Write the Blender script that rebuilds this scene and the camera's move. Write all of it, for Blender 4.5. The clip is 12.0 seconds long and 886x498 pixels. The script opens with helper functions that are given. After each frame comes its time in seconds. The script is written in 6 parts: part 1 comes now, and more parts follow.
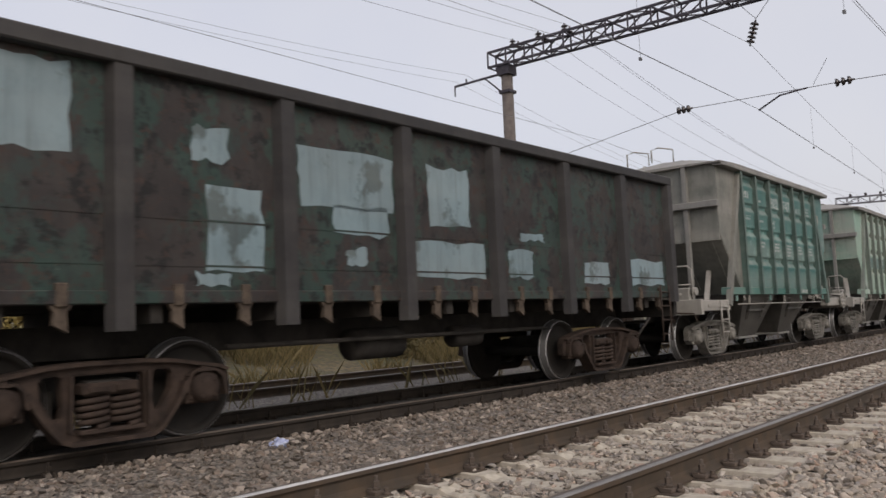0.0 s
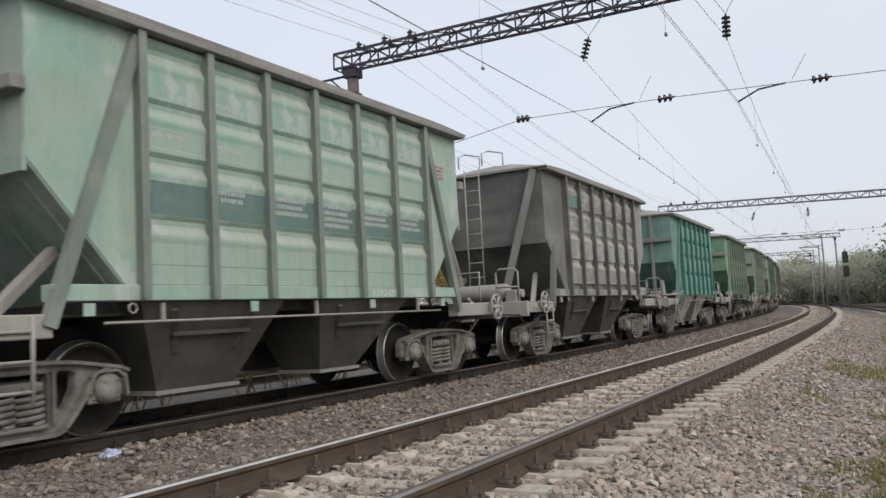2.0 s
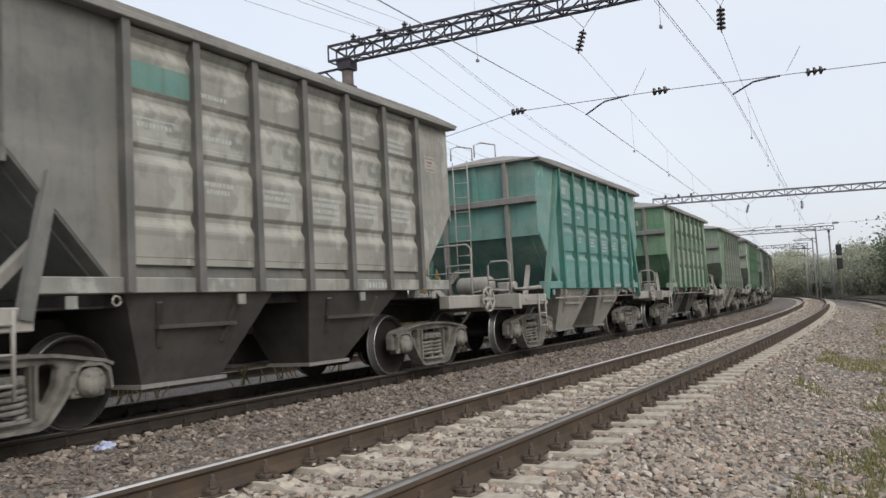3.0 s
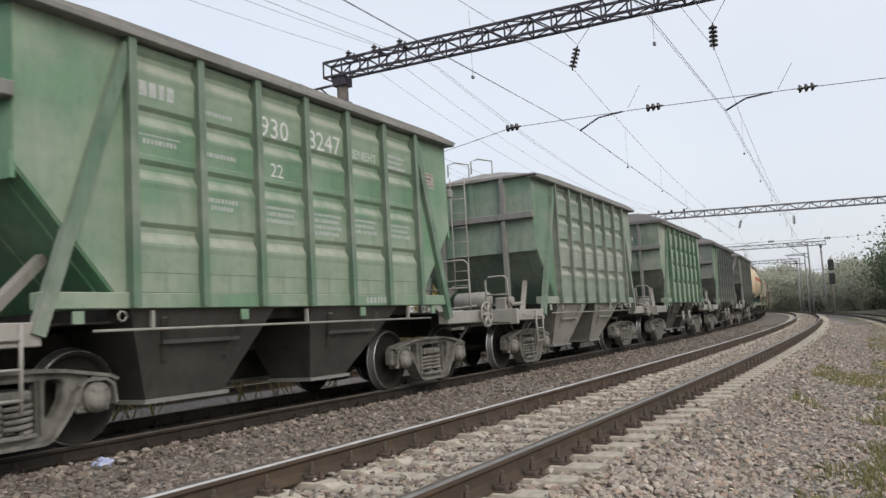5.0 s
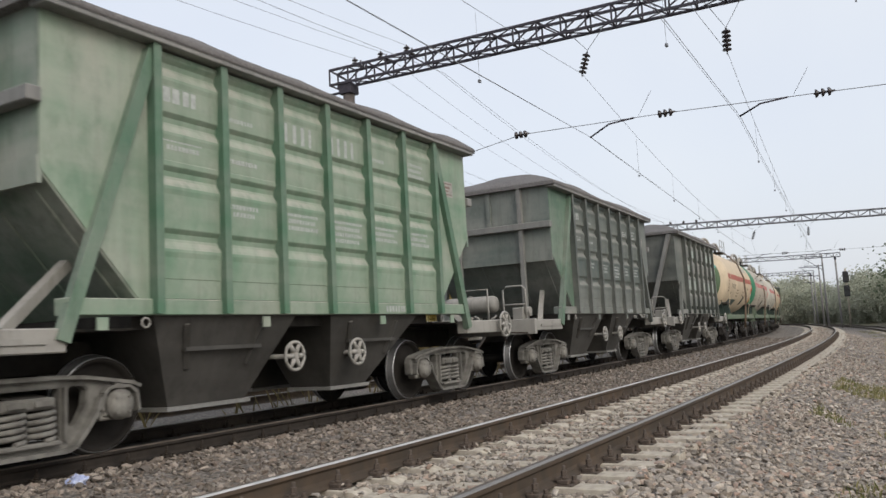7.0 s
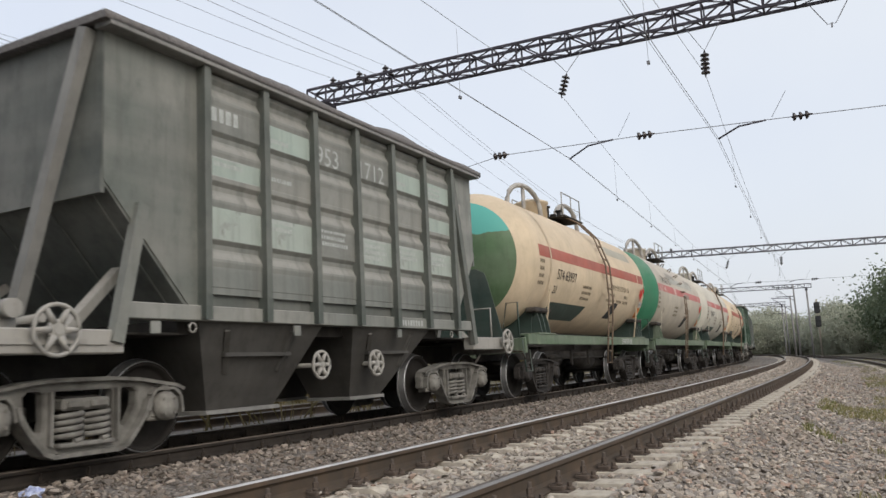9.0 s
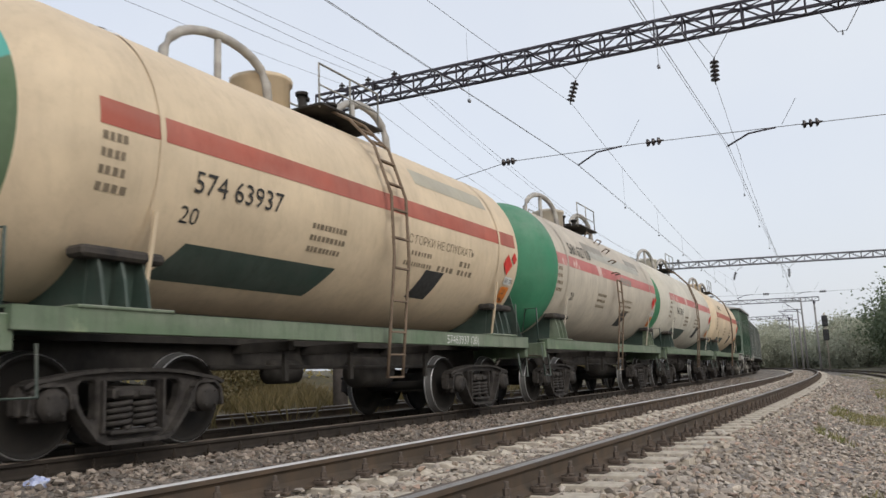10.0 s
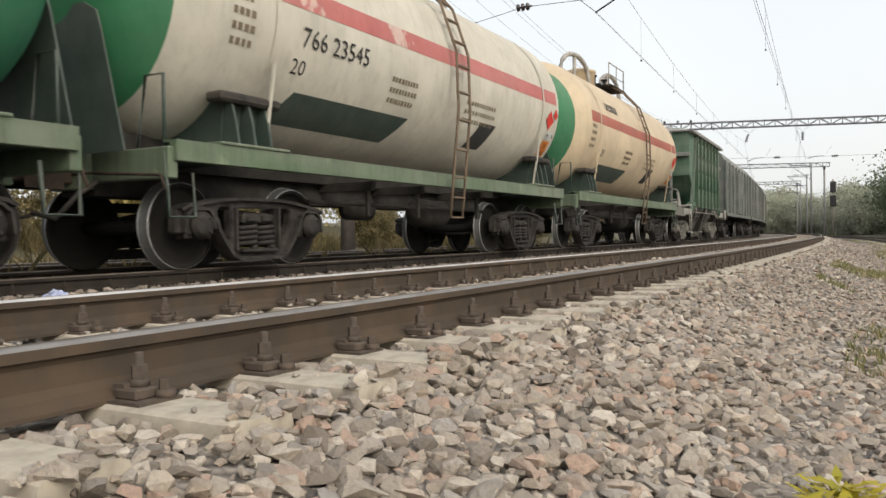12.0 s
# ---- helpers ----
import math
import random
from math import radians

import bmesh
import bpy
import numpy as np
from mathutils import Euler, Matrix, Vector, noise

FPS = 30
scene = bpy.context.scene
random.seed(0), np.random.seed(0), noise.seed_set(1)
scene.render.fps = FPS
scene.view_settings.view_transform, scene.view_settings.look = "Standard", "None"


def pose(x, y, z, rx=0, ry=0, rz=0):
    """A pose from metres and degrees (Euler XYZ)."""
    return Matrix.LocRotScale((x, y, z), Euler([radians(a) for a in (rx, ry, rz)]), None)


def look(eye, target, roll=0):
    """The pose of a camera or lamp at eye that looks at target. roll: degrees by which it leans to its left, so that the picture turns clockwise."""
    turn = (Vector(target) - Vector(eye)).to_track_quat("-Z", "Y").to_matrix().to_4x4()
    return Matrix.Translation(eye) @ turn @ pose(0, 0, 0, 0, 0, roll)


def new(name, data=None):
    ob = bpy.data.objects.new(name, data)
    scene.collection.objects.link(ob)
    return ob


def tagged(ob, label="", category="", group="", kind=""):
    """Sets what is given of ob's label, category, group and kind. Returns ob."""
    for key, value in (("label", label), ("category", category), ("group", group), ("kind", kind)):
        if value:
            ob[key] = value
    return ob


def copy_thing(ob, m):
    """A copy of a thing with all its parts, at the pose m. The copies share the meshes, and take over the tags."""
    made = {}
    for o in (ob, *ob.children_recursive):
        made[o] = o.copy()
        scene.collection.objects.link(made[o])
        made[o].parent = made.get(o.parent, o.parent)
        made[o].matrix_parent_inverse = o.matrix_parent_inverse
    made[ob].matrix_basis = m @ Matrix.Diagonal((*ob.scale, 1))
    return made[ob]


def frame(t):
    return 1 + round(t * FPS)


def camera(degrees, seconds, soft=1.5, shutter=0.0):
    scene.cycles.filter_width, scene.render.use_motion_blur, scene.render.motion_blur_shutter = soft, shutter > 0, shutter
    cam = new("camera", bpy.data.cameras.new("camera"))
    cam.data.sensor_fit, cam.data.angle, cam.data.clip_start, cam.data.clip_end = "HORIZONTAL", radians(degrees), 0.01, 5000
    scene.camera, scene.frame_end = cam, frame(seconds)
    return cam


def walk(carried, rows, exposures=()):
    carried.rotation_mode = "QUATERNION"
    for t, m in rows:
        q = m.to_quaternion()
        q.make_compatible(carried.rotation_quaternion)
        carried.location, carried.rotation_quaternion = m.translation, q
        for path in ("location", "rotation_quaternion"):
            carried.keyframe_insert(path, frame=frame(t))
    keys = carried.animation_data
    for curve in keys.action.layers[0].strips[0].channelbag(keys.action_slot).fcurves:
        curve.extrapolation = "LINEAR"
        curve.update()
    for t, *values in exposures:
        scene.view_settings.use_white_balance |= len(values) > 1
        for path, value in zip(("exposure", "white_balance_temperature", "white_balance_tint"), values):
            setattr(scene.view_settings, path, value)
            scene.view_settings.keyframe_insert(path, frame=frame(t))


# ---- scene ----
cam = camera(57.93, 12.0, shutter=0.08)
PATH = [
    (0, pose(3.197, 3.193, 0.950, 95.21, 2.48, 42.64)),
    (0.5, pose(3.229, 3.154, 0.950, 95.45, 3.07, 36.26)),
    (1, pose(3.239, 3.136, 0.952, 95.47, 3.27, 33.23)),
    (1.5, pose(3.255, 3.122, 0.945, 95.28, 3.30, 31.99)),
    (2, pose(3.229, 3.135, 0.943, 94.86, 3.10, 31.56)),
    (2.5, pose(3.224, 3.138, 0.942, 94.35, 3.06, 31.23)),
    (3, pose(3.233, 3.132, 0.939, 94.32, 3.15, 31.20)),
    (5, pose(3.203, 3.076, 0.931, 95.42, 3.26, 30.73)),
    (5.5, pose(3.165, 3.143, 0.925, 95.96, 3.34, 30.36)),
    (6, pose(3.131, 3.291, 0.906, 96.28, 2.99, 30.92)),
    (6.5, pose(3.096, 3.451, 0.903, 96.24, 3.14, 31.71)),
    (8.5, pose(2.794, 3.805, 0.733, 97.69, 3.09, 29.88)),
    (9, pose(2.753, 3.842, 0.661, 98.40, 2.90, 29.64)),
    (9.5, pose(2.710, 3.876, 0.582, 99.08, 2.65, 29.68)),
    (10, pose(2.673, 3.892, 0.513, 99.19, 2.32, 29.99)),
    (10.5, pose(2.641, 3.909, 0.454, 99.03, 2.15, 29.73)),
    (11, pose(2.623, 3.918, 0.378, 97.61, 2.81, 29.70)),
    (11.5, pose(2.613, 3.921, 0.318, 94.12, 2.16, 29.99)),
    (12, pose(2.612, 3.921, 0.259, 89.10, 0.86, 30.38)),
]
EXPOSURE = [(0.0, -0.22, 6600, 14), (0.5, -0.45, 6500, 11), (1.0, -0.28, 6420, 9), (1.5, 0.1, 6330, 9), (2.0, -0.02, 6330, 9), (2.5, 0.08, 6330, 9), (6.0, 0.03, 6350, 9), (9.5, 0.03, 6350, 9), (10.2, -0.02, 6380, 9), (11.0, 0.03, 6420, 9), (11.6, 0.03, 6450, 8), (12.0, 0.28, 6800, 7)]
walk(cam, PATH, EXPOSURE)

# ---- light: an overcast autumn sky with a weak, very wide sun ----
SUN_ELEVATION, SUN_TURN = radians(35), radians(115)
world = bpy.data.worlds.new("overcast_sky")
scene.world = world
world.use_nodes = True
wn, wl = world.node_tree.nodes, world.node_tree.links
wn.clear()
sky = wn.new("ShaderNodeTexSky")
sky.sky_type = "NISHITA"
sky.sun_disc = False
sky.sun_elevation, sky.sun_rotation = SUN_ELEVATION, SUN_TURN
sky.air_density, sky.dust_density, sky.ozone_density = 1.0, 6.0, 1.0
sky_bg = wn.new("ShaderNodeBackground")
sky_bg.inputs["Strength"].default_value = 0.05
cloud_bg = wn.new("ShaderNodeBackground")
cloud_bg.inputs["Strength"].default_value = 0.74
w_coord = wn.new("ShaderNodeTexCoord")
w_noise = wn.new("ShaderNodeTexNoise")
w_noise.inputs["Scale"].default_value = 1.6
w_noise.inputs["Detail"].default_value = 5.0
w_ramp = wn.new("ShaderNodeValToRGB")
w_ramp.color_ramp.elements[0].position, w_ramp.color_ramp.elements[0].color = 0.3, (0.83, 0.86, 0.95, 1)
w_ramp.color_ramp.elements[1].position, w_ramp.color_ramp.elements[1].color = 0.7, (0.97, 0.98, 1.0, 1)
w_add = wn.new("ShaderNodeAddShader")
w_out = wn.new("ShaderNodeOutputWorld")
wl.new(w_coord.outputs["Generated"], w_noise.inputs["Vector"])
wl.new(w_noise.outputs["Fac"], w_ramp.inputs["Fac"])
wl.new(w_ramp.outputs["Color"], cloud_bg.inputs["Color"])
wl.new(sky.outputs["Color"], sky_bg.inputs["Color"])
wl.new(sky_bg.outputs[0], w_add.inputs[0])
wl.new(cloud_bg.outputs[0], w_add.inputs[1])
wl.new(w_add.outputs[0], w_out.inputs["Surface"])
sun_data = bpy.data.lights.new("sun", "SUN")
sun_data.energy, sun_data.angle, sun_data.color = 1.05, radians(25), (1.0, 0.96, 0.9)
sun = new("sun", sun_data)
sun.matrix_world = look((0, 0, 0), (-math.sin(SUN_TURN) * math.cos(SUN_ELEVATION), -math.cos(SUN_TURN) * math.cos(SUN_ELEVATION), -math.sin(SUN_ELEVATION)))


# ---- materials ----
def nodes_of(name):
    m = bpy.data.materials.new(name)
    m.use_nodes = True
    t = m.node_tree
    return m, t.nodes, t.links, t.nodes["Principled BSDF"]


def noise_node(n, l, scale, detail=5.0, stretch=(1, 1, 1), rough=0.55, shift=0.0, world_space=False):
    if world_space:
        c = n.new("ShaderNodeNewGeometry").outputs["Position"]
    else:
        c = n.new("ShaderNodeTexCoord").outputs["Object"]
    mp = n.new("ShaderNodeMapping")
    mp.inputs["Scale"].default_value = stretch
    mp.inputs["Location"].default_value = (shift, shift * 1.7, shift * 0.6)
    tx = n.new("ShaderNodeTexNoise")
    tx.inputs["Scale"].default_value = scale
    tx.inputs["Detail"].default_value = detail
    tx.inputs["Roughness"].default_value = rough
    l.new(c, mp.inputs["Vector"])
    l.new(mp.outputs["Vector"], tx.inputs["Vector"])
    return tx.outputs["Fac"]


def steps(n, l, fac, a, b, low=0.0, high=1.0):
    r = n.new("ShaderNodeMapRange")
    r.inputs["From Min"].default_value, r.inputs["From Max"].default_value = a, b
    r.inputs["To Min"].default_value, r.inputs["To Max"].default_value = low, high
    l.new(fac, r.inputs["Value"])
    return r.outputs["Result"]


def blend(n, l, fac, a, b, mode="MIX"):
    x = n.new("ShaderNodeMix")
    x.data_type, x.blend_type = "RGBA", mode
    for sock, v in ((x.inputs[0], fac), (x.inputs[6], a), (x.inputs[7], b)):
        if isinstance(v, (int, float)):
            sock.default_value = v
        elif isinstance(v, tuple):
            sock.default_value = (*v, 1)
        else:
            l.new(v, sock)
    return x.outputs[2]


def relief(n, l, b, fac, strength, distance=0.01):
    u = n.new("ShaderNodeBump")
    u.inputs["Strength"].default_value, u.inputs["Distance"].default_value = strength, distance
    l.new(fac, u.inputs["Height"])
    l.new(u.outputs["Normal"], b.inputs["Normal"])


DUST = (0.35, 0.335, 0.305)


def paint(name, color, dust=0.35, dirt=0.3, worn=None, worn_at=0.62, rough=0.6, shift=0.0, dust_color=DUST):
    """Weathered wagon paint: dust in broad clouds, dark vertical runs, patches where an older coat shows."""
    m, n, l, b = nodes_of(name)
    col = blend(n, l, steps(n, l, noise_node(n, l, 1.3, 6, shift=shift), 0.35, 0.7), color, tuple(c * 0.78 for c in color))
    if worn:
        col = blend(n, l, steps(n, l, noise_node(n, l, 1.7, 7, (1, 1, 0.8), 0.62, shift + 3), worn_at, worn_at + 0.05), col, worn)
    col = blend(n, l, steps(n, l, noise_node(n, l, 0.9, 8, (1, 1, 0.7), 0.6, shift + 7), 0.38, 0.75, 0.12 * dust, dust), col, dust_color)
    bands = steps(n, l, noise_node(n, l, 1.0, 4, (0.35, 0.35, 2.2), 0.5, shift + 17), 0.42, 0.68, 0, 0.55 * dust)
    col = blend(n, l, bands, col, tuple(0.5 * (c + e) for c, e in zip(dust_color, (0.45, 0.43, 0.38))))
    up = n.new("ShaderNodeSeparateXYZ")
    l.new(n.new("ShaderNodeNewGeometry").outputs["Normal"], up.inputs["Vector"])
    lying = n.new("ShaderNodeMath")
    lying.operation = "MULTIPLY"
    l.new(steps(n, l, up.outputs["Z"], 0.12, 0.5, 0, min(1, 0.15 + 0.8 * dust)), lying.inputs[0])
    l.new(steps(n, l, noise_node(n, l, 4.0, 4, shift=shift + 2), 0.3, 0.6, 0.35, 1), lying.inputs[1])
    col = blend(n, l, lying.outputs[0], col, dust_color)
    runs = steps(n, l, noise_node(n, l, 3.0, 5, (3.0, 3.0, 0.18), 0.6, shift + 11), 0.5, 0.75, 0.0, dirt)
    col = blend(n, l, runs, col, (0.05, 0.045, 0.04))
    grime = steps(n, l, noise_node(n, l, 4.5, 8, (1, 1, 0.6), 0.7, shift + 23), 0.5, 0.7, 0.0, 0.25 + 0.5 * dirt)
    col = blend(n, l, grime, col, tuple(0.55 * c for c in color))
    specks = steps(n, l, noise_node(n, l, 22, 3, shift=shift), 0.66, 0.72, 0, 0.5 * dirt)
    col = blend(n, l, specks, col, (0.12, 0.06, 0.035))
    l.new(col, b.inputs["Base Color"])
    b.inputs["Roughness"].default_value = rough
    b.inputs["Specular IOR Level"].default_value = 0.3
    relief(n, l, b, noise_node(n, l, 5, 4, shift=shift), 0.25, 0.02)
    return m


def plain(name, color, rough=0.7, metal=0.0, vary=0.25, scale=8.0, bump=0.15, other=None):
    m, n, l, b = nodes_of(name)
    f = noise_node(n, l, scale, 6)
    col = blend(n, l, steps(n, l, f, 0.35, 0.7), color, other or tuple(c * (1 - vary) for c in color))
    col = blend(n, l, steps(n, l, noise_node(n, l, scale * 0.13, 4, shift=4), 0.45, 0.7, 0, vary), col, tuple(c * 0.6 for c in color))
    l.new(col, b.inputs["Base Color"])
    b.inputs["Roughness"].default_value, b.inputs["Metallic"].default_value = rough, metal
    b.inputs["Specular IOR Level"].default_value = 0.12 if rough >= 0.6 else 0.5
    if bump:
        relief(n, l, b, f, bump, 0.01)
    return m


def stone_material(name, shades, world_space=True):
    m, n, l, b = nodes_of(name)
    g = n.new("ShaderNodeNewGeometry")
    r = n.new("ShaderNodeValToRGB")
    r.color_ramp.interpolation = "LINEAR"
    e = r.color_ramp.elements
    e[0].position, e[0].color = 0, (*shades[0], 1)
    e[1].position, e[1].color = 1, (*shades[-1], 1)
    for i, s in enumerate(shades[1:-1]):
        e.new((i + 1) / (len(shades) - 1)).color = (*s, 1)
    l.new(g.outputs["Random Per Island"], r.inputs["Fac"])
    f = noise_node(n, l, 75, 6, world_space=True)
    col = blend(n, l, steps(n, l, f, 0.42, 0.75, 0, 0.45), r.outputs["Color"], (0.14, 0.125, 0.11))
    col = blend(n, l, steps(n, l, noise_node(n, l, 0.8, 4, world_space=True), 0.42, 0.7, 0, 0.25), col, (0.22, 0.18, 0.14))
    l.new(col, b.inputs["Base Color"])
    b.inputs["Roughness"].default_value = 0.9
    relief(n, l, b, f, 0.7, 0.012)
    return m


def ground_material(name, a, c, d, scale=30):
    m, n, l, b = nodes_of(name)
    v = n.new("ShaderNodeTexVoronoi")
    v.inputs["Scale"].default_value = scale
    g = n.new("ShaderNodeNewGeometry")
    l.new(g.outputs["Position"], v.inputs["Vector"])
    sep = n.new("ShaderNodeSeparateColor")
    l.new(v.outputs["Color"], sep.inputs["Color"])
    col = blend(n, l, sep.outputs["Red"], a, c)
    col = blend(n, l, steps(n, l, noise_node(n, l, 0.5, 6, world_space=True), 0.42, 0.62), col, d)
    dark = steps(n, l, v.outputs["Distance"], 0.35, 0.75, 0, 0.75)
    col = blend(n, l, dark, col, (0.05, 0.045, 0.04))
    l.new(col, b.inputs["Base Color"])
    b.inputs["Roughness"].default_value = 0.95
    inv = steps(n, l, v.outputs["Distance"], 0, 0.8, 1, 0)
    relief(n, l, b, inv, 0.9, 0.03)
    return m


def leaf_material(name, shades, rough=0.6):
    m, n, l, b = nodes_of(name)
    g = n.new("ShaderNodeNewGeometry")
    r = n.new("ShaderNodeValToRGB")
    e = r.color_ramp.elements
    e[0].position, e[0].color = 0, (*shades[0], 1)
    e[1].position, e[1].color = 1, (*shades[-1], 1)
    for i, s in enumerate(shades[1:-1]):
        e.new((i + 1) / (len(shades) - 1)).color = (*s, 1)
    l.new(g.outputs["Random Per Island"], r.inputs["Fac"])
    col = blend(n, l, steps(n, l, noise_node(n, l, 0.7, 3, world_space=True), 0.4, 0.65, 0, 0.5), r.outputs["Color"], shades[0])
    l.new(col, b.inputs["Base Color"])
    b.inputs["Roughness"].default_value = rough
    thin = n.new("ShaderNodeBsdfTranslucent")
    l.new(col, thin.inputs["Color"])
    mix = n.new("ShaderNodeMixShader")
    mix.inputs["Fac"].default_value = 0.4
    l.new(b.outputs[0], mix.inputs[1])
    l.new(thin.outputs[0], mix.inputs[2])
    l.new(mix.outputs[0], n["Material Output"].inputs["Surface"])
    return m


M = {}
M["latch_dust"] = plain("dusty_rusty_latch_steel", (0.11, 0.087, 0.068), 0.85, 0.0, 0.4, 9, other=(0.05, 0.04, 0.033))
M["steel_dark"] = plain("dark_grimy_steel", (0.035, 0.033, 0.032), 0.75, 0.0, 0.4, 6, other=(0.08, 0.07, 0.06))
M["underframe"] = plain("dusty_underframe", (0.032, 0.03, 0.028), 0.85, 0.0, 0.4, 4, other=(0.06, 0.055, 0.05))
M["bogie_dusty"] = plain("dusty_cast_steel", (0.215, 0.207, 0.187), 0.85, 0.0, 0.4, 5, 0.4, other=(0.08, 0.076, 0.068))
M["axle_dust"] = plain("dust_caked_cast_steel", (0.25, 0.24, 0.215), 0.9, 0.0, 0.4, 9, 0.4, other=(0.12, 0.113, 0.10))
M["bogie_brown"] = plain("rusty_cast_steel", (0.065, 0.047, 0.038), 0.8, 0.0, 0.4, 7, other=(0.026, 0.021, 0.019))
M["bogie_black"] = plain("oily_cast_steel", (0.03, 0.028, 0.027), 0.65, 0.0, 0.4, 7, other=(0.075, 0.068, 0.062))
M["wheel_disc"] = plain("dusty_wheel_disc", (0.022, 0.021, 0.02), 0.75, 0.0, 0.3, 5, other=(0.028, 0.025, 0.022))
M["wheel_dust"] = plain("dusty_wheel_web", (0.032, 0.029, 0.026), 0.8, 0.0, 0.3, 5, other=(0.02, 0.018, 0.016))
M["tread"] = plain("polished_wheel_tread", (0.62, 0.62, 0.63), 0.4, 0.7, 0.15, 10, 0)
M["tread_worn"] = plain("dull_wheel_tread", (0.11, 0.11, 0.11), 0.5, 0.3, 0.3, 10, 0)
M["rail_side"] = plain("rusty_rail", (0.066, 0.054, 0.043), 0.7, 0.0, 0.5, 5, 0.3, other=(0.10, 0.072, 0.05))
M["rail_oily"] = plain("oily_dark_rail", (0.042, 0.035, 0.029), 0.75, 0.0, 0.4, 6, 0.3, other=(0.024, 0.021, 0.019))
M["fastening_oily"] = plain("oily_rail_fastening", (0.03, 0.025, 0.021), 0.8, 0.0, 0.35, 20, other=(0.055, 0.045, 0.037))
M["rail_top"] = plain("polished_rail_head", (0.60, 0.59, 0.58), 0.42, 0.4, 0.3, 3, 0)
M["rail_dull"] = plain("dull_brown_rail_head", (0.15, 0.125, 0.105), 0.6, 0.15, 0.3, 5, 0)
M["rail_worn"] = plain("dull_rail_head", (0.30, 0.285, 0.27), 0.45, 0.6, 0.3, 5, 0)
M["fastening"] = plain("greasy_rail_fastening", (0.075, 0.062, 0.052), 0.8, 0.0, 0.35, 20, other=(0.13, 0.10, 0.08))
M["concrete"] = plain("weathered_concrete", (0.50, 0.45, 0.37), 0.9, 0.0, 0.42, 14, 0.5, other=(0.31, 0.275, 0.225))
M["oily_concrete"] = plain("oil_stained_concrete", (0.15, 0.13, 0.11), 0.9, 0.0, 0.35, 9, 0.3, other=(0.27, 0.245, 0.21))
M["concrete_pole"] = plain("stained_concrete_pole", (0.16, 0.14, 0.13), 0.9, 0.0, 0.35, 5, 0.3)
M["pale_pole"] = plain("pale_grey_pole", (0.30, 0.29, 0.28), 0.9, 0.0, 0.3, 5, 0)
M["truss"] = plain("painted_truss_steel", (0.075, 0.07, 0.085), 0.65, 0.0, 0.3, 6, 0)
# Same truss steel, paled in colour to stand in for distance haze.
M["pale_truss"] = plain("haze_paled_truss_steel", (0.20, 0.20, 0.215), 0.65, 0.0, 0.3, 6, 0)
M["insulator"] = plain("brown_porcelain", (0.035, 0.028, 0.03), 0.3, 0.0, 0.2, 6, 0)
# Weathered wire, its grey lightened to imitate haze.
M["wire"] = plain("weathered_haze_pale_wire", (0.20, 0.20, 0.21), 0.5, 0.3, 0.2, 6, 0)
M["white_paint"] = plain("faded_white_paint", (0.66, 0.67, 0.65), 0.7, 0.0, 0.3, 14, 0)
M["black_paint"] = plain("faded_black_paint", (0.05, 0.05, 0.05), 0.7, 0.0, 0.3, 14, 0)
M["red_paint"] = plain("red_sign_paint", (0.55, 0.05, 0.04), 0.6, 0.0, 0.2, 14, 0)
M["orange_paint"] = plain("orange_sign_paint", (0.62, 0.20, 0.04), 0.6, 0.0, 0.2, 14, 0)
M["grey_dusty"] = paint("dusty_grey_sheet", (0.20, 0.195, 0.185), 0.5, 0.25, shift=2)
M["end_dusty"] = paint("dusty_platform_steel", (0.29, 0.28, 0.255), 0.5, 0.3, shift=5)
M["trim_grey"] = paint("dusty_grey_trim", (0.19, 0.19, 0.182), 0.4, 0.3, shift=6)
M["funnel"] = paint("dull_funnel_steel", (0.042, 0.04, 0.036), 0.14, 0.45, shift=16)
M["funnel_pale"] = paint("dusty_funnel_steel", (0.20, 0.195, 0.175), 0.5, 0.3, shift=17)
M["faded_white"] = plain("faded_white_lettering", (0.46, 0.48, 0.46), 0.8, 0.0, 0.3, 14, 0)
M["plate_ink"] = plain("faded_plate_ink", (0.25, 0.17, 0.15), 0.8, 0.0, 0.3, 14, 0)
M["pale_plate"] = plain("pale_painted_plate", (0.40, 0.38, 0.35), 0.7, 0.0, 0.3, 14, 0)
M["cargo"] = plain("crushed_stone_load", (0.20, 0.19, 0.185), 0.95, 0.0, 0.4, 30, 0.8)
M["ballast_stone"] = stone_material("ballast_stone", [(0.137, 0.114, 0.0946), (0.365, 0.308, 0.245), (0.217, 0.188, 0.16), (0.49, 0.427, 0.353), (0.388, 0.268, 0.205), (0.291, 0.257, 0.217), (0.57, 0.513, 0.439), (0.177, 0.154, 0.131), (0.41, 0.353, 0.285), (0.308, 0.285, 0.262), (0.342, 0.279, 0.217)])
M["ballast_dark"] = stone_material("oily_ballast_stone", [(0.07, 0.06, 0.05), (0.23, 0.19, 0.155), (0.12, 0.103, 0.088), (0.40, 0.345, 0.29), (0.19, 0.145, 0.115), (0.095, 0.083, 0.072), (0.30, 0.262, 0.222)])
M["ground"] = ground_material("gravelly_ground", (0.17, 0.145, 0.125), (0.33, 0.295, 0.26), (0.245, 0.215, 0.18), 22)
# Oily ballast, with the train's shade also put into its near-black colour.
M["oily_shade_bed"] = ground_material("oily_shade_dark_ballast", (0.03, 0.027, 0.024), (0.085, 0.075, 0.065), (0.045, 0.04, 0.035), 22)
M["meadow"] = ground_material("dry_meadow", (0.11, 0.09, 0.045), (0.19, 0.15, 0.08), (0.09, 0.09, 0.04), 7)
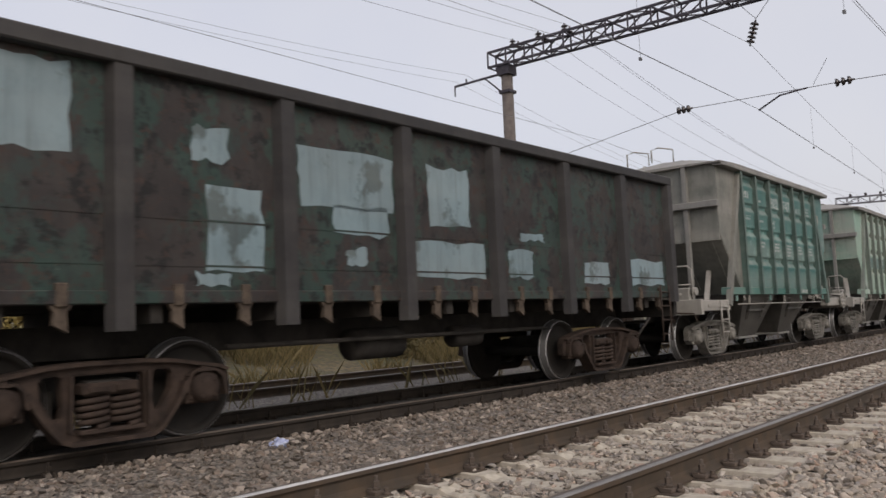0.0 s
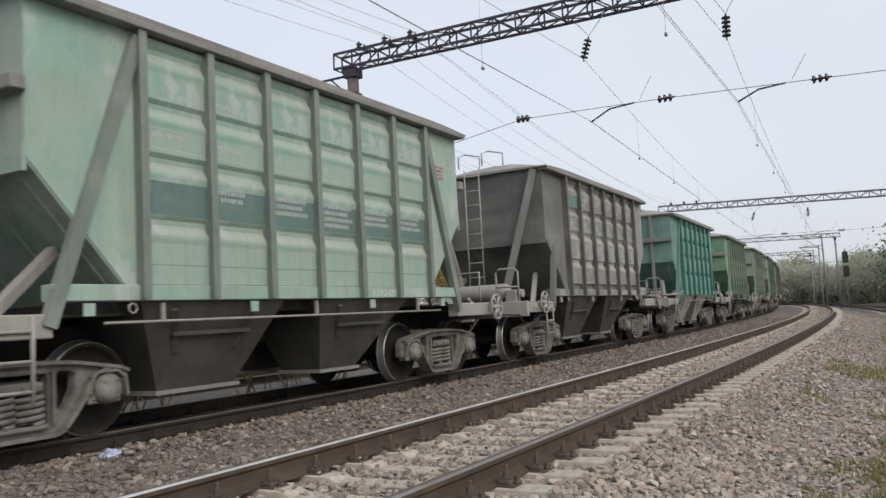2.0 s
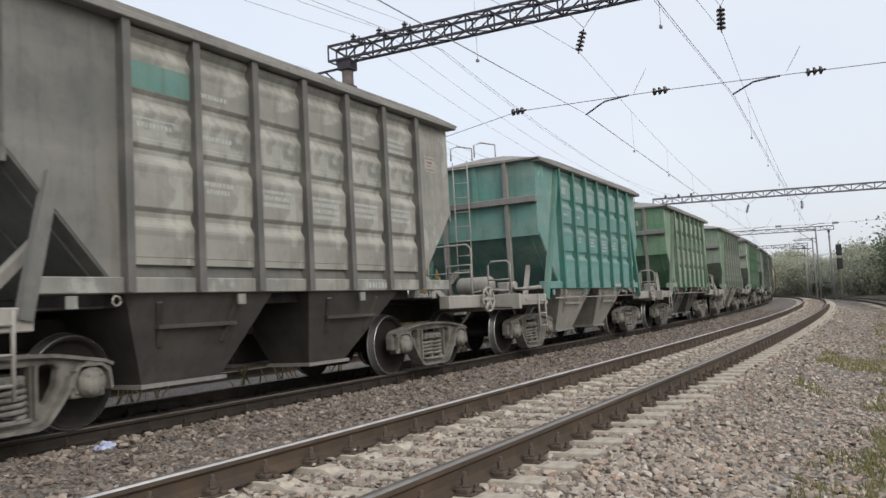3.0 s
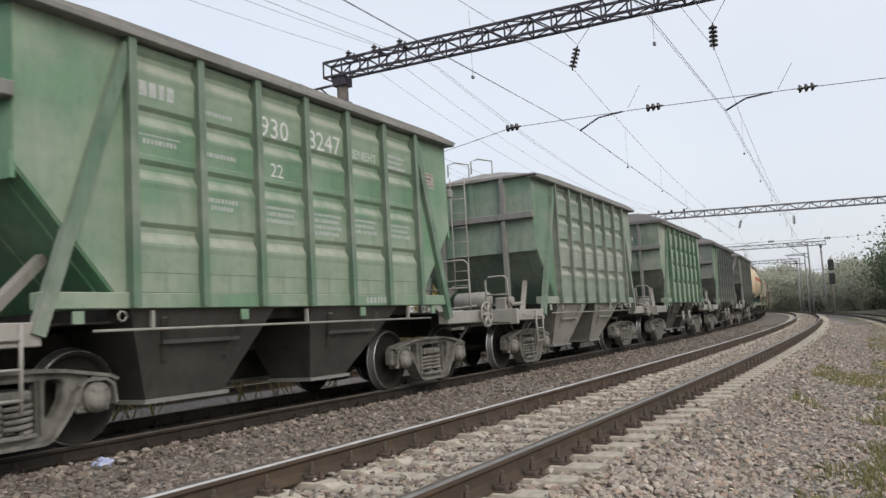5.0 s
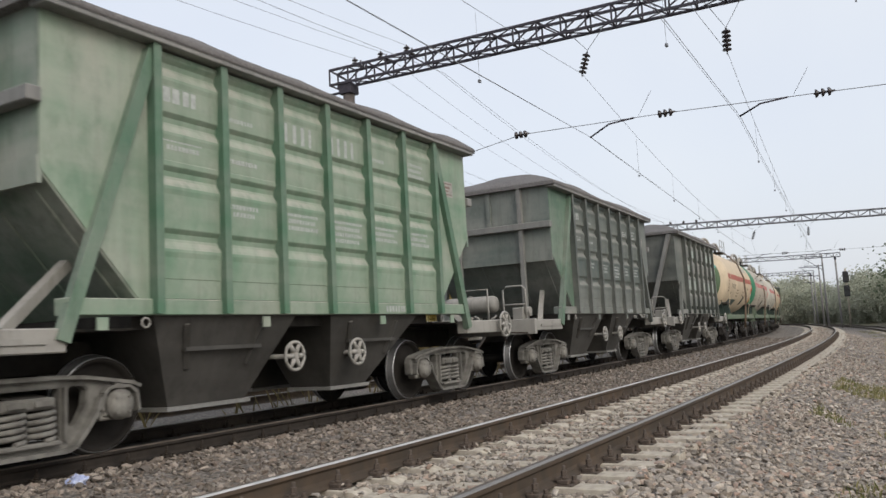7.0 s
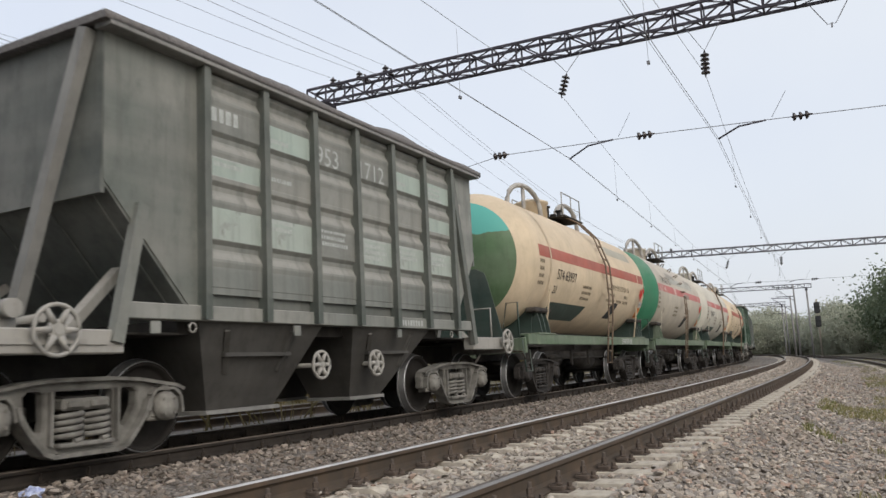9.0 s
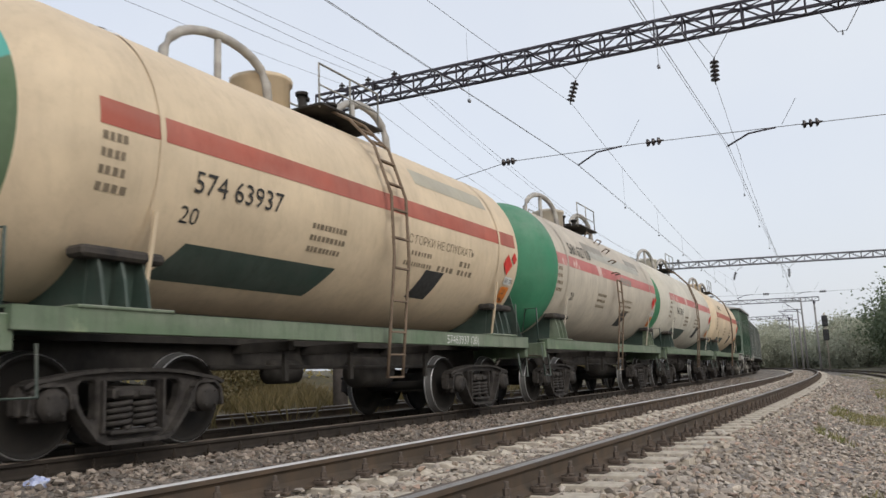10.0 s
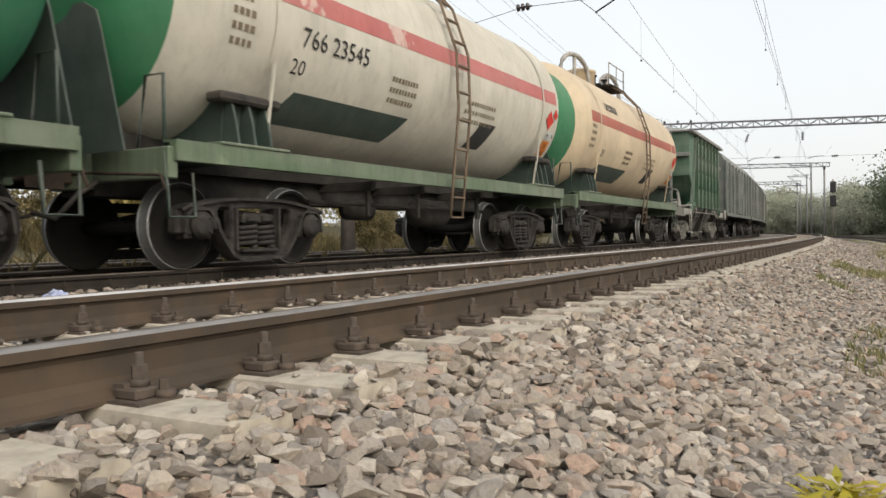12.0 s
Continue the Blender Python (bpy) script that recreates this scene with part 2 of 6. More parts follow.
M["straw"] = leaf_material("dry_straw_grass", [(0.09, 0.075, 0.03), (0.19, 0.15, 0.065), (0.26, 0.20, 0.095)])
M["bark"] = plain("grey_bark", (0.10, 0.08, 0.065), 0.9, 0.0, 0.4, 9, 0.5)
# Autumn yellows, brightened and greyed with haze worked into the shades.
M["leaf_yellow"] = leaf_material("yellow_autumn_leaves", [(0.34, 0.29, 0.12), (0.52, 0.42, 0.14), (0.62, 0.50, 0.19), (0.42, 0.38, 0.17)])
M["leaf_olive"] = leaf_material("olive_leaves", [(0.20, 0.20, 0.12), (0.29, 0.27, 0.16), (0.37, 0.32, 0.19)])
# Leaf greens, lightened so that some haze is in the colour.
M["leaf_green"] = leaf_material("dark_green_leaves", [(0.10, 0.135, 0.075), (0.15, 0.185, 0.105), (0.20, 0.225, 0.135)])
# Distance haze is put into these leaves as a pale grey-green.
M["leaf_far"] = leaf_material("haze_pale_far_leaves", [(0.36, 0.38, 0.29), (0.42, 0.43, 0.33), (0.47, 0.46, 0.36)])
M["leaf_shrub"] = leaf_material("dry_shrub_leaves", [(0.11, 0.095, 0.05), (0.20, 0.165, 0.075), (0.27, 0.20, 0.09), (0.15, 0.15, 0.07)])
M["grass"] = leaf_material("dry_grass", [(0.13, 0.15, 0.045), (0.24, 0.22, 0.09), (0.30, 0.25, 0.12)])
M["weed"] = leaf_material("yellow_weed_leaves", [(0.40, 0.34, 0.03), (0.55, 0.46, 0.04), (0.34, 0.33, 0.05)])
M["litter"] = plain("blue_plastic_film", (0.30, 0.36, 0.62), 0.35, 0.0, 0.6, 40, 0.3, other=(0.65, 0.68, 0.75))
M["signal_black"] = plain("black_signal_paint", (0.07, 0.07, 0.07), 0.6, 0, 0.2, 8, 0)


# ---- mesh helpers ----
def box(bm, x0, x1, y0, y1, z0, z1, mi=0, bevel=0.0):
    vs = [bm.verts.new((x, y, z)) for x in (x0, x1) for y in (y0, y1) for z in (z0, z1)]
    fs = []
    for q in ((0, 1, 3, 2), (4, 6, 7, 5), (0, 4, 5, 1), (2, 3, 7, 6), (0, 2, 6, 4), (1, 5, 7, 3)):
        f = bm.faces.new([vs[i] for i in q])
        f.material_index = mi
        fs.append(f)
    if bevel:
        es = list({e for f in fs for e in f.edges})
        bmesh.ops.bevel(bm, geom=es, offset=bevel, segments=1, affect="EDGES")


def prism(bm, poly, a0, a1, axis="x", mi=0):
    """A polygon of two coordinates pulled along the third axis."""
    def at(p, a):
        return {"x": (a, p[0], p[1]), "y": (p[0], a, p[1]), "z": (p[0], p[1], a)}[axis]
    lo = [bm.verts.new(at(p, a0)) for p in poly]
    hi = [bm.verts.new(at(p, a1)) for p in poly]
    k = len(poly)
    faces = [bm.faces.new(lo[::-1]), bm.faces.new(hi)]
    for i in range(k):
        faces.append(bm.faces.new((lo[i], lo[(i + 1) % k], hi[(i + 1) % k], hi[i])))
    for f in faces:
        f.material_index = mi
    return faces


def tube(bm, pts, r, seg=6, mi=0, smooth=True):
    """A round bar through the points."""
    pts = [Vector(p) for p in pts]
    rings = []
    for i, p in enumerate(pts):
        d = (pts[min(i + 1, len(pts) - 1)] - pts[max(i - 1, 0)]).normalized()
        up = Vector((0, 0, 1)) if abs(d.z) < 0.9 else Vector((1, 0, 0))
        a = d.cross(up).normalized()
        b = d.cross(a)
        rr = r[i] if isinstance(r, (list, tuple)) else r
        rings.append([bm.verts.new(p + rr * (math.cos(2 * math.pi * j / seg) * a + math.sin(2 * math.pi * j / seg) * b)) for j in range(seg)])
    for u, v in zip(rings, rings[1:]):
        for j in range(seg):
            f = bm.faces.new((u[j], u[(j + 1) % seg], v[(j + 1) % seg], v[j]))
            f.material_index, f.smooth = mi, smooth
    for ring in (rings[0], rings[-1][::-1]):
        bm.faces.new(ring).material_index = mi


def beam(bm, p, q, w, h, mi=0):
    """A rectangular bar from p to q."""
    p, q = Vector(p), Vector(q)
    d = (q - p).normalized()
    up = Vector((0, 0, 1)) if abs(d.z) < 0.95 else Vector((0, 1, 0))
    a = d.cross(up).normalized() * w / 2
    b = d.cross(a).normalized() * h / 2
    vs = [bm.verts.new(o + i * a + j * b) for o in (p, q) for i, j in ((-1, -1), (1, -1), (1, 1), (-1, 1))]
    for k in ((3, 2, 1, 0), (4, 5, 6, 7), (0, 1, 5, 4), (1, 2, 6, 5), (2, 3, 7, 6), (3, 0, 4, 7)):
        bm.faces.new([vs[i] for i in k]).material_index = mi


def lathe(bm, profile, center, axis="x", seg=32, mis=None, smooth=True):
    """Turns (along, radius) pairs round an axis through center."""
    c = Vector(center)
    rings = []
    for a, r in profile:
        ring = []
        for j in range(seg):
            u, v = r * math.cos(2 * math.pi * j / seg), r * math.sin(2 * math.pi * j / seg)
            ring.append(bm.verts.new(c + Vector({"x": (a, u, v), "y": (u, a, v), "z": (u, v, a)}[axis])))
        rings.append(ring)
    for i, (u, v) in enumerate(zip(rings, rings[1:])):
        for j in range(seg):
            f = bm.faces.new((u[j], u[(j + 1) % seg], v[(j + 1) % seg], v[j]))
            f.smooth = smooth
            f.material_index = mis[i] if mis else 0
    bm.faces.new(rings[0][::-1]).material_index = mis[0] if mis else 0
    bm.faces.new(rings[-1]).material_index = mis[-1] if mis else 0


def mesh_of(name, bm, *mats):
    bmesh.ops.recalc_face_normals(bm, faces=bm.faces)
    me = bpy.data.meshes.new(name)
    bm.to_mesh(me)
    bm.free()
    for m in mats:
        me.materials.append(m)
    return me


def part(name, bm, mat, parent, label="", m=None):
    """One mesh object under a thing or a part; bm may be a mesh that is shared."""
    me = bm if isinstance(bm, bpy.types.Mesh) else mesh_of(name, bm, *(mat if isinstance(mat, (list, tuple)) else [mat]))
    ob = new(name, me)
    ob.parent = parent
    if m is not None:
        ob.matrix_basis = m
    if label:
        tagged(ob, label)
    return ob


def thing(name, label, category, group="", m=None, data=None, kind=""):
    ob = tagged(new(name, data), label, category, group, kind)
    if m is not None:
        ob.matrix_basis = m
    return ob


# ---- the line of the tracks: an easy bend to the left ----
BEND, BEND_START, EASE = 0.0014173, -27.02, 40.0
LINE_S = np.arange(-160.0, 420.01, 0.25)
_u = np.maximum(LINE_S - BEND_START, 0)
LINE_TURN = np.where(_u < EASE, BEND * _u * _u / (2 * EASE), BEND * (_u - EASE / 2))
LINE_X = np.concatenate([[0], np.cumsum(-np.sin((LINE_TURN[1:] + LINE_TURN[:-1]) / 2) * 0.25)])
LINE_Y = np.concatenate([[0], np.cumsum(np.cos((LINE_TURN[1:] + LINE_TURN[:-1]) / 2) * 0.25)])
_i0 = int(np.argmin(abs(LINE_S + 3.0)))
LINE_X, LINE_Y = LINE_X - LINE_X[_i0], LINE_Y - LINE_Y[_i0] - 3.0
TRAIN_OFF, TRAIN_Z = -4.85, -0.06


def line_at(s, off=0.0):
    """x, y and heading (radians, to the left of +y) beside the near track's centre line."""
    th = float(np.interp(s, LINE_S, LINE_TURN))
    return float(np.interp(s, LINE_S, LINE_X)) + off * math.cos(th), float(np.interp(s, LINE_S, LINE_Y)) + off * math.sin(th), th


def on_line(s, off=0.0, z=0.0):
    x, y, th = line_at(s, off)
    return pose(x, y, z, 0, 0, math.degrees(th))


def line_many(s, off):
    th = np.interp(s, LINE_S, LINE_TURN)
    return np.interp(s, LINE_S, LINE_X) + off * np.cos(th), np.interp(s, LINE_S, LINE_Y) + off * np.sin(th)


# ---- ground: one sheet to the horizon, with ballast beds and a lower verge ----
def bed_height(off):
    """Height of the ground across the line."""
    return np.interp(off, [-400, -40, -22, -14, -12.2, -11.0, -8.0, -6.7, -5.6, -4.1, -3.45, -2.7, -1.4, -0.5, 0.5, 1.3, 1.9, 2.3, 2.9, 3.6, 4.4, 6.3, 7.2, 12, 40, 400],
                     [2.0, 1.6, 0.7, -0.35, -0.6, -0.27, -0.27, -0.36, -0.25, -0.24, -0.225, -0.36, -0.215, -0.225, -0.225, -0.215, -0.36, -0.54, -0.62, -0.64, -0.62, -0.60, -0.66, -0.6, -0.3, 0.4])


def sheet(name, s_list, off_list, mat, label, rough=0.0, lift=0.0):
    s_list, off_list = np.array(s_list, float), np.array(off_list, float)
    S, O = np.meshgrid(s_list, off_list, indexing="ij")
    X, Y = line_many(S.ravel(), O.ravel())
    Z = bed_height(O.ravel()) + lift
    if rough:
        Z = Z + rough * np.array([noise.noise(Vector((x * 2.3, y * 2.3, 0))) + 0.5 * noise.noise(Vector((x * 6, y * 6, 3))) for x, y in zip(X, Y)])
    k = len(off_list)
    faces = [(i * k + j, i * k + j + 1, (i + 1) * k + j + 1, (i + 1) * k + j) for i in range(len(s_list) - 1) for j in range(k - 1)]
    me = bpy.data.meshes.new(name)
    me.from_pydata(np.stack([X, Y, Z], 1).tolist(), [], faces)
    me.polygons.foreach_set("use_smooth", [True] * len(me.polygons))
    me.materials.append(mat)
    return thing(name, label, "ground", data=me, kind="structure")


NEAR_OFF = np.concatenate([np.arange(-13, 5.01, 0.25)])
WIDE_OFF = np.concatenate([[-400, -150, -80, -50, -40, -30, -26, -22, -19, -16, -14], NEAR_OFF, [6, 6.3, 7.2, 9, 12, 16, 22, 30, 40, 80, 150, 400]])
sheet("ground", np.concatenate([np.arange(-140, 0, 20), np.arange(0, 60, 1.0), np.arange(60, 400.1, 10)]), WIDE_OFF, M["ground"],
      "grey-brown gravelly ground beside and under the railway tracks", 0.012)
# far meadows beyond the beds lie a hand above the sheet
for a, b in ((-400, -12.6), (7.4, 400)):
    offs = sorted({o for o in WIDE_OFF if a <= o <= b} | {a, b})
    sheet("ground", np.concatenate([np.arange(-140, 0, 20), np.arange(0, 100, 4.0), np.arange(100, 400.1, 12)]), offs, M["meadow"], "dry yellowish grass ground beyond the tracks", 0.02, 0.05)


# ---- stones of the ballast ----
def rock_shapes(fine, count, seed):
    """Unit stones, each the hull of a few scattered corners: its vertices and triangles."""
    rng = np.random.default_rng(seed)
    shapes = []
    for _ in range(count):
        bm = bmesh.new()
        p = rng.normal(size=(rng.integers(13, 18) if fine else rng.integers(9, 12), 3))
        p *= (rng.uniform(0.72, 1.0, len(p)) / np.linalg.norm(p, axis=1))[:, None]
        for q in p:
            bm.verts.new(q)
        bmesh.ops.convex_hull(bm, input=bm.verts)
        bmesh.ops.triangulate(bm, faces=bm.faces)
        bmesh.ops.delete(bm, geom=[v for v in bm.verts if not v.link_faces], context="VERTS")
        bm.verts.index_update()
        bm.verts.ensure_lookup_table()
        shapes.append((np.array([v.co[:] for v in bm.verts]), np.array([[v.index for v in f.verts] for f in bm.faces])))
        bm.free()
    return shapes


def scatter(name, mat, label, bands, seed):
    """Bands of s0, s1, off0, off1, stones per square metre, least and largest size, fine or coarse."""
    rng = np.random.default_rng(seed)
    V, F, total = [], [], 0
    kinds = {fine: rock_shapes(fine, 40, seed + fine) for fine in (0, 1)}
    for s0, s1, o0, o1, density, lo, hi, fine in bands:
        shapes = kinds[fine]
        k = int((s1 - s0) * (o1 - o0) * density)
        s, o = rng.uniform(s0, s1, k), rng.uniform(o0, o1, k)
        # the tops of the sleepers stay mostly clear
        on_sleeper = (np.abs((s - 3.37 + 0.25) % 0.5 - 0.25) < np.where(o > 0.8, 0.15, 0.125)) & (np.abs(o) < 1.29) & (rng.random(k) < np.where(o > 0.8, 0.985, 0.80))
        s, o = s[~on_sleeper], o[~on_sleeper]
        k = len(s)
        x, y = line_many(s, o)
        size = lo + (hi - lo) * rng.random(k) ** 1.8
        q = rng.normal(size=(k, 4))
        q /= np.linalg.norm(q, axis=1)[:, None]
        w, a, b, c = q.T
        R = np.stack([1 - 2 * (b * b + c * c), 2 * (a * b - c * w), 2 * (a * c + b * w), 2 * (a * b + c * w), 1 - 2 * (a * a + c * c), 2 * (b * c - a * w), 2 * (a * c - b * w), 2 * (b * c + a * w), 1 - 2 * (a * a + b * b)], 1).reshape(k, 3, 3)
        flat = (np.abs((s - 3.37 + 0.25) % 0.5 - 0.25) < 0.12) & (np.abs(o) < 1.35)
        z = np.where(flat, np.where(np.abs(o) < 0.46, -0.205, -0.178), bed_height(o)) + size * rng.uniform(-0.1, 0.34, k)
        place = np.stack([x, y, z], 1)
        stretch = rng.uniform(0.6, 1.3, (k, 1, 3)) * (size[:, None, None] * 0.6)
        which = rng.integers(0, len(shapes), k)
        for i, (verts, tri) in enumerate(shapes):
            mine = np.flatnonzero(which == i)
            if not len(mine):
                continue
            p = np.einsum("kij,kvj->kvi", R[mine], verts[None] * stretch[mine])
            p[:, :, 2] *= 0.68
            p += place[mine][:, None]
            V.append(p.reshape(-1, 3))
            F.append((tri[None] + (np.arange(len(mine)) * len(verts))[:, None, None] + total).reshape(-1, 3))
            total += len(mine) * len(verts)
    V, F = np.concatenate(V), np.concatenate(F)
    me = bpy.data.meshes.new(name)
    me.vertices.add(len(V))
    me.vertices.foreach_set("co", V.ravel())
    me.loops.add(len(F) * 3)
    me.loops.foreach_set("vertex_index", F.ravel().astype(np.int32))
    me.polygons.add(len(F))
    me.polygons.foreach_set("loop_start", np.arange(0, len(F) * 3, 3, dtype=np.int32))
    me.update(calc_edges=True)
    me.shade_flat()
    me.materials.append(mat)
    return thing(name, label, "gravel", data=me, kind="stuff")


scatter("ballast", M["ballast_stone"], "loose grey and pinkish crushed-stone ballast on the track shoulder",
        [(3.9, 7.6, 0.87, 2.75, 1150, 0.026, 0.092, 1), (7.6, 10, 0.87, 3.4, 1000, 0.026, 0.088, 1), (10, 16, 0.87, 3.6, 520, 0.035, 0.085, 0), (16, 30, 0.85, 4.0, 170, 0.045, 0.10, 0), (30, 60, 0.85, 4.0, 45, 0.05, 0.12, 0)], 3)
scatter("ballast", M["ballast_stone"], "crushed-stone ballast between the rails of the empty track",
        [(4, 13, -0.72, 0.72, 620, 0.03, 0.08, 0), (13, 30, -0.72, 0.72, 360, 0.04, 0.085, 0), (30, 60, -0.72, 0.72, 150, 0.05, 0.1, 0), (60, 100, -0.72, 0.72, 60, 0.06, 0.12, 0)], 5)
scatter("ballast", M["ballast_dark"], "brownish crushed-stone ballast between the two tracks",
        [(4, 14, -3.9, -0.88, 330, 0.035, 0.10, 0), (14, 30, -3.9, -0.88, 170, 0.045, 0.105, 0), (30, 60, -3.9, -0.88, 45, 0.05, 0.12, 0), (4, 30, -3.97, -3.45, 160, 0.035, 0.08, 0), (8, 30, -7.5, -5.8, 60, 0.04, 0.08, 0)], 7)
# Extra dark sheet: oil plus painted shade beneath the wagons.
sheet("ground", np.concatenate([[-30], np.arange(-8, 60, 1.0), np.arange(60, 200.1, 10)]), np.arange(-5.60, -3.94, 0.2), M["oily_shade_bed"], "black oily ballast under the goods train, shade painted in", 0.01, 0.03)

# ---- tracks ----
RAIL = [(-0.066, -0.18), (0.066, -0.18), (0.066, -0.168), (0.018, -0.145), (0.009, -0.12), (0.009, -0.06), (0.016, -0.046), (0.036, -0.038), (0.036, -0.010), (0.030, 0.0), (0.028, 0.001), (0.008, 0.001), (-0.026, 0.0), (-0.036, -0.010), (-0.036, -0.038), (-0.016, -0.046), (-0.009, -0.06), (-0.009, -0.12), (-0.018, -0.145), (-0.066, -0.168)]


def rail_mesh(off, s_list, z, top, side=None):
    bm = bmesh.new()
    rings = []
    for s in s_list:
        x, y, th = line_at(s, off)
        rings.append([bm.verts.new((x + a * math.cos(th), y + a * math.sin(th), z + h)) for a, h in RAIL])
    k = len(RAIL)
    for u, v in zip(rings, rings[1:]):
        for j in range(k):
            f = bm.faces.new((u[j], u[(j + 1) % k], v[(j + 1) % k], v[j]))
            f.material_index = 1 if j in (8, 9, 10) else 2 if j in (11, 12) else 0
    bm.faces.new(rings[0])
    bm.faces.new(rings[-1][::-1])
    return mesh_of("rail", bm, side or M["rail_side"], top, M["rail_dull"])


def sleeper_mesh(mat, far=None):
    """Prestressed concrete sleeper, lower in the middle."""
    bm = bmesh.new()
    prof = [(-1.35, -0.185), (-0.50, -0.185), (-0.42, -0.215), (0.42, -0.215), (0.50, -0.185), (1.35, -0.185)]
    rows = []
    for x, z in prof:
        rows.append([bm.verts.new((x, y, zz)) for y, zz in ((-0.14, -0.36), (-0.10, z), (-0.082, z + 0.008), (0.082, z + 0.008), (0.10, z), (0.14, -0.36))])
    for u, v in zip(rows, rows[1:]):
        for j in range(5):
            bm.faces.new((u[j], u[j + 1], v[j + 1], v[j])).material_index = int(u is rows[0] and far is not None)
    bm.faces.new(rows[0])
    bm.faces.new(rows[-1][::-1])
    return mesh_of("sleeper", bm, mat, far or mat)


def fastening_mesh(mat):
    """Base plate with two clamps, bolts and nuts, centred under a rail."""
    bm = bmesh.new()
    box(bm, -0.19, 0.19, -0.075, 0.075, -0.187, -0.168)
    for sx in (-1, 1):
        box(bm, sx * 0.105 - 0.045, sx * 0.105 + 0.045, -0.05, 0.05, -0.17, -0.138, bevel=0.006)
        box(bm, sx * 0.075 - 0.022, sx * 0.075 + 0.022, -0.045, 0.045, -0.15, -0.128)
        tube(bm, [(sx * 0.105, 0, -0.16), (sx * 0.105, 0, -0.045)], 0.013, 6)
        tube(bm, [(sx * 0.105, 0, -0.138), (sx * 0.105, 0, -0.118)], 0.028, 8)
        tube(bm, [(sx * 0.105, 0, -0.118), (sx * 0.105, 0, -0.08)], 0.023, 6, smooth=False)
        tube(bm, [(sx * 0.165, 0.035, -0.17), (sx * 0.165, 0.035, -0.12)], 0.017, 6, smooth=False)
        tube(bm, [(sx * 0.165, 0.035, -0.17), (sx * 0.165, 0.035, -0.148)], 0.03, 6)
    return mesh_of("rail_fastening", bm, mat)


SLEEPER, OILY_SLEEPER = sleeper_mesh(M["concrete"]), sleeper_mesh(M["oily_concrete"], M["concrete"])
FASTENING, OILY_FASTENING = fastening_mesh(M["fastening"]), fastening_mesh(M["fastening_oily"])


def track(label, off, z, s_rail, s_sleepers, s_fast, tops, sleeper=None, group="parallel railway tracks"):
    t = thing("railway_track", label, "railway track", group)
    for side in (-1, 1):
        part("rail", rail_mesh(off + side * 0.796, s_rail, z, tops[side > 0], M["rail_oily"] if off == TRAIN_OFF else None), None, t, "steel rail with a rusty web")
    for s in s_sleepers:
        sl = part("sleeper", sleeper or SLEEPER, None, t, m=on_line(s, off, z))
        if s_fast[0] <= s <= s_fast[1]:
            for side in (-1, 1):
                part("rail_fastening", OILY_FASTENING if off == TRAIN_OFF else FASTENING, None, sl, m=pose(side * 0.796, 0, 0))
    return t


RAIL_S = np.concatenate([[-30], np.arange(-10, 40, 1.0), np.arange(40, 300.1, 3.0)])
track("empty railway track with worn rails on pale concrete sleepers", 0.0, 0.0, RAIL_S, np.arange(3.37, 140, 0.5), (3, 62), (M["rail_top"], M["rail_worn"]))
track("railway track under the goods train, dark oily rails", TRAIN_OFF, TRAIN_Z, RAIL_S, np.arange(2.6, 75, 0.5), (3, 45), (M["rail_worn"], M["rail_dull"]), OILY_SLEEPER)
track("far railway track beyond the train, rusty rails in weeds", -9.7, -0.1, RAIL_S, np.arange(3, 60, 0.55), (5, 6), (M["rail_worn"], M["rail_worn"]), OILY_SLEEPER)
track("side track at the edge of the dry verge", 5.4, -0.42, np.arange(30, 300.1, 4.0), np.arange(34, 90, 0.6), (34, 35), (M["rail_worn"], M["rail_worn"]))

# ---- overhead line: portals, insulators and wires ----
def truss_mesh(x0, x1, h, d, bays, r):
    bm = bmesh.new()
    for y in (-d / 2, d / 2):
        for z in (0, h):
            beam(bm, (x0, y, z), (x1, y, z), r * 1.5, r * 1.5)
    w = (x1 - x0) / bays
    for i in range(bays + 1):
        x = x0 + i * w
        for y in (-d / 2, d / 2):
            beam(bm, (x, y, 0), (x, y, h), r * 0.9, r * 0.9)
        for z in (0, h):
            beam(bm, (x, -d / 2, z), (x, d / 2, z), r * 0.8, r * 0.8)
        if i < bays:
            for y in (-d / 2, d / 2):
                a, b = (0, h) if i % 2 else (h, 0)
                beam(bm, (x, y, a), (x + w, y, b), r * 0.8, r * 0.8)
            beam(bm, (x, -d / 2 if i % 2 else d / 2, 0), (x + w, d / 2 if i % 2 else -d / 2, 0), r * 0.6, r * 0.6)
            beam(bm, (x, -d / 2 if i % 2 else d / 2, h), (x + w, d / 2 if i % 2 else -d / 2, h), r * 0.6, r * 0.6)
    return bm


def insulator_mesh(sheds, r, pitch, axis="z"):
    bm = bmesh.new()
    prof = [(0.0, 0.02)]
    for i in range(sheds):
        a = 0.03 + i * pitch
        prof += [(a, 0.03), (a + 0.01, r), (a + pitch * 0.4, r * 0.9), (a + pitch * 0.65, 0.035)]
    prof += [(0.06 + sheds * pitch, 0.02)]
    lathe(bm, prof, (0, 0, 0), axis, 12)
    return mesh_of("insulator", bm, M["insulator"])


HANGER = insulator_mesh(5, 0.125, 0.125)
PIN = insulator_mesh(2, 0.11, 0.11)
CROSS = insulator_mesh(3, 0.115, 0.15, "x")


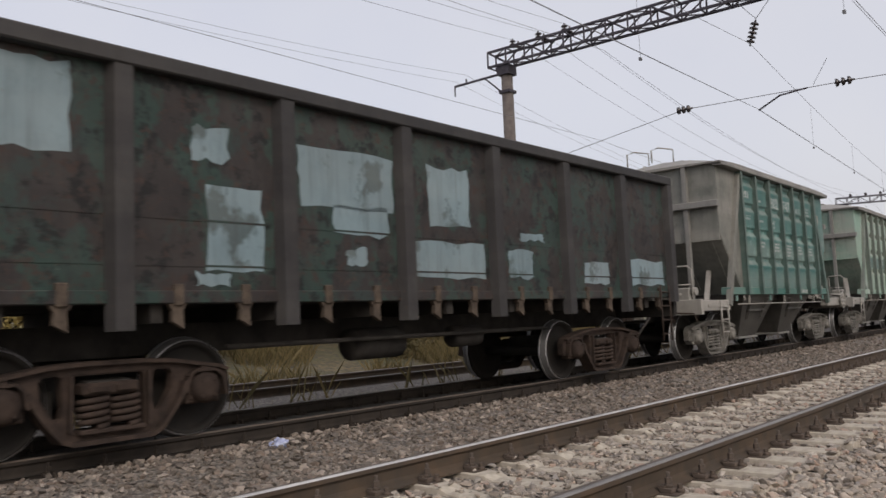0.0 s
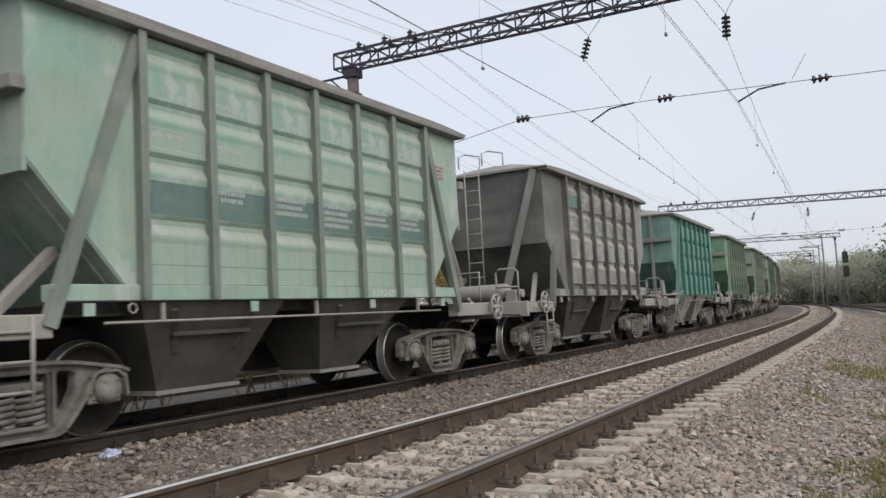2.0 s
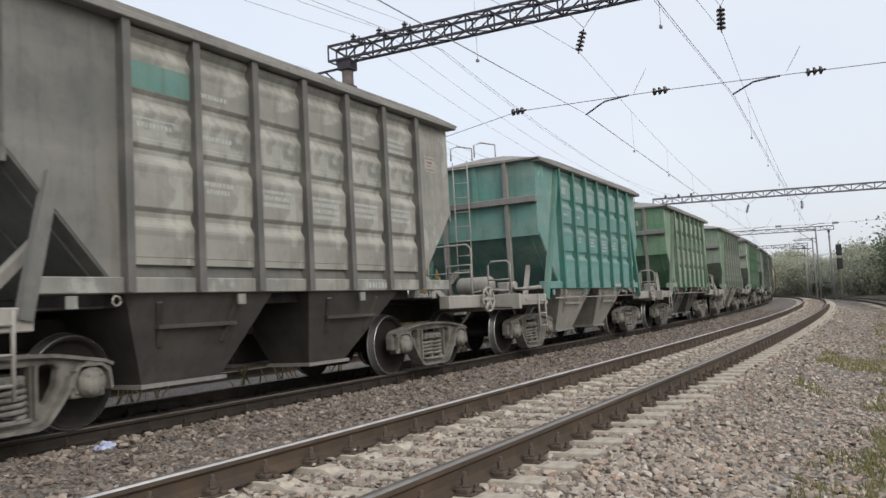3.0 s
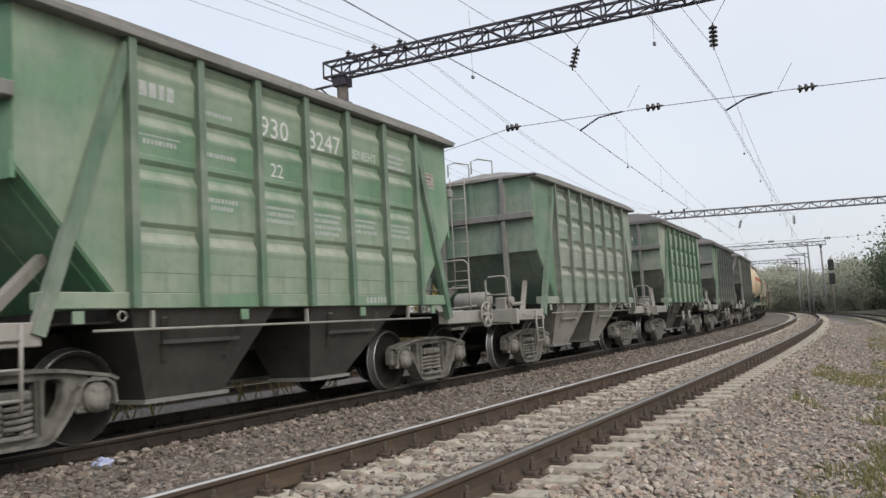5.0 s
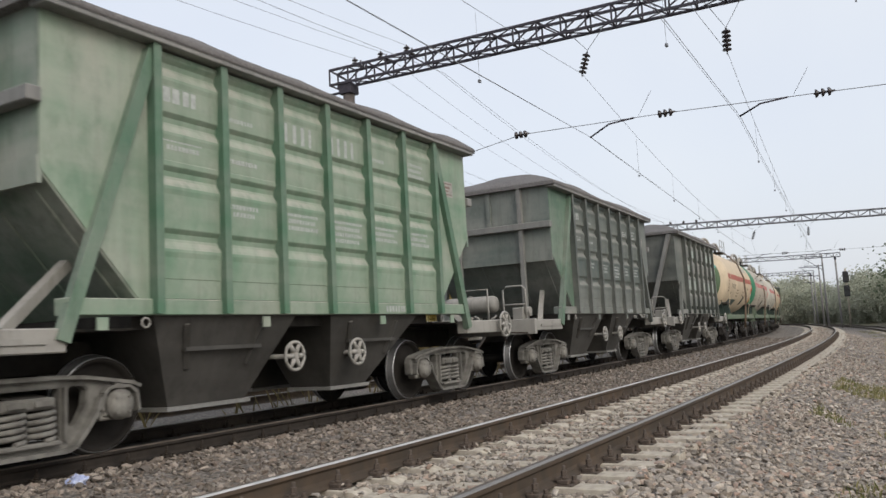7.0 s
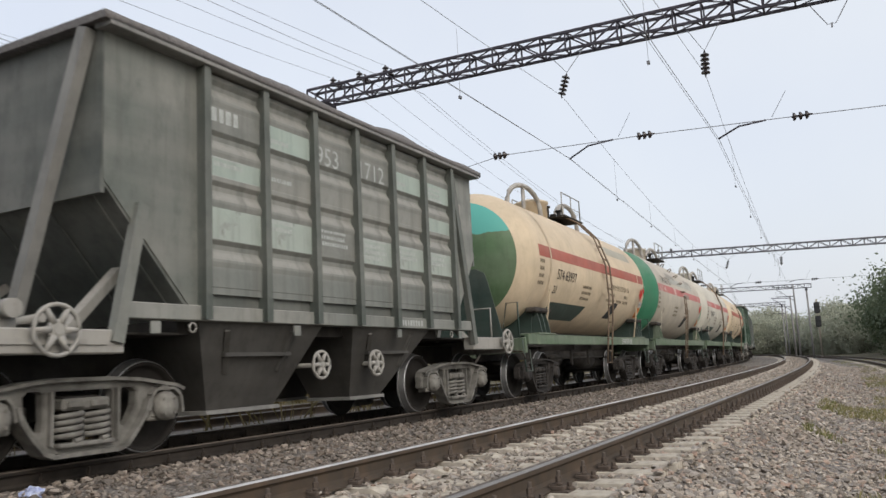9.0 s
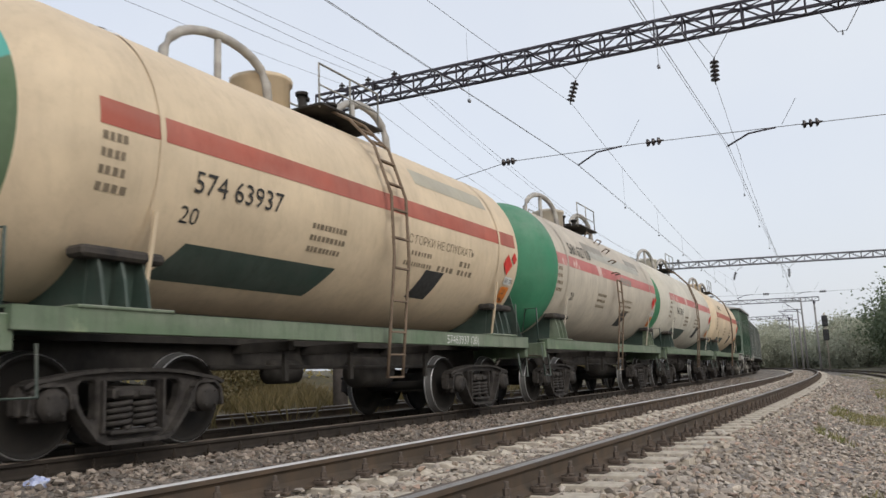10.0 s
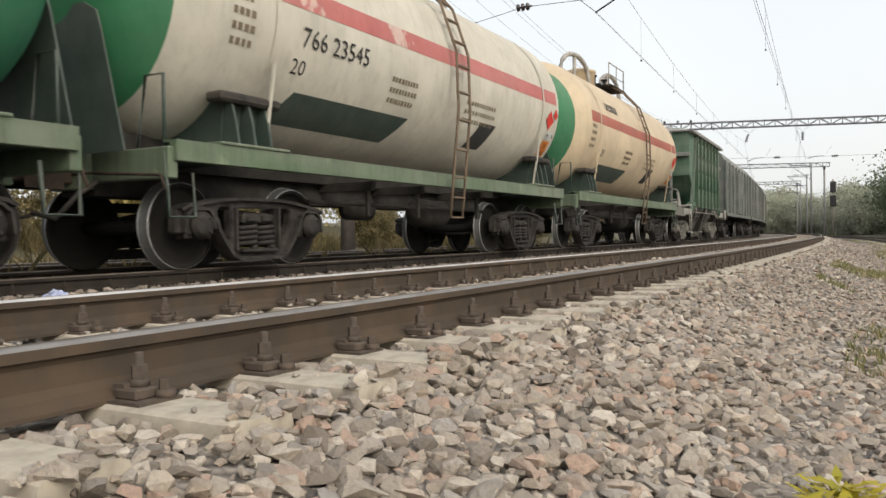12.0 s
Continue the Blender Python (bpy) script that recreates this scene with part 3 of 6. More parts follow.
def portal(s, x0, x1, z, h=0.66, d=0.5, bays=None, lean=0.0, pole_r=0.2, detail=True, arm=True):
    """A lattice girder on two poles across all tracks; x0 and x1 are offsets from the near track."""
    root = thing("catenary_portal", "steel lattice girder on round concrete poles spanning the tracks", "catenary portal", "catenary portals along the line", on_line(s))
    tilt = pose(0, 0, z, 0, lean, 0)
    bays = bays or int((x1 - x0) / 0.78)
    # girders further off take the steel that has haze painted in
    part("girder", truss_mesh(x0, x1, h, d, bays, 0.05), M["truss"] if s < 60 else M["pale_truss"], root, "grey painted lattice girder", tilt)
    for x in (x0 + 0.62, x1 - 0.62):
        bm = bmesh.new()
        top = z - 0.02 - math.sin(radians(lean)) * x
        tube(bm, [(x, 0, -0.9), (x, 0, 3), (x, 0, top)], [pole_r * 1.25, pole_r * 1.1, pole_r], 14)
        box(bm, x - pole_r * 1.25, x + pole_r * 1.25, -pole_r * 1.25, pole_r * 1.25, top - 0.35, top - 0.02, 1)
        box(bm, x - pole_r * 1.1, x + pole_r * 1.1, -pole_r * 1.15, pole_r * 1.15, top - 1.0, top - 0.9, 1)
        part("pole", bm, [M["concrete_pole"] if pole_r > 0.15 else M["pale_pole"], M["truss"]], root, "dark stained concrete pole" if pole_r > 0.15 else "slim pale pole")
    for k, dx in enumerate((1.05, 2.12, 3.15)):
        for side in (-0.18, 0.18):
            part("pin_insulator", PIN, None, root, m=tilt @ pose(x0 + dx, side, h + 0.02))
    if arm:
        bm = bmesh.new()
        top = z - 0.2 - math.sin(radians(lean)) * x0
        beam(bm, (x0 - 1.75, 0, top - 0.05), (x0 + 0.62, 0, top - 0.05), 0.06, 0.07)
        beam(bm, (x0 - 0.35, 0, top - 0.05), (x0 + 0.62, 0, top - 0.95), 0.05, 0.05)
        beam(bm, (x0 - 1.75, 0, top - 0.05), (x0 - 1.75, 0, top - 0.42), 0.04, 0.04)
        beam(bm, (x0 - 1.2, 0, top - 0.05), (x0 - 1.2, 0, top + 0.12), 0.04, 0.04)
        part("side_arm", bm, M["truss"], root)
    return root, tilt


P1 = portal(26.0, -13.5, 9.2, 9.73, h=0.54, lean=0.83)
P2 = portal(72.3, -11.8, 10.5, 8.49, h=0.49, lean=1.66)
P3 = portal(118.0, -17.5, 4.6, 8.6, h=0.5, lean=1.0, arm=False, pole_r=0.11)
P4 = portal(165.0, -17.5, 6.0, 9.0, h=0.5, arm=False, pole_r=0.11)
P0 = portal(-22.0, -14.25, 9.2, 9.83, arm=False)

# what hangs below the portals: V-ties, strings of insulators, the cross wire and steady arms
TRACK_WIRES = [(-4.41, 8.5, 6.53), (-0.27, 8.25, 6.40)]


def hangings(s, z_girder, drop_b, drop_a, full=True):
    for (off, _, z_contact), z_low in zip(TRACK_WIRES, (drop_b, drop_a)):
        hang = thing("insulator_string", "dark string of disc insulators hung from the girder by two ties", "insulator", "hanging insulator strings", on_line(s, off))
        lean = 18 if off < -2 else 2
        part("insulator", HANGER, None, hang, m=pose(0, 0, z_low, 0, lean, 0))
        bm = bmesh.new()
        t = Vector((math.sin(radians(lean)) * 0.7, 0, z_low + 0.68))
        tube(bm, [(t.x - 0.5, 0, z_girder), t, (t.x + 0.55, 0, z_girder)], 0.012, 5)
        part("tie", bm, M["wire"], hang)
        bm = bmesh.new()
        tube(bm, [(0, 0, z_low + 0.02), (0, 0, z_low - 0.08)], 0.02, 5)
        part("clamp", bm, M["wire"], hang)


hangings(26.0, 9.8, 8.50, 8.26)
hangings(72.3, 8.5, 7.45, 7.35)


def wire(name, label, pts, r):
    bm = bmesh.new()
    tube(bm, pts, r, 5)
    return thing(name, label, "wire", "overhead wires", data=mesh_of(name, bm, M["wire"]))


PORTAL_S = [-22.0, 26.0, 72.3, 118.0, 165.0]


def strung(offs, heights, sag, r, name, label, steps_per=14):
    """A wire that runs straight from portal to portal, hung at each at the given offset and height."""
    offs = offs if isinstance(offs, list) else [offs] * len(PORTAL_S)
    pts = []
    for i, (s0, s1) in enumerate(zip(PORTAL_S, PORTAL_S[1:])):
        xa, ya, _ = line_at(s0, offs[i])
        xb, yb, _ = line_at(s1, offs[i + 1])
        for k in range(steps_per):
            u = k / steps_per
            pts.append((xa + (xb - xa) * u, ya + (yb - ya) * u, heights[i] * (1 - u) + heights[i + 1] * u - 4 * sag * u * (1 - u)))
    return wire(name, label, pts, r)


def droppers(off, hm, hc, sag, r=0.004):
    bm = bmesh.new()
    for i, (s0, s1) in enumerate(zip(PORTAL_S[:4], PORTAL_S[1:5])):
        xa, ya, _ = line_at(s0, off)
        xb, yb, _ = line_at(s1, off)
        for k in range(1, 7):
            u = k / 7
            z1 = hm[i] * (1 - u) + hm[i + 1] * u - 4 * sag * u * (1 - u)
            z0 = hc[i] * (1 - u) + hc[i + 1] * u
            x, y = xa + (xb - xa) * u, ya + (yb - ya) * u
            tube(bm, [(x, y, z0), (x, y, z1)], r, 4)
            box(bm, x - 0.025, x + 0.025, y - 0.04, y + 0.04, z0 - 0.03, z0 + 0.03)
    return thing("dropper_wires", "thin dropper wires between messenger and contact wire", "wire", "overhead wires", data=mesh_of("dropper_wires", bm, M["wire"]))


CONTACT_OFFS = [[-3.6, -4.28, -4.2, -4.4, -4.4], [0.89, -0.10, -0.02, -0.3, -0.3]]
for (off, zm, zc), offs in zip(TRACK_WIRES, CONTACT_OFFS):
    hm, hc = [zm, zm, 7.45, 7.6, 7.6], [zc, zc, 5.9, 5.9, 5.9]
    mid = [off + 0.7, off, off - 0.1, off, off]
    strung(mid, hm, 0.75, 0.0065, "messenger_wire", "dark messenger wire sagging between the portals")
    strung(offs, hc, 0.03, 0.0065, "contact_wire", "taut contact wire above the track")
    strung([o - 0.07 for o in offs], [z + 0.05 for z in hc], 0.05, 0.005, "contact_wire", "second contact wire beside the first")
    droppers(off, hm, hc, 0.75)
for dx in (1.05, 2.12, 3.15):
    strung(-13.5 + dx, [10.72, 10.72, 9.6, 10.0, 10.0], 1.1, 0.006, "feeder_wire", "feeder wire on top of the girder")
strung(-15.2, [9.85, 9.85, 8.9, 9.4, 9.4], 1.0, 0.005, "feeder_wire", "feeder wire on the outer side arm")
strung(-14.7, [10.0, 10.0, 9.0, 9.5, 9.5], 1.2, 0.005, "feeder_wire", "feeder wire on the outer side arm")
strung(-9.04, [9.5, 9.5, 8.5, 9.0, 9.0], 0.9, 0.0065, "messenger_wire", "dark messenger wire above the far track")
strung(-9.4, [6.6, 6.6, 6.0, 6.2, 6.2], 0.05, 0.006, "contact_wire", "contact wire above the far track")


def cross_span(s, pts, insulators, arms, r=0.011):
    root = thing("cross_span", "cross wire with three insulators and two steady arms below the girder", "wire", "overhead wires", on_line(s))
    bm = bmesh.new()
    tube(bm, [(x, 0, z) for x, z in pts], r, 5)
    part("cross_wire", bm, M["wire"], root)
    for x, z in insulators:
        part("insulator", CROSS, None, root, m=pose(x - 0.25, 0, z))
    for x0, z0, x1, z1 in arms:
        bm = bmesh.new()
        xm, zm = x0 + (x1 - x0) * 0.45, z0 + (z1 - z0) * 0.85
        tube(bm, [(x0, 0, z0), (xm, 0, zm), (x1, 0, z1)], 0.025, 6)
        tube(bm, [(x1 + 0.15, 0, z1 + 0.05), (x1 + 0.55, 0, z1 + 0.7)], 0.006, 4)
        part("steady_arm", bm, M["truss"], root)


cross_span(26.0, [(-12.9, 6.0), (-6.47, 7.0), (-2.05, 6.86), (1.99, 6.66), (8.6, 6.3)], [(-6.47, 7.0), (-2.05, 6.86), (1.99, 6.66)],
           [(-4.32, 6.53, -2.98, 6.89), (-0.12, 6.40, 1.12, 6.70)])
cross_span(72.3, [(-12.4, 5.8), (-6.3, 6.2), (-2.1, 6.1), (2.0, 6.0), (9.6, 5.9)], [(-6.3, 6.2), (-2.1, 6.1), (2.0, 6.0)], [(-4.3, 5.9, -3.1, 6.15), (0.1, 5.9, 1.2, 6.05)])
for off in (2.95,):
    bm = bmesh.new()
    tube(bm, [(off - 0.55, 0, 9.7), (off - 0.1, 0, 8.95), (off + 0.1, 0, 8.95), (off + 0.55, 0, 9.7)], 0.012, 5)
    box(bm, off - 0.02, off + 0.02, -0.02, 0.02, 8.85, 8.97)
    thing("spare_tie", "empty V-shaped hanger tie below the girder", "wire", "overhead wires", on_line(26.0), mesh_of("spare_tie", bm, M["wire"]))


# ---- wagons: local x towards the verge, y along the track away from the viewer, z from the rail head ----
def plate_with_holes(outer, holes, a, b):
    """A flat casting in the y-z plane between x = a and x = b."""
    bm = bmesh.new()
    edges = []
    for loop in [outer] + holes:
        vs = [bm.verts.new((a, y, z)) for y, z in loop]
        edges += [bm.edges.new((vs[k], vs[(k + 1) % len(vs)])) for k in range(len(vs))]
    bmesh.ops.triangle_fill(bm, use_beauty=True, use_dissolve=False, edges=edges)
    out = bmesh.ops.extrude_face_region(bm, geom=list(bm.faces))
    bmesh.ops.translate(bm, vec=(b - a, 0, 0), verts=[v for v in out["geom"] if isinstance(v, bmesh.types.BMVert)])
    return bm


def side_frame_mesh(mat):
    """Cast bogie side frame with two windows and the spring opening."""
    half = [(0.30, 0.80), (0.60, 0.78), (0.85, 0.74), (1.10, 0.70), (1.19, 0.66), (1.225, 0.58), (1.22, 0.40), (1.15, 0.385), (1.135, 0.55), (1.08, 0.60), (0.79, 0.60), (0.735, 0.55), (0.69, 0.42), (0.60, 0.29), (0.46, 0.125), (0.36, 0.085)]
    outer = half + [(-y, z) for y, z in half[::-1]]
    win = [(0.42, 0.665), (0.46, 0.69), (0.57, 0.685), (0.615, 0.64), (0.60, 0.50), (0.53, 0.37), (0.47, 0.31), (0.425, 0.33), (0.41, 0.42)]
    holes = [win, [(-y, z) for y, z in win[::-1]], [(-0.33, 0.68), (0.33, 0.68), (0.33, 0.20), (-0.33, 0.20)]]
    bm = plate_with_holes(outer, holes, 0.96, 1.08)
    bmesh.ops.recalc_face_normals(bm, faces=bm.faces)
    bmesh.ops.bevel(bm, geom=[e for e in bm.edges if e.is_manifold and e.calc_face_angle(0) > 1.2], offset=0.012, segments=2, affect="EDGES")

    def flange(pts, w, x1):
        # a rim that stands out along the edge of the casting
        for (ya, za), (yb, zb) in zip(pts, pts[1:]):
            d = Vector((yb - ya, zb - za)).normalized()
            u = Vector((-d.y, d.x)) * w
            prism(bm, [(ya - d.x * 0.006, za - d.y * 0.006), (yb + d.x * 0.006, zb + d.y * 0.006), (yb + u.x, zb + u.y), (ya + u.x, za + u.y)], 1.06, x1)

    for sg in (-1, 1):
        w = -sg
        flange([(0, 0.795), (sg * 0.30, 0.795), (sg * 0.60, 0.775), (sg * 0.85, 0.735), (sg * 1.10, 0.695), (sg * 1.19, 0.655)], w * 0.035, 1.15)
        flange([(sg * 0.74, 0.44), (sg * 0.765, 0.58), (sg * 0.82, 0.635), (sg * 1.04, 0.635), (sg * 1.12, 0.57), (sg * 1.145, 0.40)], sg * 0.03, 1.16)
        flange([(sg * 0.735, 0.55), (sg * 0.69, 0.42), (sg * 0.60, 0.29), (sg * 0.46, 0.125), (sg * 0.36, 0.085), (0, 0.085)], sg * 0.04 * -1, 1.17)
        flange([(sg * 0.345, 0.68), (sg * 0.345, 0.20)], sg * 0.03, 1.13)
        box(bm, 1.06, 1.14, sg * 0.93 - 0.05, sg * 0.93 + 0.05, 0.645, 0.69, bevel=0.01)
    return mesh_of("side_frame", bm, mat)


def spring_mesh(mat):
    bm = bmesh.new()
    for sy in (-0.145, 0.145):
        pts = [(1.06 + 0.085 * math.cos(k * 0.62), sy + 0.13 * math.sin(k * 0.62), 0.225 + 0.27 * k / 46) for k in range(47)]
        tube(bm, pts, 0.027, 6)
    box(bm, 0.92, 1.13, -0.26, 0.26, 0.50, 0.61, bevel=0.02)
    box(bm, 1.12, 1.16, -0.22, -0.03, 0.52, 0.59, bevel=0.015)
    box(bm, 1.12, 1.16, 0.03, 0.22, 0.52, 0.59, bevel=0.015)
    box(bm, 0.92, 1.16, -0.30, 0.30, 0.17, 0.215, bevel=0.012)
    return mesh_of("spring_set", bm, mat)


def axle_box_mesh(mat):
    bm = bmesh.new()
    box(bm, 0.93, 1.12, -0.165, 0.165, 0.36, 0.60, bevel=0.02)
    box(bm, 0.95, 1.10, -0.19, 0.19, 0.33, 0.43, bevel=0.015)
    lathe(bm, [(1.10, 0.15), (1.17, 0.15), (1.19, 0.125), (1.205, 0.125), (1.205, 0.05)], (0, 0, 0.475), "x", 16)
    for k in range(4):
        an = math.pi / 4 + k * math.pi / 2
        tube(bm, [(1.2, 0.1 * math.cos(an), 0.475 + 0.1 * math.sin(an)), (1.22, 0.1 * math.cos(an), 0.475 + 0.1 * math.sin(an))], 0.018, 6)
    return mesh_of("axle_box", bm, mat)


def wheelset_mesh(disc):
    bm = bmesh.new()
    for sg in (-1, 1):
        prof = [(0.845, 0.06), (0.85, 0.13), (0.815, 0.15), (0.80, 0.20), (0.785, 0.38), (0.80, 0.41), (0.855, 0.42), (0.86, 0.462), (0.852, 0.470), (0.765, 0.478), (0.755, 0.50), (0.735, 0.503), (0.725, 0.48), (0.725, 0.41), (0.75, 0.40), (0.765, 0.36), (0.755, 0.20), (0.70, 0.14), (0.69, 0.06)]
        mis = [2, 2, 2, 2, 2, 2, 2, 1, 3, 3, 1, 0, 0, 0, 0, 0, 0, 0, 0]
        lathe(bm, [(sg * a, r) for a, r in prof], (0, 0, 0), "x", 40, mis)
    tube(bm, [(-1.0, 0, 0), (1.0, 0, 0)], 0.08, 10)
    for k in range(3):
        an = k * 2.1
        tube(bm, [(0.835, 0.1 * math.cos(an), 0.1 * math.sin(an)), (0.865, 0.1 * math.cos(an), 0.1 * math.sin(an))], 0.014, 6)
    return mesh_of("wheelset", bm, M["wheel_disc"], M["tread"], disc, M["tread_worn"])


def bolster_mesh(mat):
    bm = bmesh.new()
    prism(bm, [(-1.08, 0.62), (-0.4, 0.70), (0.4, 0.70), (1.08, 0.62), (1.08, 0.50), (0.4, 0.36), (-0.4, 0.36), (-1.08, 0.50)], -0.2, 0.2, "y")
    lathe(bm, [(0.68, 0.2), (0.80, 0.18)], (0, 0, 0), "z", 16)
    for sg in (-1, 1):
        beam(bm, (-0.72, sg * 0.42, 0.42), (0.72, sg * 0.42, 0.42), 0.09, 0.12)
        for sx in (-0.75, 0.75):
            box(bm, sx - 0.05, sx + 0.05, sg * 0.43 - 0.04, sg * 0.43 + 0.04, 0.30, 0.55)
    return mesh_of("bogie", bm, M["underframe"])


WHEELSETS = {"bogie_dusty": wheelset_mesh(M["wheel_dust"]), "bogie_brown": wheelset_mesh(M["wheel_disc"]), "bogie_black": wheelset_mesh(M["wheel_disc"])}
BOLSTER = bolster_mesh(M["underframe"])
BOGIE_SETS = {k: (side_frame_mesh(M[k]), spring_mesh(M[k]), axle_box_mesh(M["axle_dust"] if k == "bogie_dusty" else M[k])) for k in ("bogie_dusty", "bogie_brown", "bogie_black")}
SPIN = []
HALF_TURN = pose(0, 0, 0, 0, 0, 180)


def bogie(wagon, y, look_, spins):
    frame_, spring, boxes = BOGIE_SETS[look_]
    b = part("bogie", BOLSTER, None, wagon, "two-axle cast steel bogie", pose(0, y, 0))
    for side in (pose(0, 0, 0), HALF_TURN):
        part("side_frame", frame_, None, b, m=side)
        part("spring_set", spring, None, b, m=side)
        for dy in (-0.925, 0.925):
            part("axle_box", boxes, None, b, m=side @ pose(0, dy, 0))
    for dy in (-0.925, 0.925):
        w = part("wheelset", WHEELSETS[look_], None, b, "dusty wheels with polished rims", pose(0, dy, 0.475))
        if spins:
            SPIN.append((w, dy))


def underframe(wagon, half, sill, deck=None, width=1.5, paint_=None):
    """Centre sill, headstocks, couplers, brake pipe hoses."""
    paint_ = paint_ or M["underframe"]
    bm = bmesh.new()
    box(bm, -0.27, 0.27, -half, half, 0.80, 1.12)
    part("center_sill", bm, M["underframe"], wagon)
    for sg in (-1, 1):
        bm = bmesh.new()
        box(bm, -width, width, sg * half - 0.06, sg * half + 0.06, 0.93, 1.24, bevel=0.01)
        box(bm, -0.3, 0.3, sg * (half + 0.02), sg * (half + 0.14), 0.86, 1.28, bevel=0.015)
        part("headstock", bm, paint_, wagon)
        bm = bmesh.new()
        box(bm, -0.1, 0.1, sg * (half + 0.1), sg * (half + 0.42), 0.92, 1.12, bevel=0.02)
        prism(bm, [(-0.16, sg * (half + 0.40)), (-0.16, sg * (half + 0.72)), (0.02, sg * (half + 0.60)), (0.2, sg * (half + 0.74)), (0.16, sg * (half + 0.40))], 0.86, 1.17, "z")
        part("coupler", bm, M["bogie_brown"], wagon)
        bm = bmesh.new()
        x = -0.4 * sg
        tube(bm, [(x, sg * (half + 0.05), 0.95), (x, sg * (half + 0.3), 0.80), (x * 0.7, sg * (half + 0.48), 0.55), (x * 0.4, sg * (half + 0.66), 0.62)], 0.028, 6)
        part("brake_hose", bm, M["steel_dark"], wagon)
        bm = bmesh.new()
        tube(bm, [(-1.3, sg * (half + 0.10), 0.98), (-0.5, sg * (half + 0.14), 1.02), (0.4, sg * (half + 0.14), 1.02), (1.35, sg * (half + 0.10), 0.96), (1.42, sg * (half + 0.1), 0.80)], 0.016, 5)
        part("uncoupling_lever", bm, M["bogie_brown"], wagon)


def brake_wheel_mesh(r=0.22, shaft=0.16):
    bm = bmesh.new()
    n = 20
    tube(bm, [(0, r * math.cos(2 * math.pi * k / n), r * math.sin(2 * math.pi * k / n)) for k in range(n + 1)], 0.022, 6)
    for k in range(6):
        an = 2 * math.pi * k / 6
        tube(bm, [(0, 0.3 * r * math.cos(an), 0.3 * r * math.sin(an)), (0, r * math.cos(an), r * math.sin(an))], [0.036, 0.02], 6)
    lathe(bm, [(-0.02, 0.42 * r), (0.012, 0.42 * r), (0.02, 0.3 * r), (0.02, 0.02)], (0, 0, 0), "x", 16)
    tube(bm, [(-shaft, 0, 0), (0.03, 0, 0)], 0.03 if shaft > 0.2 else 0.045, 8)
    return mesh_of("brake_wheel", bm, M["end_dusty"])


BRAKE_WHEEL, GATE_WHEEL = brake_wheel_mesh(), brake_wheel_mesh(0.17, 1.3)


def ladder_bm(p0, p1, width_dir, width, rungs, r=0.016):
    bm = bmesh.new()
    p0, p1, w = Vector(p0), Vector(p1), Vector(width_dir) * width / 2
    for sg in (-1, 1):
        tube(bm, [p0 + sg * w, p1 + sg * w], r, 5)
    for k in range(rungs):
        p = p0.lerp(p1, (k + 0.5) / rungs)
        tube(bm, [p - w, p + w], r * 0.8, 5)
    return bm


def bars(rows, x, mat_name, parent, name="marking", label="painted lettering"):
    """Rows of short painted strokes: y, z, height, widths and gaps, seeded."""
    bm = bmesh.new()
    for y0, z0, h, count, w, gap, seed in rows:
        rng = random.Random(seed)
        y = y0
        for _ in range(count):
            ww = w * rng.uniform(0.75, 1.2)
            vs = [bm.verts.new((x, a, b)) for a, b in ((y, z0), (y + ww, z0), (y + ww, z0 + h), (y, z0 + h))]
            bm.faces.new(vs)
            y += ww + gap * rng.uniform(0.7, 1.3)
    return part(name, bm, M[mat_name], parent, label)


def text_mesh(words, size, mat):
    """Flat lettering as a mesh in the x-y plane, starting at the origin."""
    cu = bpy.data.curves.new("lettering", "FONT")
    cu.body, cu.size = words, size
    cu.resolution_u = 2
    ob = new("lettering", cu)
    bpy.context.view_layer.update()
    me = bpy.data.meshes.new_from_object(ob.evaluated_get(bpy.context.evaluated_depsgraph_get()))
    bpy.data.objects.remove(ob)
    me.materials.clear()
    me.materials.append(mat)
    return me


EAVE = 4.18


def hopper_body_mesh(mat, end_mat):
    bm = bmesh.new()
    out = [(-4.0, EAVE), (-4.0, 2.62), (-2.86, 1.36), (2.86, 1.36), (4.0, 2.62), (4.0, EAVE)]
    prism(bm, out, -1.44, 1.44)
    # shallow pockets show on the ends: slope sheets start behind the end wall
    return mesh_of("hopper_body", bm, mat)


GROOVES = (2.16, 2.815, 3.385, 3.97)


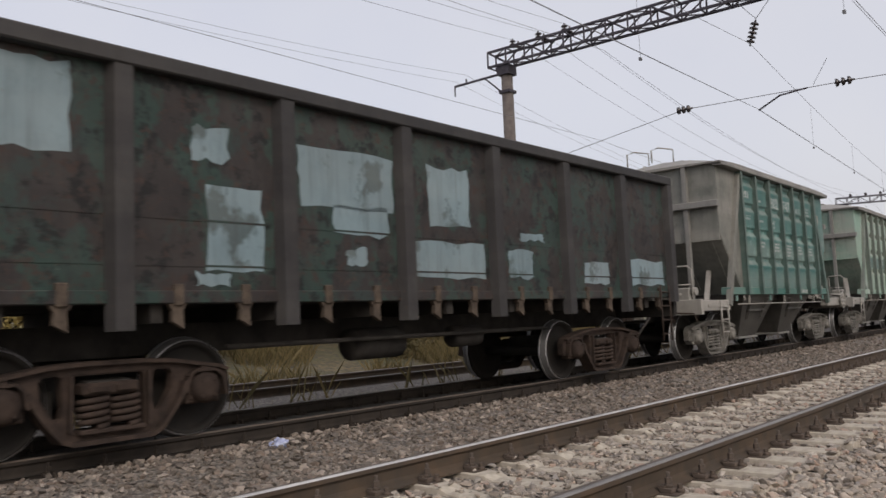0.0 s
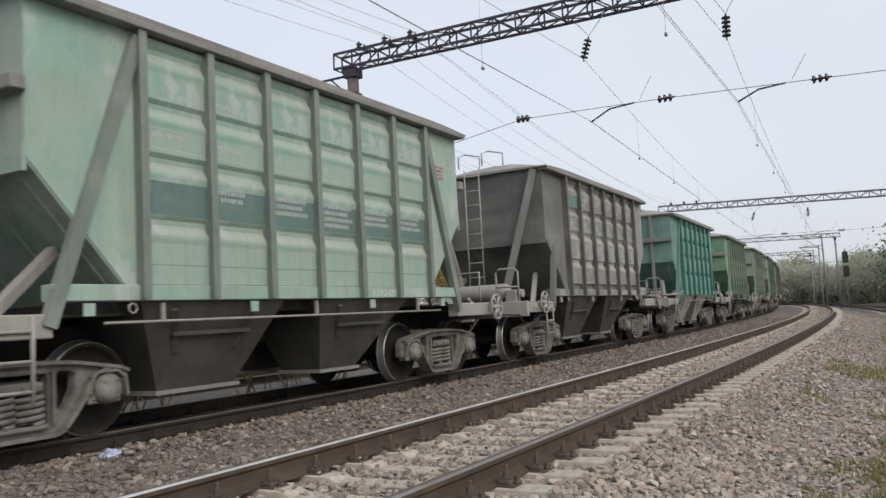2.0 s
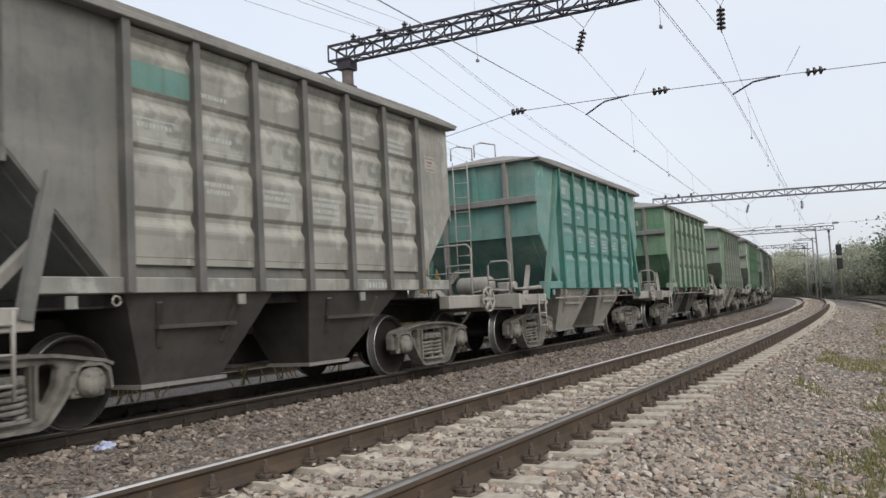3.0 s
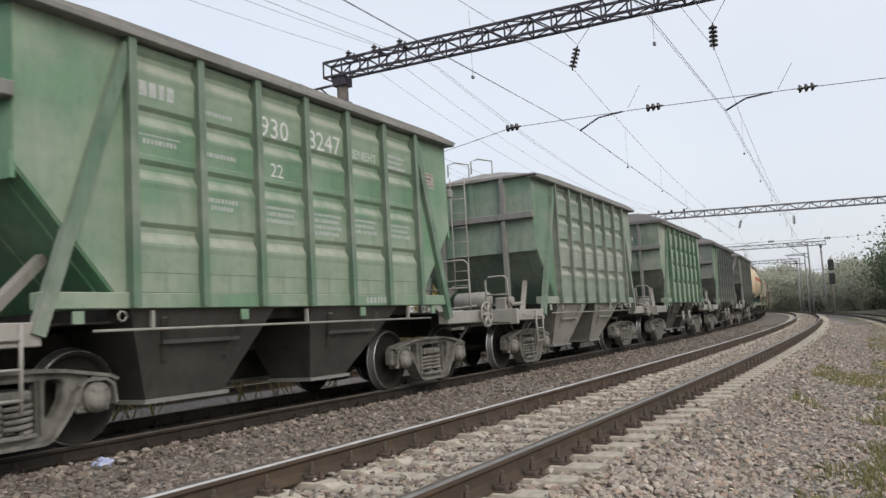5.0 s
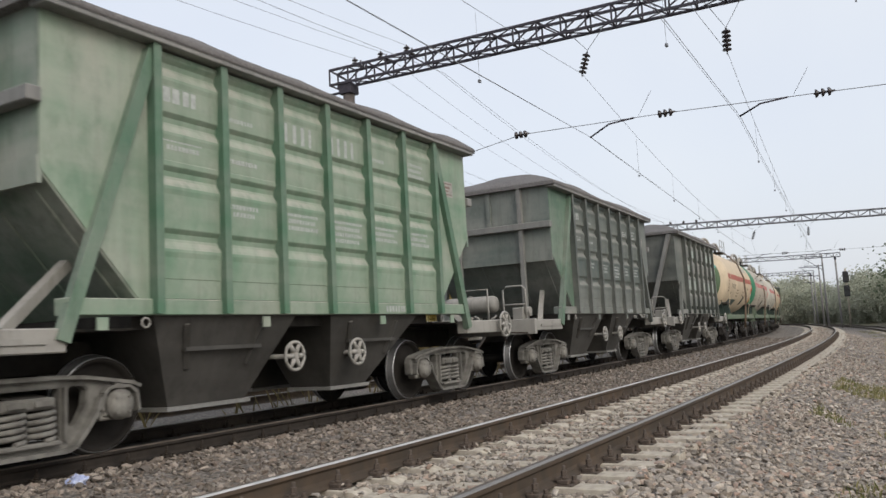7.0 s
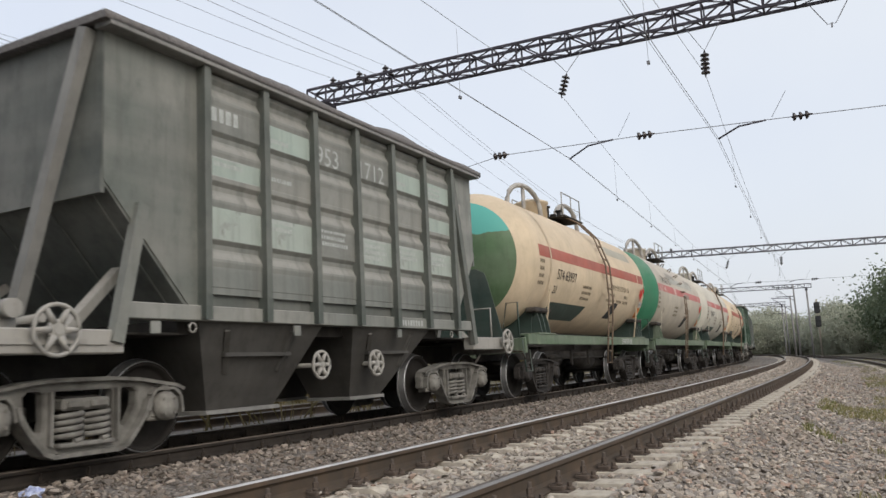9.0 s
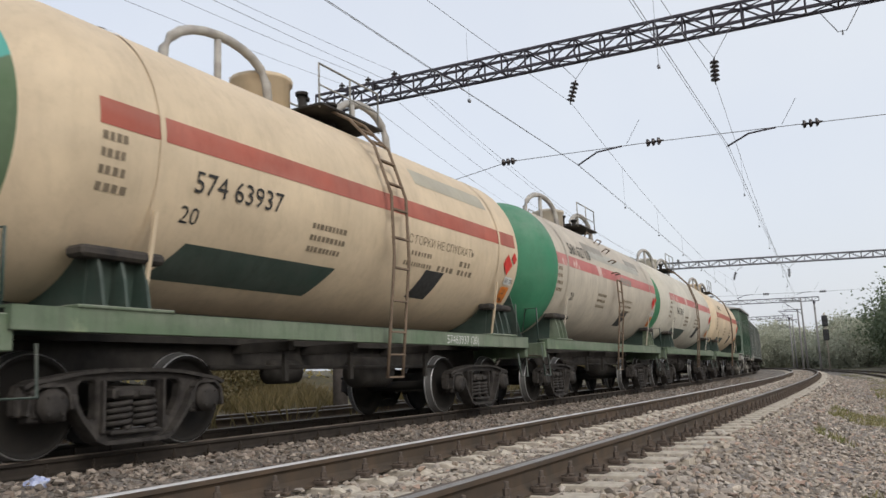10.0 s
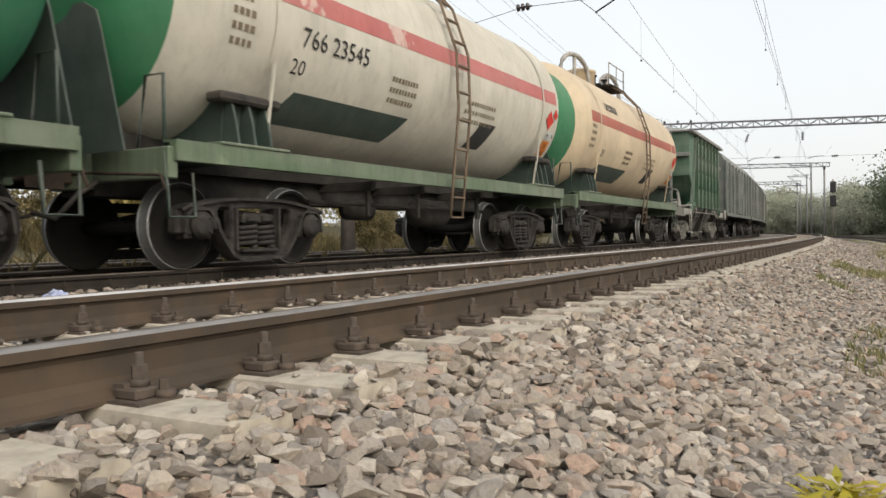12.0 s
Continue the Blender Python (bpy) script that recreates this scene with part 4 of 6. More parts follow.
def panel_mesh(mat, width, z_low=1.495, z_high=4.08):
    """One pressed side panel between two ribs: fields that stand proud between four grooves."""
    bm = bmesh.new()
    prof = [(1.490, z_low), (1.490, 1.695), (1.496, 1.700)]
    for k, zc in enumerate(GROOVES):
        prof += [(1.498, zc - 0.24), (1.508, zc - 0.185), (1.506, zc - 0.155), (1.492, zc - 0.125), (1.462, zc - 0.075), (1.450, zc - 0.045), (1.456, zc + 0.01), (1.490, zc + 0.05), (1.496, zc + 0.062)]
        if k == 1:
            prof += [(1.496, 2.925), (1.491, 2.93)]
    prof += [(1.496, z_high)]
    a, b = 0.03, width - 0.03
    rows = [[bm.verts.new((x, y, z)) for y in (a, b)] for x, z in prof]
    back = [[bm.verts.new((1.438, y, z)) for y in (a, b)] for z in (z_low, z_high)]
    for u, v in zip(rows, rows[1:]):
        bm.faces.new((u[0], u[1], v[1], v[0]))
    bm.faces.new((back[0][0], back[0][1], back[1][1], back[1][0]))
    bm.faces.new((back[1][0], back[1][1], rows[-1][1], rows[-1][0]))
    bm.faces.new((back[0][0], back[0][1], rows[0][1], rows[0][0]))
    for j in (0, 1):
        bm.faces.new([back[0][j], *[r[j] for r in rows], back[1][j]])
    return mesh_of("side_panel", bm, mat)


def roof_bm():
    """Low arched roof, sloping down to the eaves at both ends."""
    bm = bmesh.new()
    prof = [(-1.62, 0.05), (-1.15, 0.19), (-0.6, 0.30), (0, 0.34), (0.6, 0.30), (1.15, 0.19), (1.62, 0.05)]
    rows = []
    for y in (-4.12, -3.75, -3.3, -2.9, 2.9, 3.3, 3.75, 4.12):
        k = max(0.12, math.sin(min(1.0, (4.12 - abs(y)) / 1.15) * math.pi / 2))
        rows.append([bm.verts.new((-1.62, y, EAVE - 0.02))] + [bm.verts.new((x, y, EAVE + h * k)) for x, h in prof] + [bm.verts.new((1.62, y, EAVE - 0.02))])
    for u, v in zip(rows, rows[1:]):
        for j in range(len(u) - 1):
            bm.faces.new((u[j], u[j + 1], v[j + 1], v[j]))
        bm.faces.new((u[0], v[0], v[-1], u[-1]))
    bm.faces.new(rows[0])
    bm.faces.new(rows[-1][::-1])
    return bm


PATCHED = {(0, 2), (0, 1), (1, 3), (1, 1), (3, 1), (4, 3), (4, 1), (5, 3), (5, 2), (5, 1)}


def load_bm(seed):
    """A heap of bulk load: hipped at the ends, with an uneven ridge."""
    rng = random.Random(seed)
    waves = [(rng.uniform(0.5, 2.2), rng.uniform(0.5, 1.6), rng.uniform(0, 6.3), rng.uniform(0.012, 0.03)) for _ in range(5)]
    bm = bmesh.new()
    rows = []
    for i in range(49):
        y = -4.13 + 8.26 * i / 48
        row = [bm.verts.new((-1.63, y, EAVE - 0.03))]
        for j in range(21):
            x = -1.63 + 3.26 * j / 20
            rise = min(1.0, (1.63 - abs(x)) / 1.45, (4.13 - abs(y)) / 1.7)
            z = EAVE + 0.05 + 0.50 * math.sin(rise * 1.57) ** 0.9 + min(1, 4 * rise) * (sum(h * math.sin(a * y * 2 + b * x * 2 + c) for a, b, c, h in waves) + rng.uniform(-0.008, 0.008))
            row.append(bm.verts.new((x, y, z)))
        row.append(bm.verts.new((1.63, y, EAVE - 0.03)))
        rows.append(row)
    for u, v in zip(rows, rows[1:]):
        for j in range(len(u) - 1):
            bm.faces.new((u[j], u[j + 1], v[j + 1], v[j])).smooth = True
        bm.faces.new((u[0], v[0], v[-1], u[-1]))
    bm.faces.new(rows[0])
    bm.faces.new(rows[-1][::-1])
    return bm


def hopper(n, label, side, end, rib, roof, variant="a", heap=False, text_seed=0, tank_gas=True, spins=True, spare="white_paint", words=(), sill=None, sill_words="", sheet=None, repainted=None, fields=()):
    root = thing("hopper_wagon", label, "hopper wagon", "wagons of the goods train")
    half = 2.90 if n == 9 else 2.79
    RIBS = [-half + (0.14 if n == 9 else 0) + k * half / 3 for k in range(7)]
    low, high = RIBS[0] - 0.02, RIBS[-1] + 0.02
    part("hopper_body", hopper_body_mesh(end, end), None, root)
    pm = panel_mesh(side, half / 3, 1.62 if variant == "b" else 1.495)
    bm = bmesh.new()
    prism(bm, [(1.44, -0.03), (1.44, 0.03), (1.575, 0.03), (1.575, 0.048), (1.592, 0.048), (1.592, -0.048), (1.575, -0.048), (1.575, -0.03)], 1.34, EAVE - 0.02, "z")
    rm = mesh_of("rib", bm, rib)
    bm = bmesh.new()
    # end triangles of the side, flush with the panels
    prism(bm, [(-3.99, EAVE - 0.02), (-3.99, 2.64), (low - 0.04, 1.38), (low, 1.38), (low, EAVE - 0.02)], 1.441, 1.455)
    tri = mesh_of("side_sheet", bm, sheet or side)
    bm = bmesh.new()
    prism(bm, [(high, EAVE - 0.02), (high, 1.38), (high + 0.04, 1.38), (3.99, 2.64), (3.99, EAVE - 0.02)], 1.441, 1.455)
    tri2 = mesh_of("side_sheet", bm, side)
    for turn in (pose(0, 0, 0), HALF_TURN):
        for bay, y in enumerate(RIBS[:-1]):
            me = pm
            if repainted:
                # fields between the swages that carry a newer coat
                me = pm.copy()
                me.materials.append(repainted)
                for f in me.polygons:
                    field = sum(f.center.z > z for z in (2.16, 2.815, 3.385))
                    f.material_index = int(f.area > 0.1 and f.center.x > 1.445 and (bay, field) in fields)
            part("side_panel", me, None, root, m=turn @ pose(0, y, 0))
        for y in RIBS:
            part("rib", rm, None, root, m=turn @ pose(0, y, 0))
        part("side_sheet", tri, None, root, m=turn)
        part("side_sheet", tri2, None, root, m=turn)
        bm = bmesh.new()
        box(bm, 1.30, 1.50, -3.75, 3.75, 1.33, 1.49, bevel=0.008)
        for y in (-3.4, -1.2, 1.2, 3.2):
            box(bm, 1.49, 1.51, y - 0.06, y + 0.06, 1.19, 1.31)
        part("side_sill", bm, sill or side, root, m=turn)
        bm = bmesh.new()
        box(bm, 1.40, 1.63, -4.06, 4.06, EAVE - 0.075, EAVE - 0.005, bevel=0.008)
        part("eave_rail", bm, M["trim_grey"], root, m=turn)
        # braces from the first rib's top down to the platform
        bm = bmesh.new()
        beam(bm, (1.50, -2.80, EAVE - 0.15) if variant == "a" else (1.46, -3.55, 2.45), (1.47, -3.80, 1.10) if variant == "a" else (1.47, -3.85, 1.10), 0.10, 0.13)
        part("brace", bm, sheet or rib, root, m=turn)
        if variant == "a" or n == 9:
            bm = bmesh.new()
            beam(bm, (1.50, high + 0.06, EAVE - 0.15), (1.47, 3.80, 1.10), 0.10, 0.13)
            part("brace", bm, rib, root, m=turn)
    # ends
    for sg, turn in ((1, pose(0, 0, 0)), (-1, HALF_TURN)):
        if variant == "a":
            for x in (-0.78, 0.78):
                bm = bmesh.new()
                box(bm, x - 0.045, x + 0.045, -4.11, -4.0, 2.62, EAVE)
                beam(bm, (x, -4.06, 2.64), (x, -4.06, 1.2), 0.09, 0.10)
                part("end_post", bm, M["trim_grey"], root, m=turn)
            bm = bmesh.new()
            box(bm, -1.5, 1.5, -4.15, -4.0, 3.22, 3.36, bevel=0.01)
            part("end_rail", bm, M["trim_grey"], root, m=turn)
            bm = bmesh.new()
            box(bm, -0.05, 0.05, -4.05, -4.0, 3.36, EAVE)
            part("end_stiffener", bm, end, root, m=turn)
        else:
            for x in (-1, 1):
                bm = bmesh.new()
                beam(bm, (x * 1.30, -4.07, EAVE - 0.05), (x * 0.45, -4.22, 1.2), 0.13, 0.12)
                part("end_post", bm, M["trim_grey"], root, m=turn)
        for x in (-1.15, -0.35, 0.5, 1.2):
            bm = bmesh.new()
            beam(bm, (x, -3.9, 2.55), (x, -2.95, 1.5), 0.07, 0.09)
            part("slope_stiffener", bm, end, root, m=turn)
        # skirt of the end wall hangs below the fold
        bm = bmesh.new()
        box(bm, -1.45, 1.45, -4.02, -3.97, 2.50, 2.75)
        part("end_skirt", bm, end, root, m=turn)
        # slanted props between slope sheet and platform
        for x in (-0.9, 0.9):
            bm = bmesh.new()
            beam(bm, (x, -3.35, 1.86), (x * 1.25, -4.15, 1.2), 0.10, 0.10)
            part("prop", bm, M["end_dusty"], root, m=turn)
        bm = bmesh.new()
        box(bm, 1.28, 1.48, -5.22, -3.75, 1.0, 1.22, bevel=0.012)
        box(bm, 1.482, 1.50, -5.0, -3.95, 1.08, 1.13)
        part("platform_beam", bm, M["end_dusty"], root, m=turn)
        bm = bmesh.new()
        box(bm, -1.48, -1.28, -5.22, -3.75, 1.0, 1.22, bevel=0.012)
        part("platform_beam", bm, M["end_dusty"], root, m=turn)
        bm = bmesh.new()
        box(bm, -1.3, 1.3, -5.24, -2.9, 1.19, 1.215)
        part("platform_deck", bm, M["underframe"], root, m=turn)
        # stirrup step below the platform
        if heap:
            continue
        bm = ladder_bm((1.5, -4.15, 0.42), (1.5, -4.15, 1.2), (0, 1, 0), 0.38, 3, 0.022)
        part("step", bm, M["end_dusty"], root, m=turn)
    # roof or load
    if heap:
        part("load", load_bm(n), M["cargo"], root, "heaped grey bulk load")
    else:
        part("roof", roof_bm(), roof, root, "dusty grey arched roof")
    if not heap:
        bm = bmesh.new()
        for y in (-2.6, -0.9, 0.9, 2.6):
            box(bm, -0.32, 0.32, y - 0.34, y + 0.34, EAVE + 0.27, EAVE + 0.37, bevel=0.02)
        part("hatch_cover", bm, roof, root)
        for x in (-0.55, 0.05):
            bm = bmesh.new()
            tube(bm, [(x, -4.05, EAVE + 0.2), (x, -4.05, EAVE + 0.48), (x + 0.12, -3.95, EAVE + 0.54), (x + 0.32, -3.6, EAVE + 0.52), (x + 0.32, -3.6, EAVE + 0.24)], 0.018, 5)
            part("roof_handle", bm, M["end_dusty"], root)
    # funnels: steep boxes with a slanted door panel on the outer face
    chute = M["funnel_pale"] if n in (4, 6) else M["funnel"]
    for t0, t1, b0, b1 in ((-2.66, -0.70, -2.26, -1.12), (0.20, 2.15, 0.52, 1.32)):
        for sg in (-1, 1):
            bm = bmesh.new()
            a = [bm.verts.new((sg * x, y, 1.34)) for x, y in ((0.04, t0 - 0.1), (1.43, t0 - 0.1), (1.43, t1 + 0.12), (0.04, t1 + 0.12))]
            b = [bm.verts.new((sg * x, y, 0.37)) for x, y in ((0.36, b0), (1.04, b0), (1.04, b1), (0.36, b1))]
            bm.faces.new(a)
            bm.faces.new(b[::-1])
            for k in range(4):
                bm.faces.new((a[k], a[(k + 1) % 4], b[(k + 1) % 4], b[k]))
            f = part("funnel", bm, chute, root)
            bm = bmesh.new()
            # the outer face leans in by 0.40 m over 0.97 m of height
            beam(bm, (sg * 1.30, 0.80 * t0 + 0.20 * t1, 0.98), (sg * 1.30, 0.22 * t0 + 0.78 * t1, 0.98), 0.09, 0.045)
            for v in (0.80, 0.22):
                beam(bm, (sg * 1.41, (v + 0.02) * t0 + (0.98 - v) * t1, 1.24), (sg * 1.21, v * t0 + (1 - v) * t1 + (0.12 if v > 0.5 else -0.12), 0.78), 0.06, 0.05)
            part("door_frame", bm, chute, f)
            bm = bmesh.new()
            box(bm, min(sg * 0.33, sg * 1.09), max(sg * 0.33, sg * 1.09), b0 - 0.05, b1 + 0.05, 0.33, 0.375)
            part("slide_gate", bm, M["trim_grey"], f)
    bm = bmesh.new()
    box(bm, -1.22, 1.22, -2.85, 2.85, 1.20, 1.38)
    part("hopper_floor", bm, M["underframe"], root)
    if n in (7, 8, 9):
        for y in (-0.65, 0.64):
            part("gate_wheel", GATE_WHEEL, None, root, "spoked hand wheel of the discharge gate", pose(1.44, y, 0.83))
    if n in (3, 9):
        part("brake_wheel", BRAKE_WHEEL, None, root, "spoked brake hand wheel", pose(1.56, -4.52, 1.2))
    if not heap and variant == "a":
        bm = bmesh.new()
        tube(bm, [(1.45, -3.2, 1.12), (1.45, 3.2, 1.12)], 0.016, 6)
        for y in (-2.5, 0.0, 2.5):
            beam(bm, (1.45, y, 1.12), (1.45, y, 1.31), 0.04, 0.04)
        part("discharge_shaft", bm, M["end_dusty"], root)
    underframe(root, 5.30, None, paint_=M["end_dusty"])
    for y in (-3.87, 3.75):
        bogie(root, y, "bogie_dusty", spins)
    # end equipment at the front: ladder, hand rails, brake wheel, air tank and cylinder
    lx = -0.25 if variant == "a" else -0.15
    if not heap:
        part("ladder", ladder_bm((lx, -4.24, 1.35), (lx, -4.22, EAVE + 0.12), (1, 0, 0), 0.36, 9), M["end_dusty"], root)
    if not heap and variant == "a":
        bm = bmesh.new()
        tube(bm, [(-0.72, -5.1, 1.2), (-0.72, -5.1, 2.25), (-0.62, -5.1, 2.34), (0.24, -5.1, 2.34), (0.34, -5.1, 2.25), (0.34, -5.1, 1.2)], 0.022, 6)
        tube(bm, [(-0.72, -5.1, 1.75), (0.34, -5.1, 1.75)], 0.018, 5)
        part("hand_rail", bm, M["end_dusty"], root)
    bm = bmesh.new()
    tube(bm, [(0.72, -5.1, 1.2), (0.72, -5.1, 1.86), (0.8, -5.1, 1.93), (1.14, -5.1, 1.93), (1.22, -5.1, 1.86), (1.22, -5.1, 1.2)], 0.022, 6)
    tube(bm, [(0.72, -5.1, 1.55), (1.22, -5.1, 1.55)], 0.018, 5)
    part("hand_rail", bm, M["end_dusty"], root)
    bm = bmesh.new()
    tube(bm, [(-1.45, -4.2, 1.65), (-1.45, -5.05, 1.65), (-1.38, -5.12, 1.58), (-1.38, -5.12, 1.2)], 0.02, 5)
    part("hand_rail", bm, M["end_dusty"], root)
    bm = bmesh.new()
    tube(bm, [(0.72, 5.1, 1.2), (0.72, 5.1, 1.8), (1.22, 5.1, 1.8), (1.22, 5.1, 1.2)], 0.02, 5)
    part("hand_rail", bm, M["end_dusty"], root)
    bm = bmesh.new()
    lathe(bm, [(-0.42, 0.06), (-0.40, 0.16), (-0.34, 0.20), (0.34, 0.20), (0.40, 0.16), (0.42, 0.06)] if variant == "a" and not heap else [(-0.62, 0.06), (-0.60, 0.16), (-0.52, 0.19), (0.52, 0.19), (0.60, 0.16), (0.62, 0.06)], (-0.35, -4.45, 1.62) if heap else (0.15, -4.55, 1.46), "x", 14)
    part("brake_cylinder", bm, M["end_dusty"], root)
    bm = bmesh.new()
    lathe(bm, [(-0.5, 0.05), (-0.46, 0.18), (-0.38, 0.24), (0.38, 0.24), (0.46, 0.18), (0.5, 0.05)], (0.45, 4.0, 1.62), "y", 14)
    beam(bm, (0.45, 3.7, 1.2), (0.45, 3.7, 1.45), 0.3, 0.06)
    part("air_tank", bm, M["underframe"], root)
    for k in range(7):
        rng = random.Random(n * 31 + k)
        x, y = rng.uniform(-1.1, 1.1), rng.uniform(-5.0, -4.2)
        bm = bmesh.new()
        tube(bm, [(x, y, 1.22), (x + rng.uniform(-0.3, 0.3), y, 1.32), (x + rng.uniform(-0.7, 0.7), y + rng.uniform(-0.1, 0.1), 1.36)], rng.uniform(0.02, 0.05), 6)
        part("brake_rod", bm, M["end_dusty"], root)
    bm = bmesh.new()
    box(bm, 0.75, 1.0, -4.75, -4.5, 1.22, 1.5, bevel=0.02)
    tube(bm, [(1.0, -4.62, 1.42), (1.12, -4.62, 1.42)], 0.09, 10)
    part("brake_valve", bm, M["end_dusty"], root)
    part("brake_wheel", BRAKE_WHEEL, None, root, "spoked brake hand wheel", pose(1.56, 5.08, 1.14))
    for y in (2.9, -2.9):
        bm = bmesh.new()
        tube(bm, [(1.49, y + 0.05 * math.cos(k * 0.9), 1.255 + 0.05 * math.sin(k * 0.9)) for k in range(8)], 0.012, 5)
        part("towing_eye", bm, M["end_dusty"], root)
    # painted marks: large number strokes, small blocks of lines, a framed plate
    rows, small = [], []
    for k in range(4):
        rows.append((RIBS[2] + 0.16 + k * 0.155, 3.47, 0.24, 1, 0.06, 0, text_seed + k))
        rows.append((RIBS[3] + 0.14 + k * 0.155, 3.47, 0.24, 1, 0.06, 0, text_seed + 9 + k))
    rows.append((RIBS[0] + 0.14, 3.55, 0.16, 4, 0.085, 0.04, text_seed + 20))
    for bay, z, lines, cnt in ((0, 3.13, 2, 11), (1, 3.15, 1, 3), (1, 3.04, 1, 9), (1, 3.52, 1, 8), (1, 2.52, 2, 9), (2, 2.54, 3, 12), (3, 2.54, 4, 13), (4, 2.54, 3, 12), (5, 2.54, 3, 12), (5, 3.62, 3, 11), (4, 3.53, 1, 7), (5, 1.92, 1, 8)):
        for q in range(lines):
            small.append((RIBS[bay] + 0.13 + 0.05 * (q % 2), z - q * 0.085, 0.052, cnt - 2 * (q % 2), 0.034, 0.018, text_seed + bay * 7 + q))
    if n in (2, 3, 6):
        rows = []
    if words:
        rows = [r for r in rows if r[2] != 0.24]
        small = [r for r in small if r[1] != 3.53 or spare != "white_paint"]
        for bay, z, size, text in words:
            me = text_mesh(text, size, M[spare])
            for v in me.vertices:
                v.co = (1.4985, RIBS[bay] + (0.27 if len(text) < 3 else 0.10) + v.co.x, z + v.co.y)
            part("marking", me, None, root, "white painted lettering")
    if sill_words:
        me = text_mesh(sill_words, 0.19, M[spare])
        for v in me.vertices:
            v.co = (1.5035, 1.2 + v.co.x, 1.355 + 0.75 * v.co.y)
        part("marking", me, None, root, "white painted lettering")
    else:
        bars([(1.3, 1.365, 0.085, 8, 0.055, 0.03, n)], 1.5035, "faded_white", root)["kind"] = "stuff"
    # big figures stand on the flat field between two swages
    tagged(bars(rows, 1.4985, "faded_white", root), kind="stuff")
    tagged(bars(small, 1.4985, "faded_white", root), kind="stuff")
    bm = bmesh.new()
    box(bm, 1.456, 1.4585, 3.20, 3.54, 3.30, 3.56)
    plate = part("plate", bm, M["pale_plate"], root, "small pale painted plate")
    bm = bmesh.new()
    for y0, y1, z0, z1 in ((3.23, 3.51, 3.515, 3.53), (3.23, 3.51, 3.33, 3.345), (3.28, 3.44, 3.44, 3.475), (3.28, 3.40, 3.39, 3.41)):
        box(bm, 1.459, 1.461, y0, y1, z0, z1)
    tagged(part("plate_lines", bm, M["plate_ink"], plate), kind="stuff")
    return root


TANK_R, TANK_Z = 1.58, 2.97


def wrap(me, y, z, r=TANK_R + 0.004, slant=0.0):
    """Lays a flat mesh onto the barrel, its lower left corner at y and height z."""
    a0 = math.asin((z - TANK_Z) / TANK_R)
    for v in me.vertices:
        a = a0 + v.co.y / r
        yy = y + v.co.x + slant * v.co.y
        v.co = (r * math.cos(a), yy, TANK_Z + r * math.sin(a))
    return me


def patch_bm(y0, y1, z0, z1, slant=0.0, r=TANK_R + 0.003, k=8):
    """A painted field on the barrel."""
    bm = bmesh.new()
    a0, a1 = math.asin((z0 - TANK_Z) / TANK_R), math.asin((z1 - TANK_Z) / TANK_R)
    rows = []
    for i in range(k + 1):
        a = a0 + (a1 - a0) * i / k
        d = slant * (i / k)
        rows.append([bm.verts.new((r * math.cos(a), y + d, TANK_Z + r * math.sin(a))) for y in (y0, y1)])
    for u, v in zip(rows, rows[1:]):
        bm.faces.new((u[0], u[1], v[1], v[0])).smooth = True
    return bm


def flat_bars(rows):
    me_bm = bmesh.new()
    for x0, y0, h, count, w, gap, seed in rows:
        rng = random.Random(seed)
        x = x0
        for _ in range(count):
            ww = w * rng.uniform(0.75, 1.2)
            me_bm.faces.new([me_bm.verts.new((a, b, 0)) for a, b in ((x, y0), (x + ww, y0), (x + ww, y0 + h), (x, y0 + h))])
            x += ww + gap * rng.uniform(0.7, 1.3)
    return me_bm


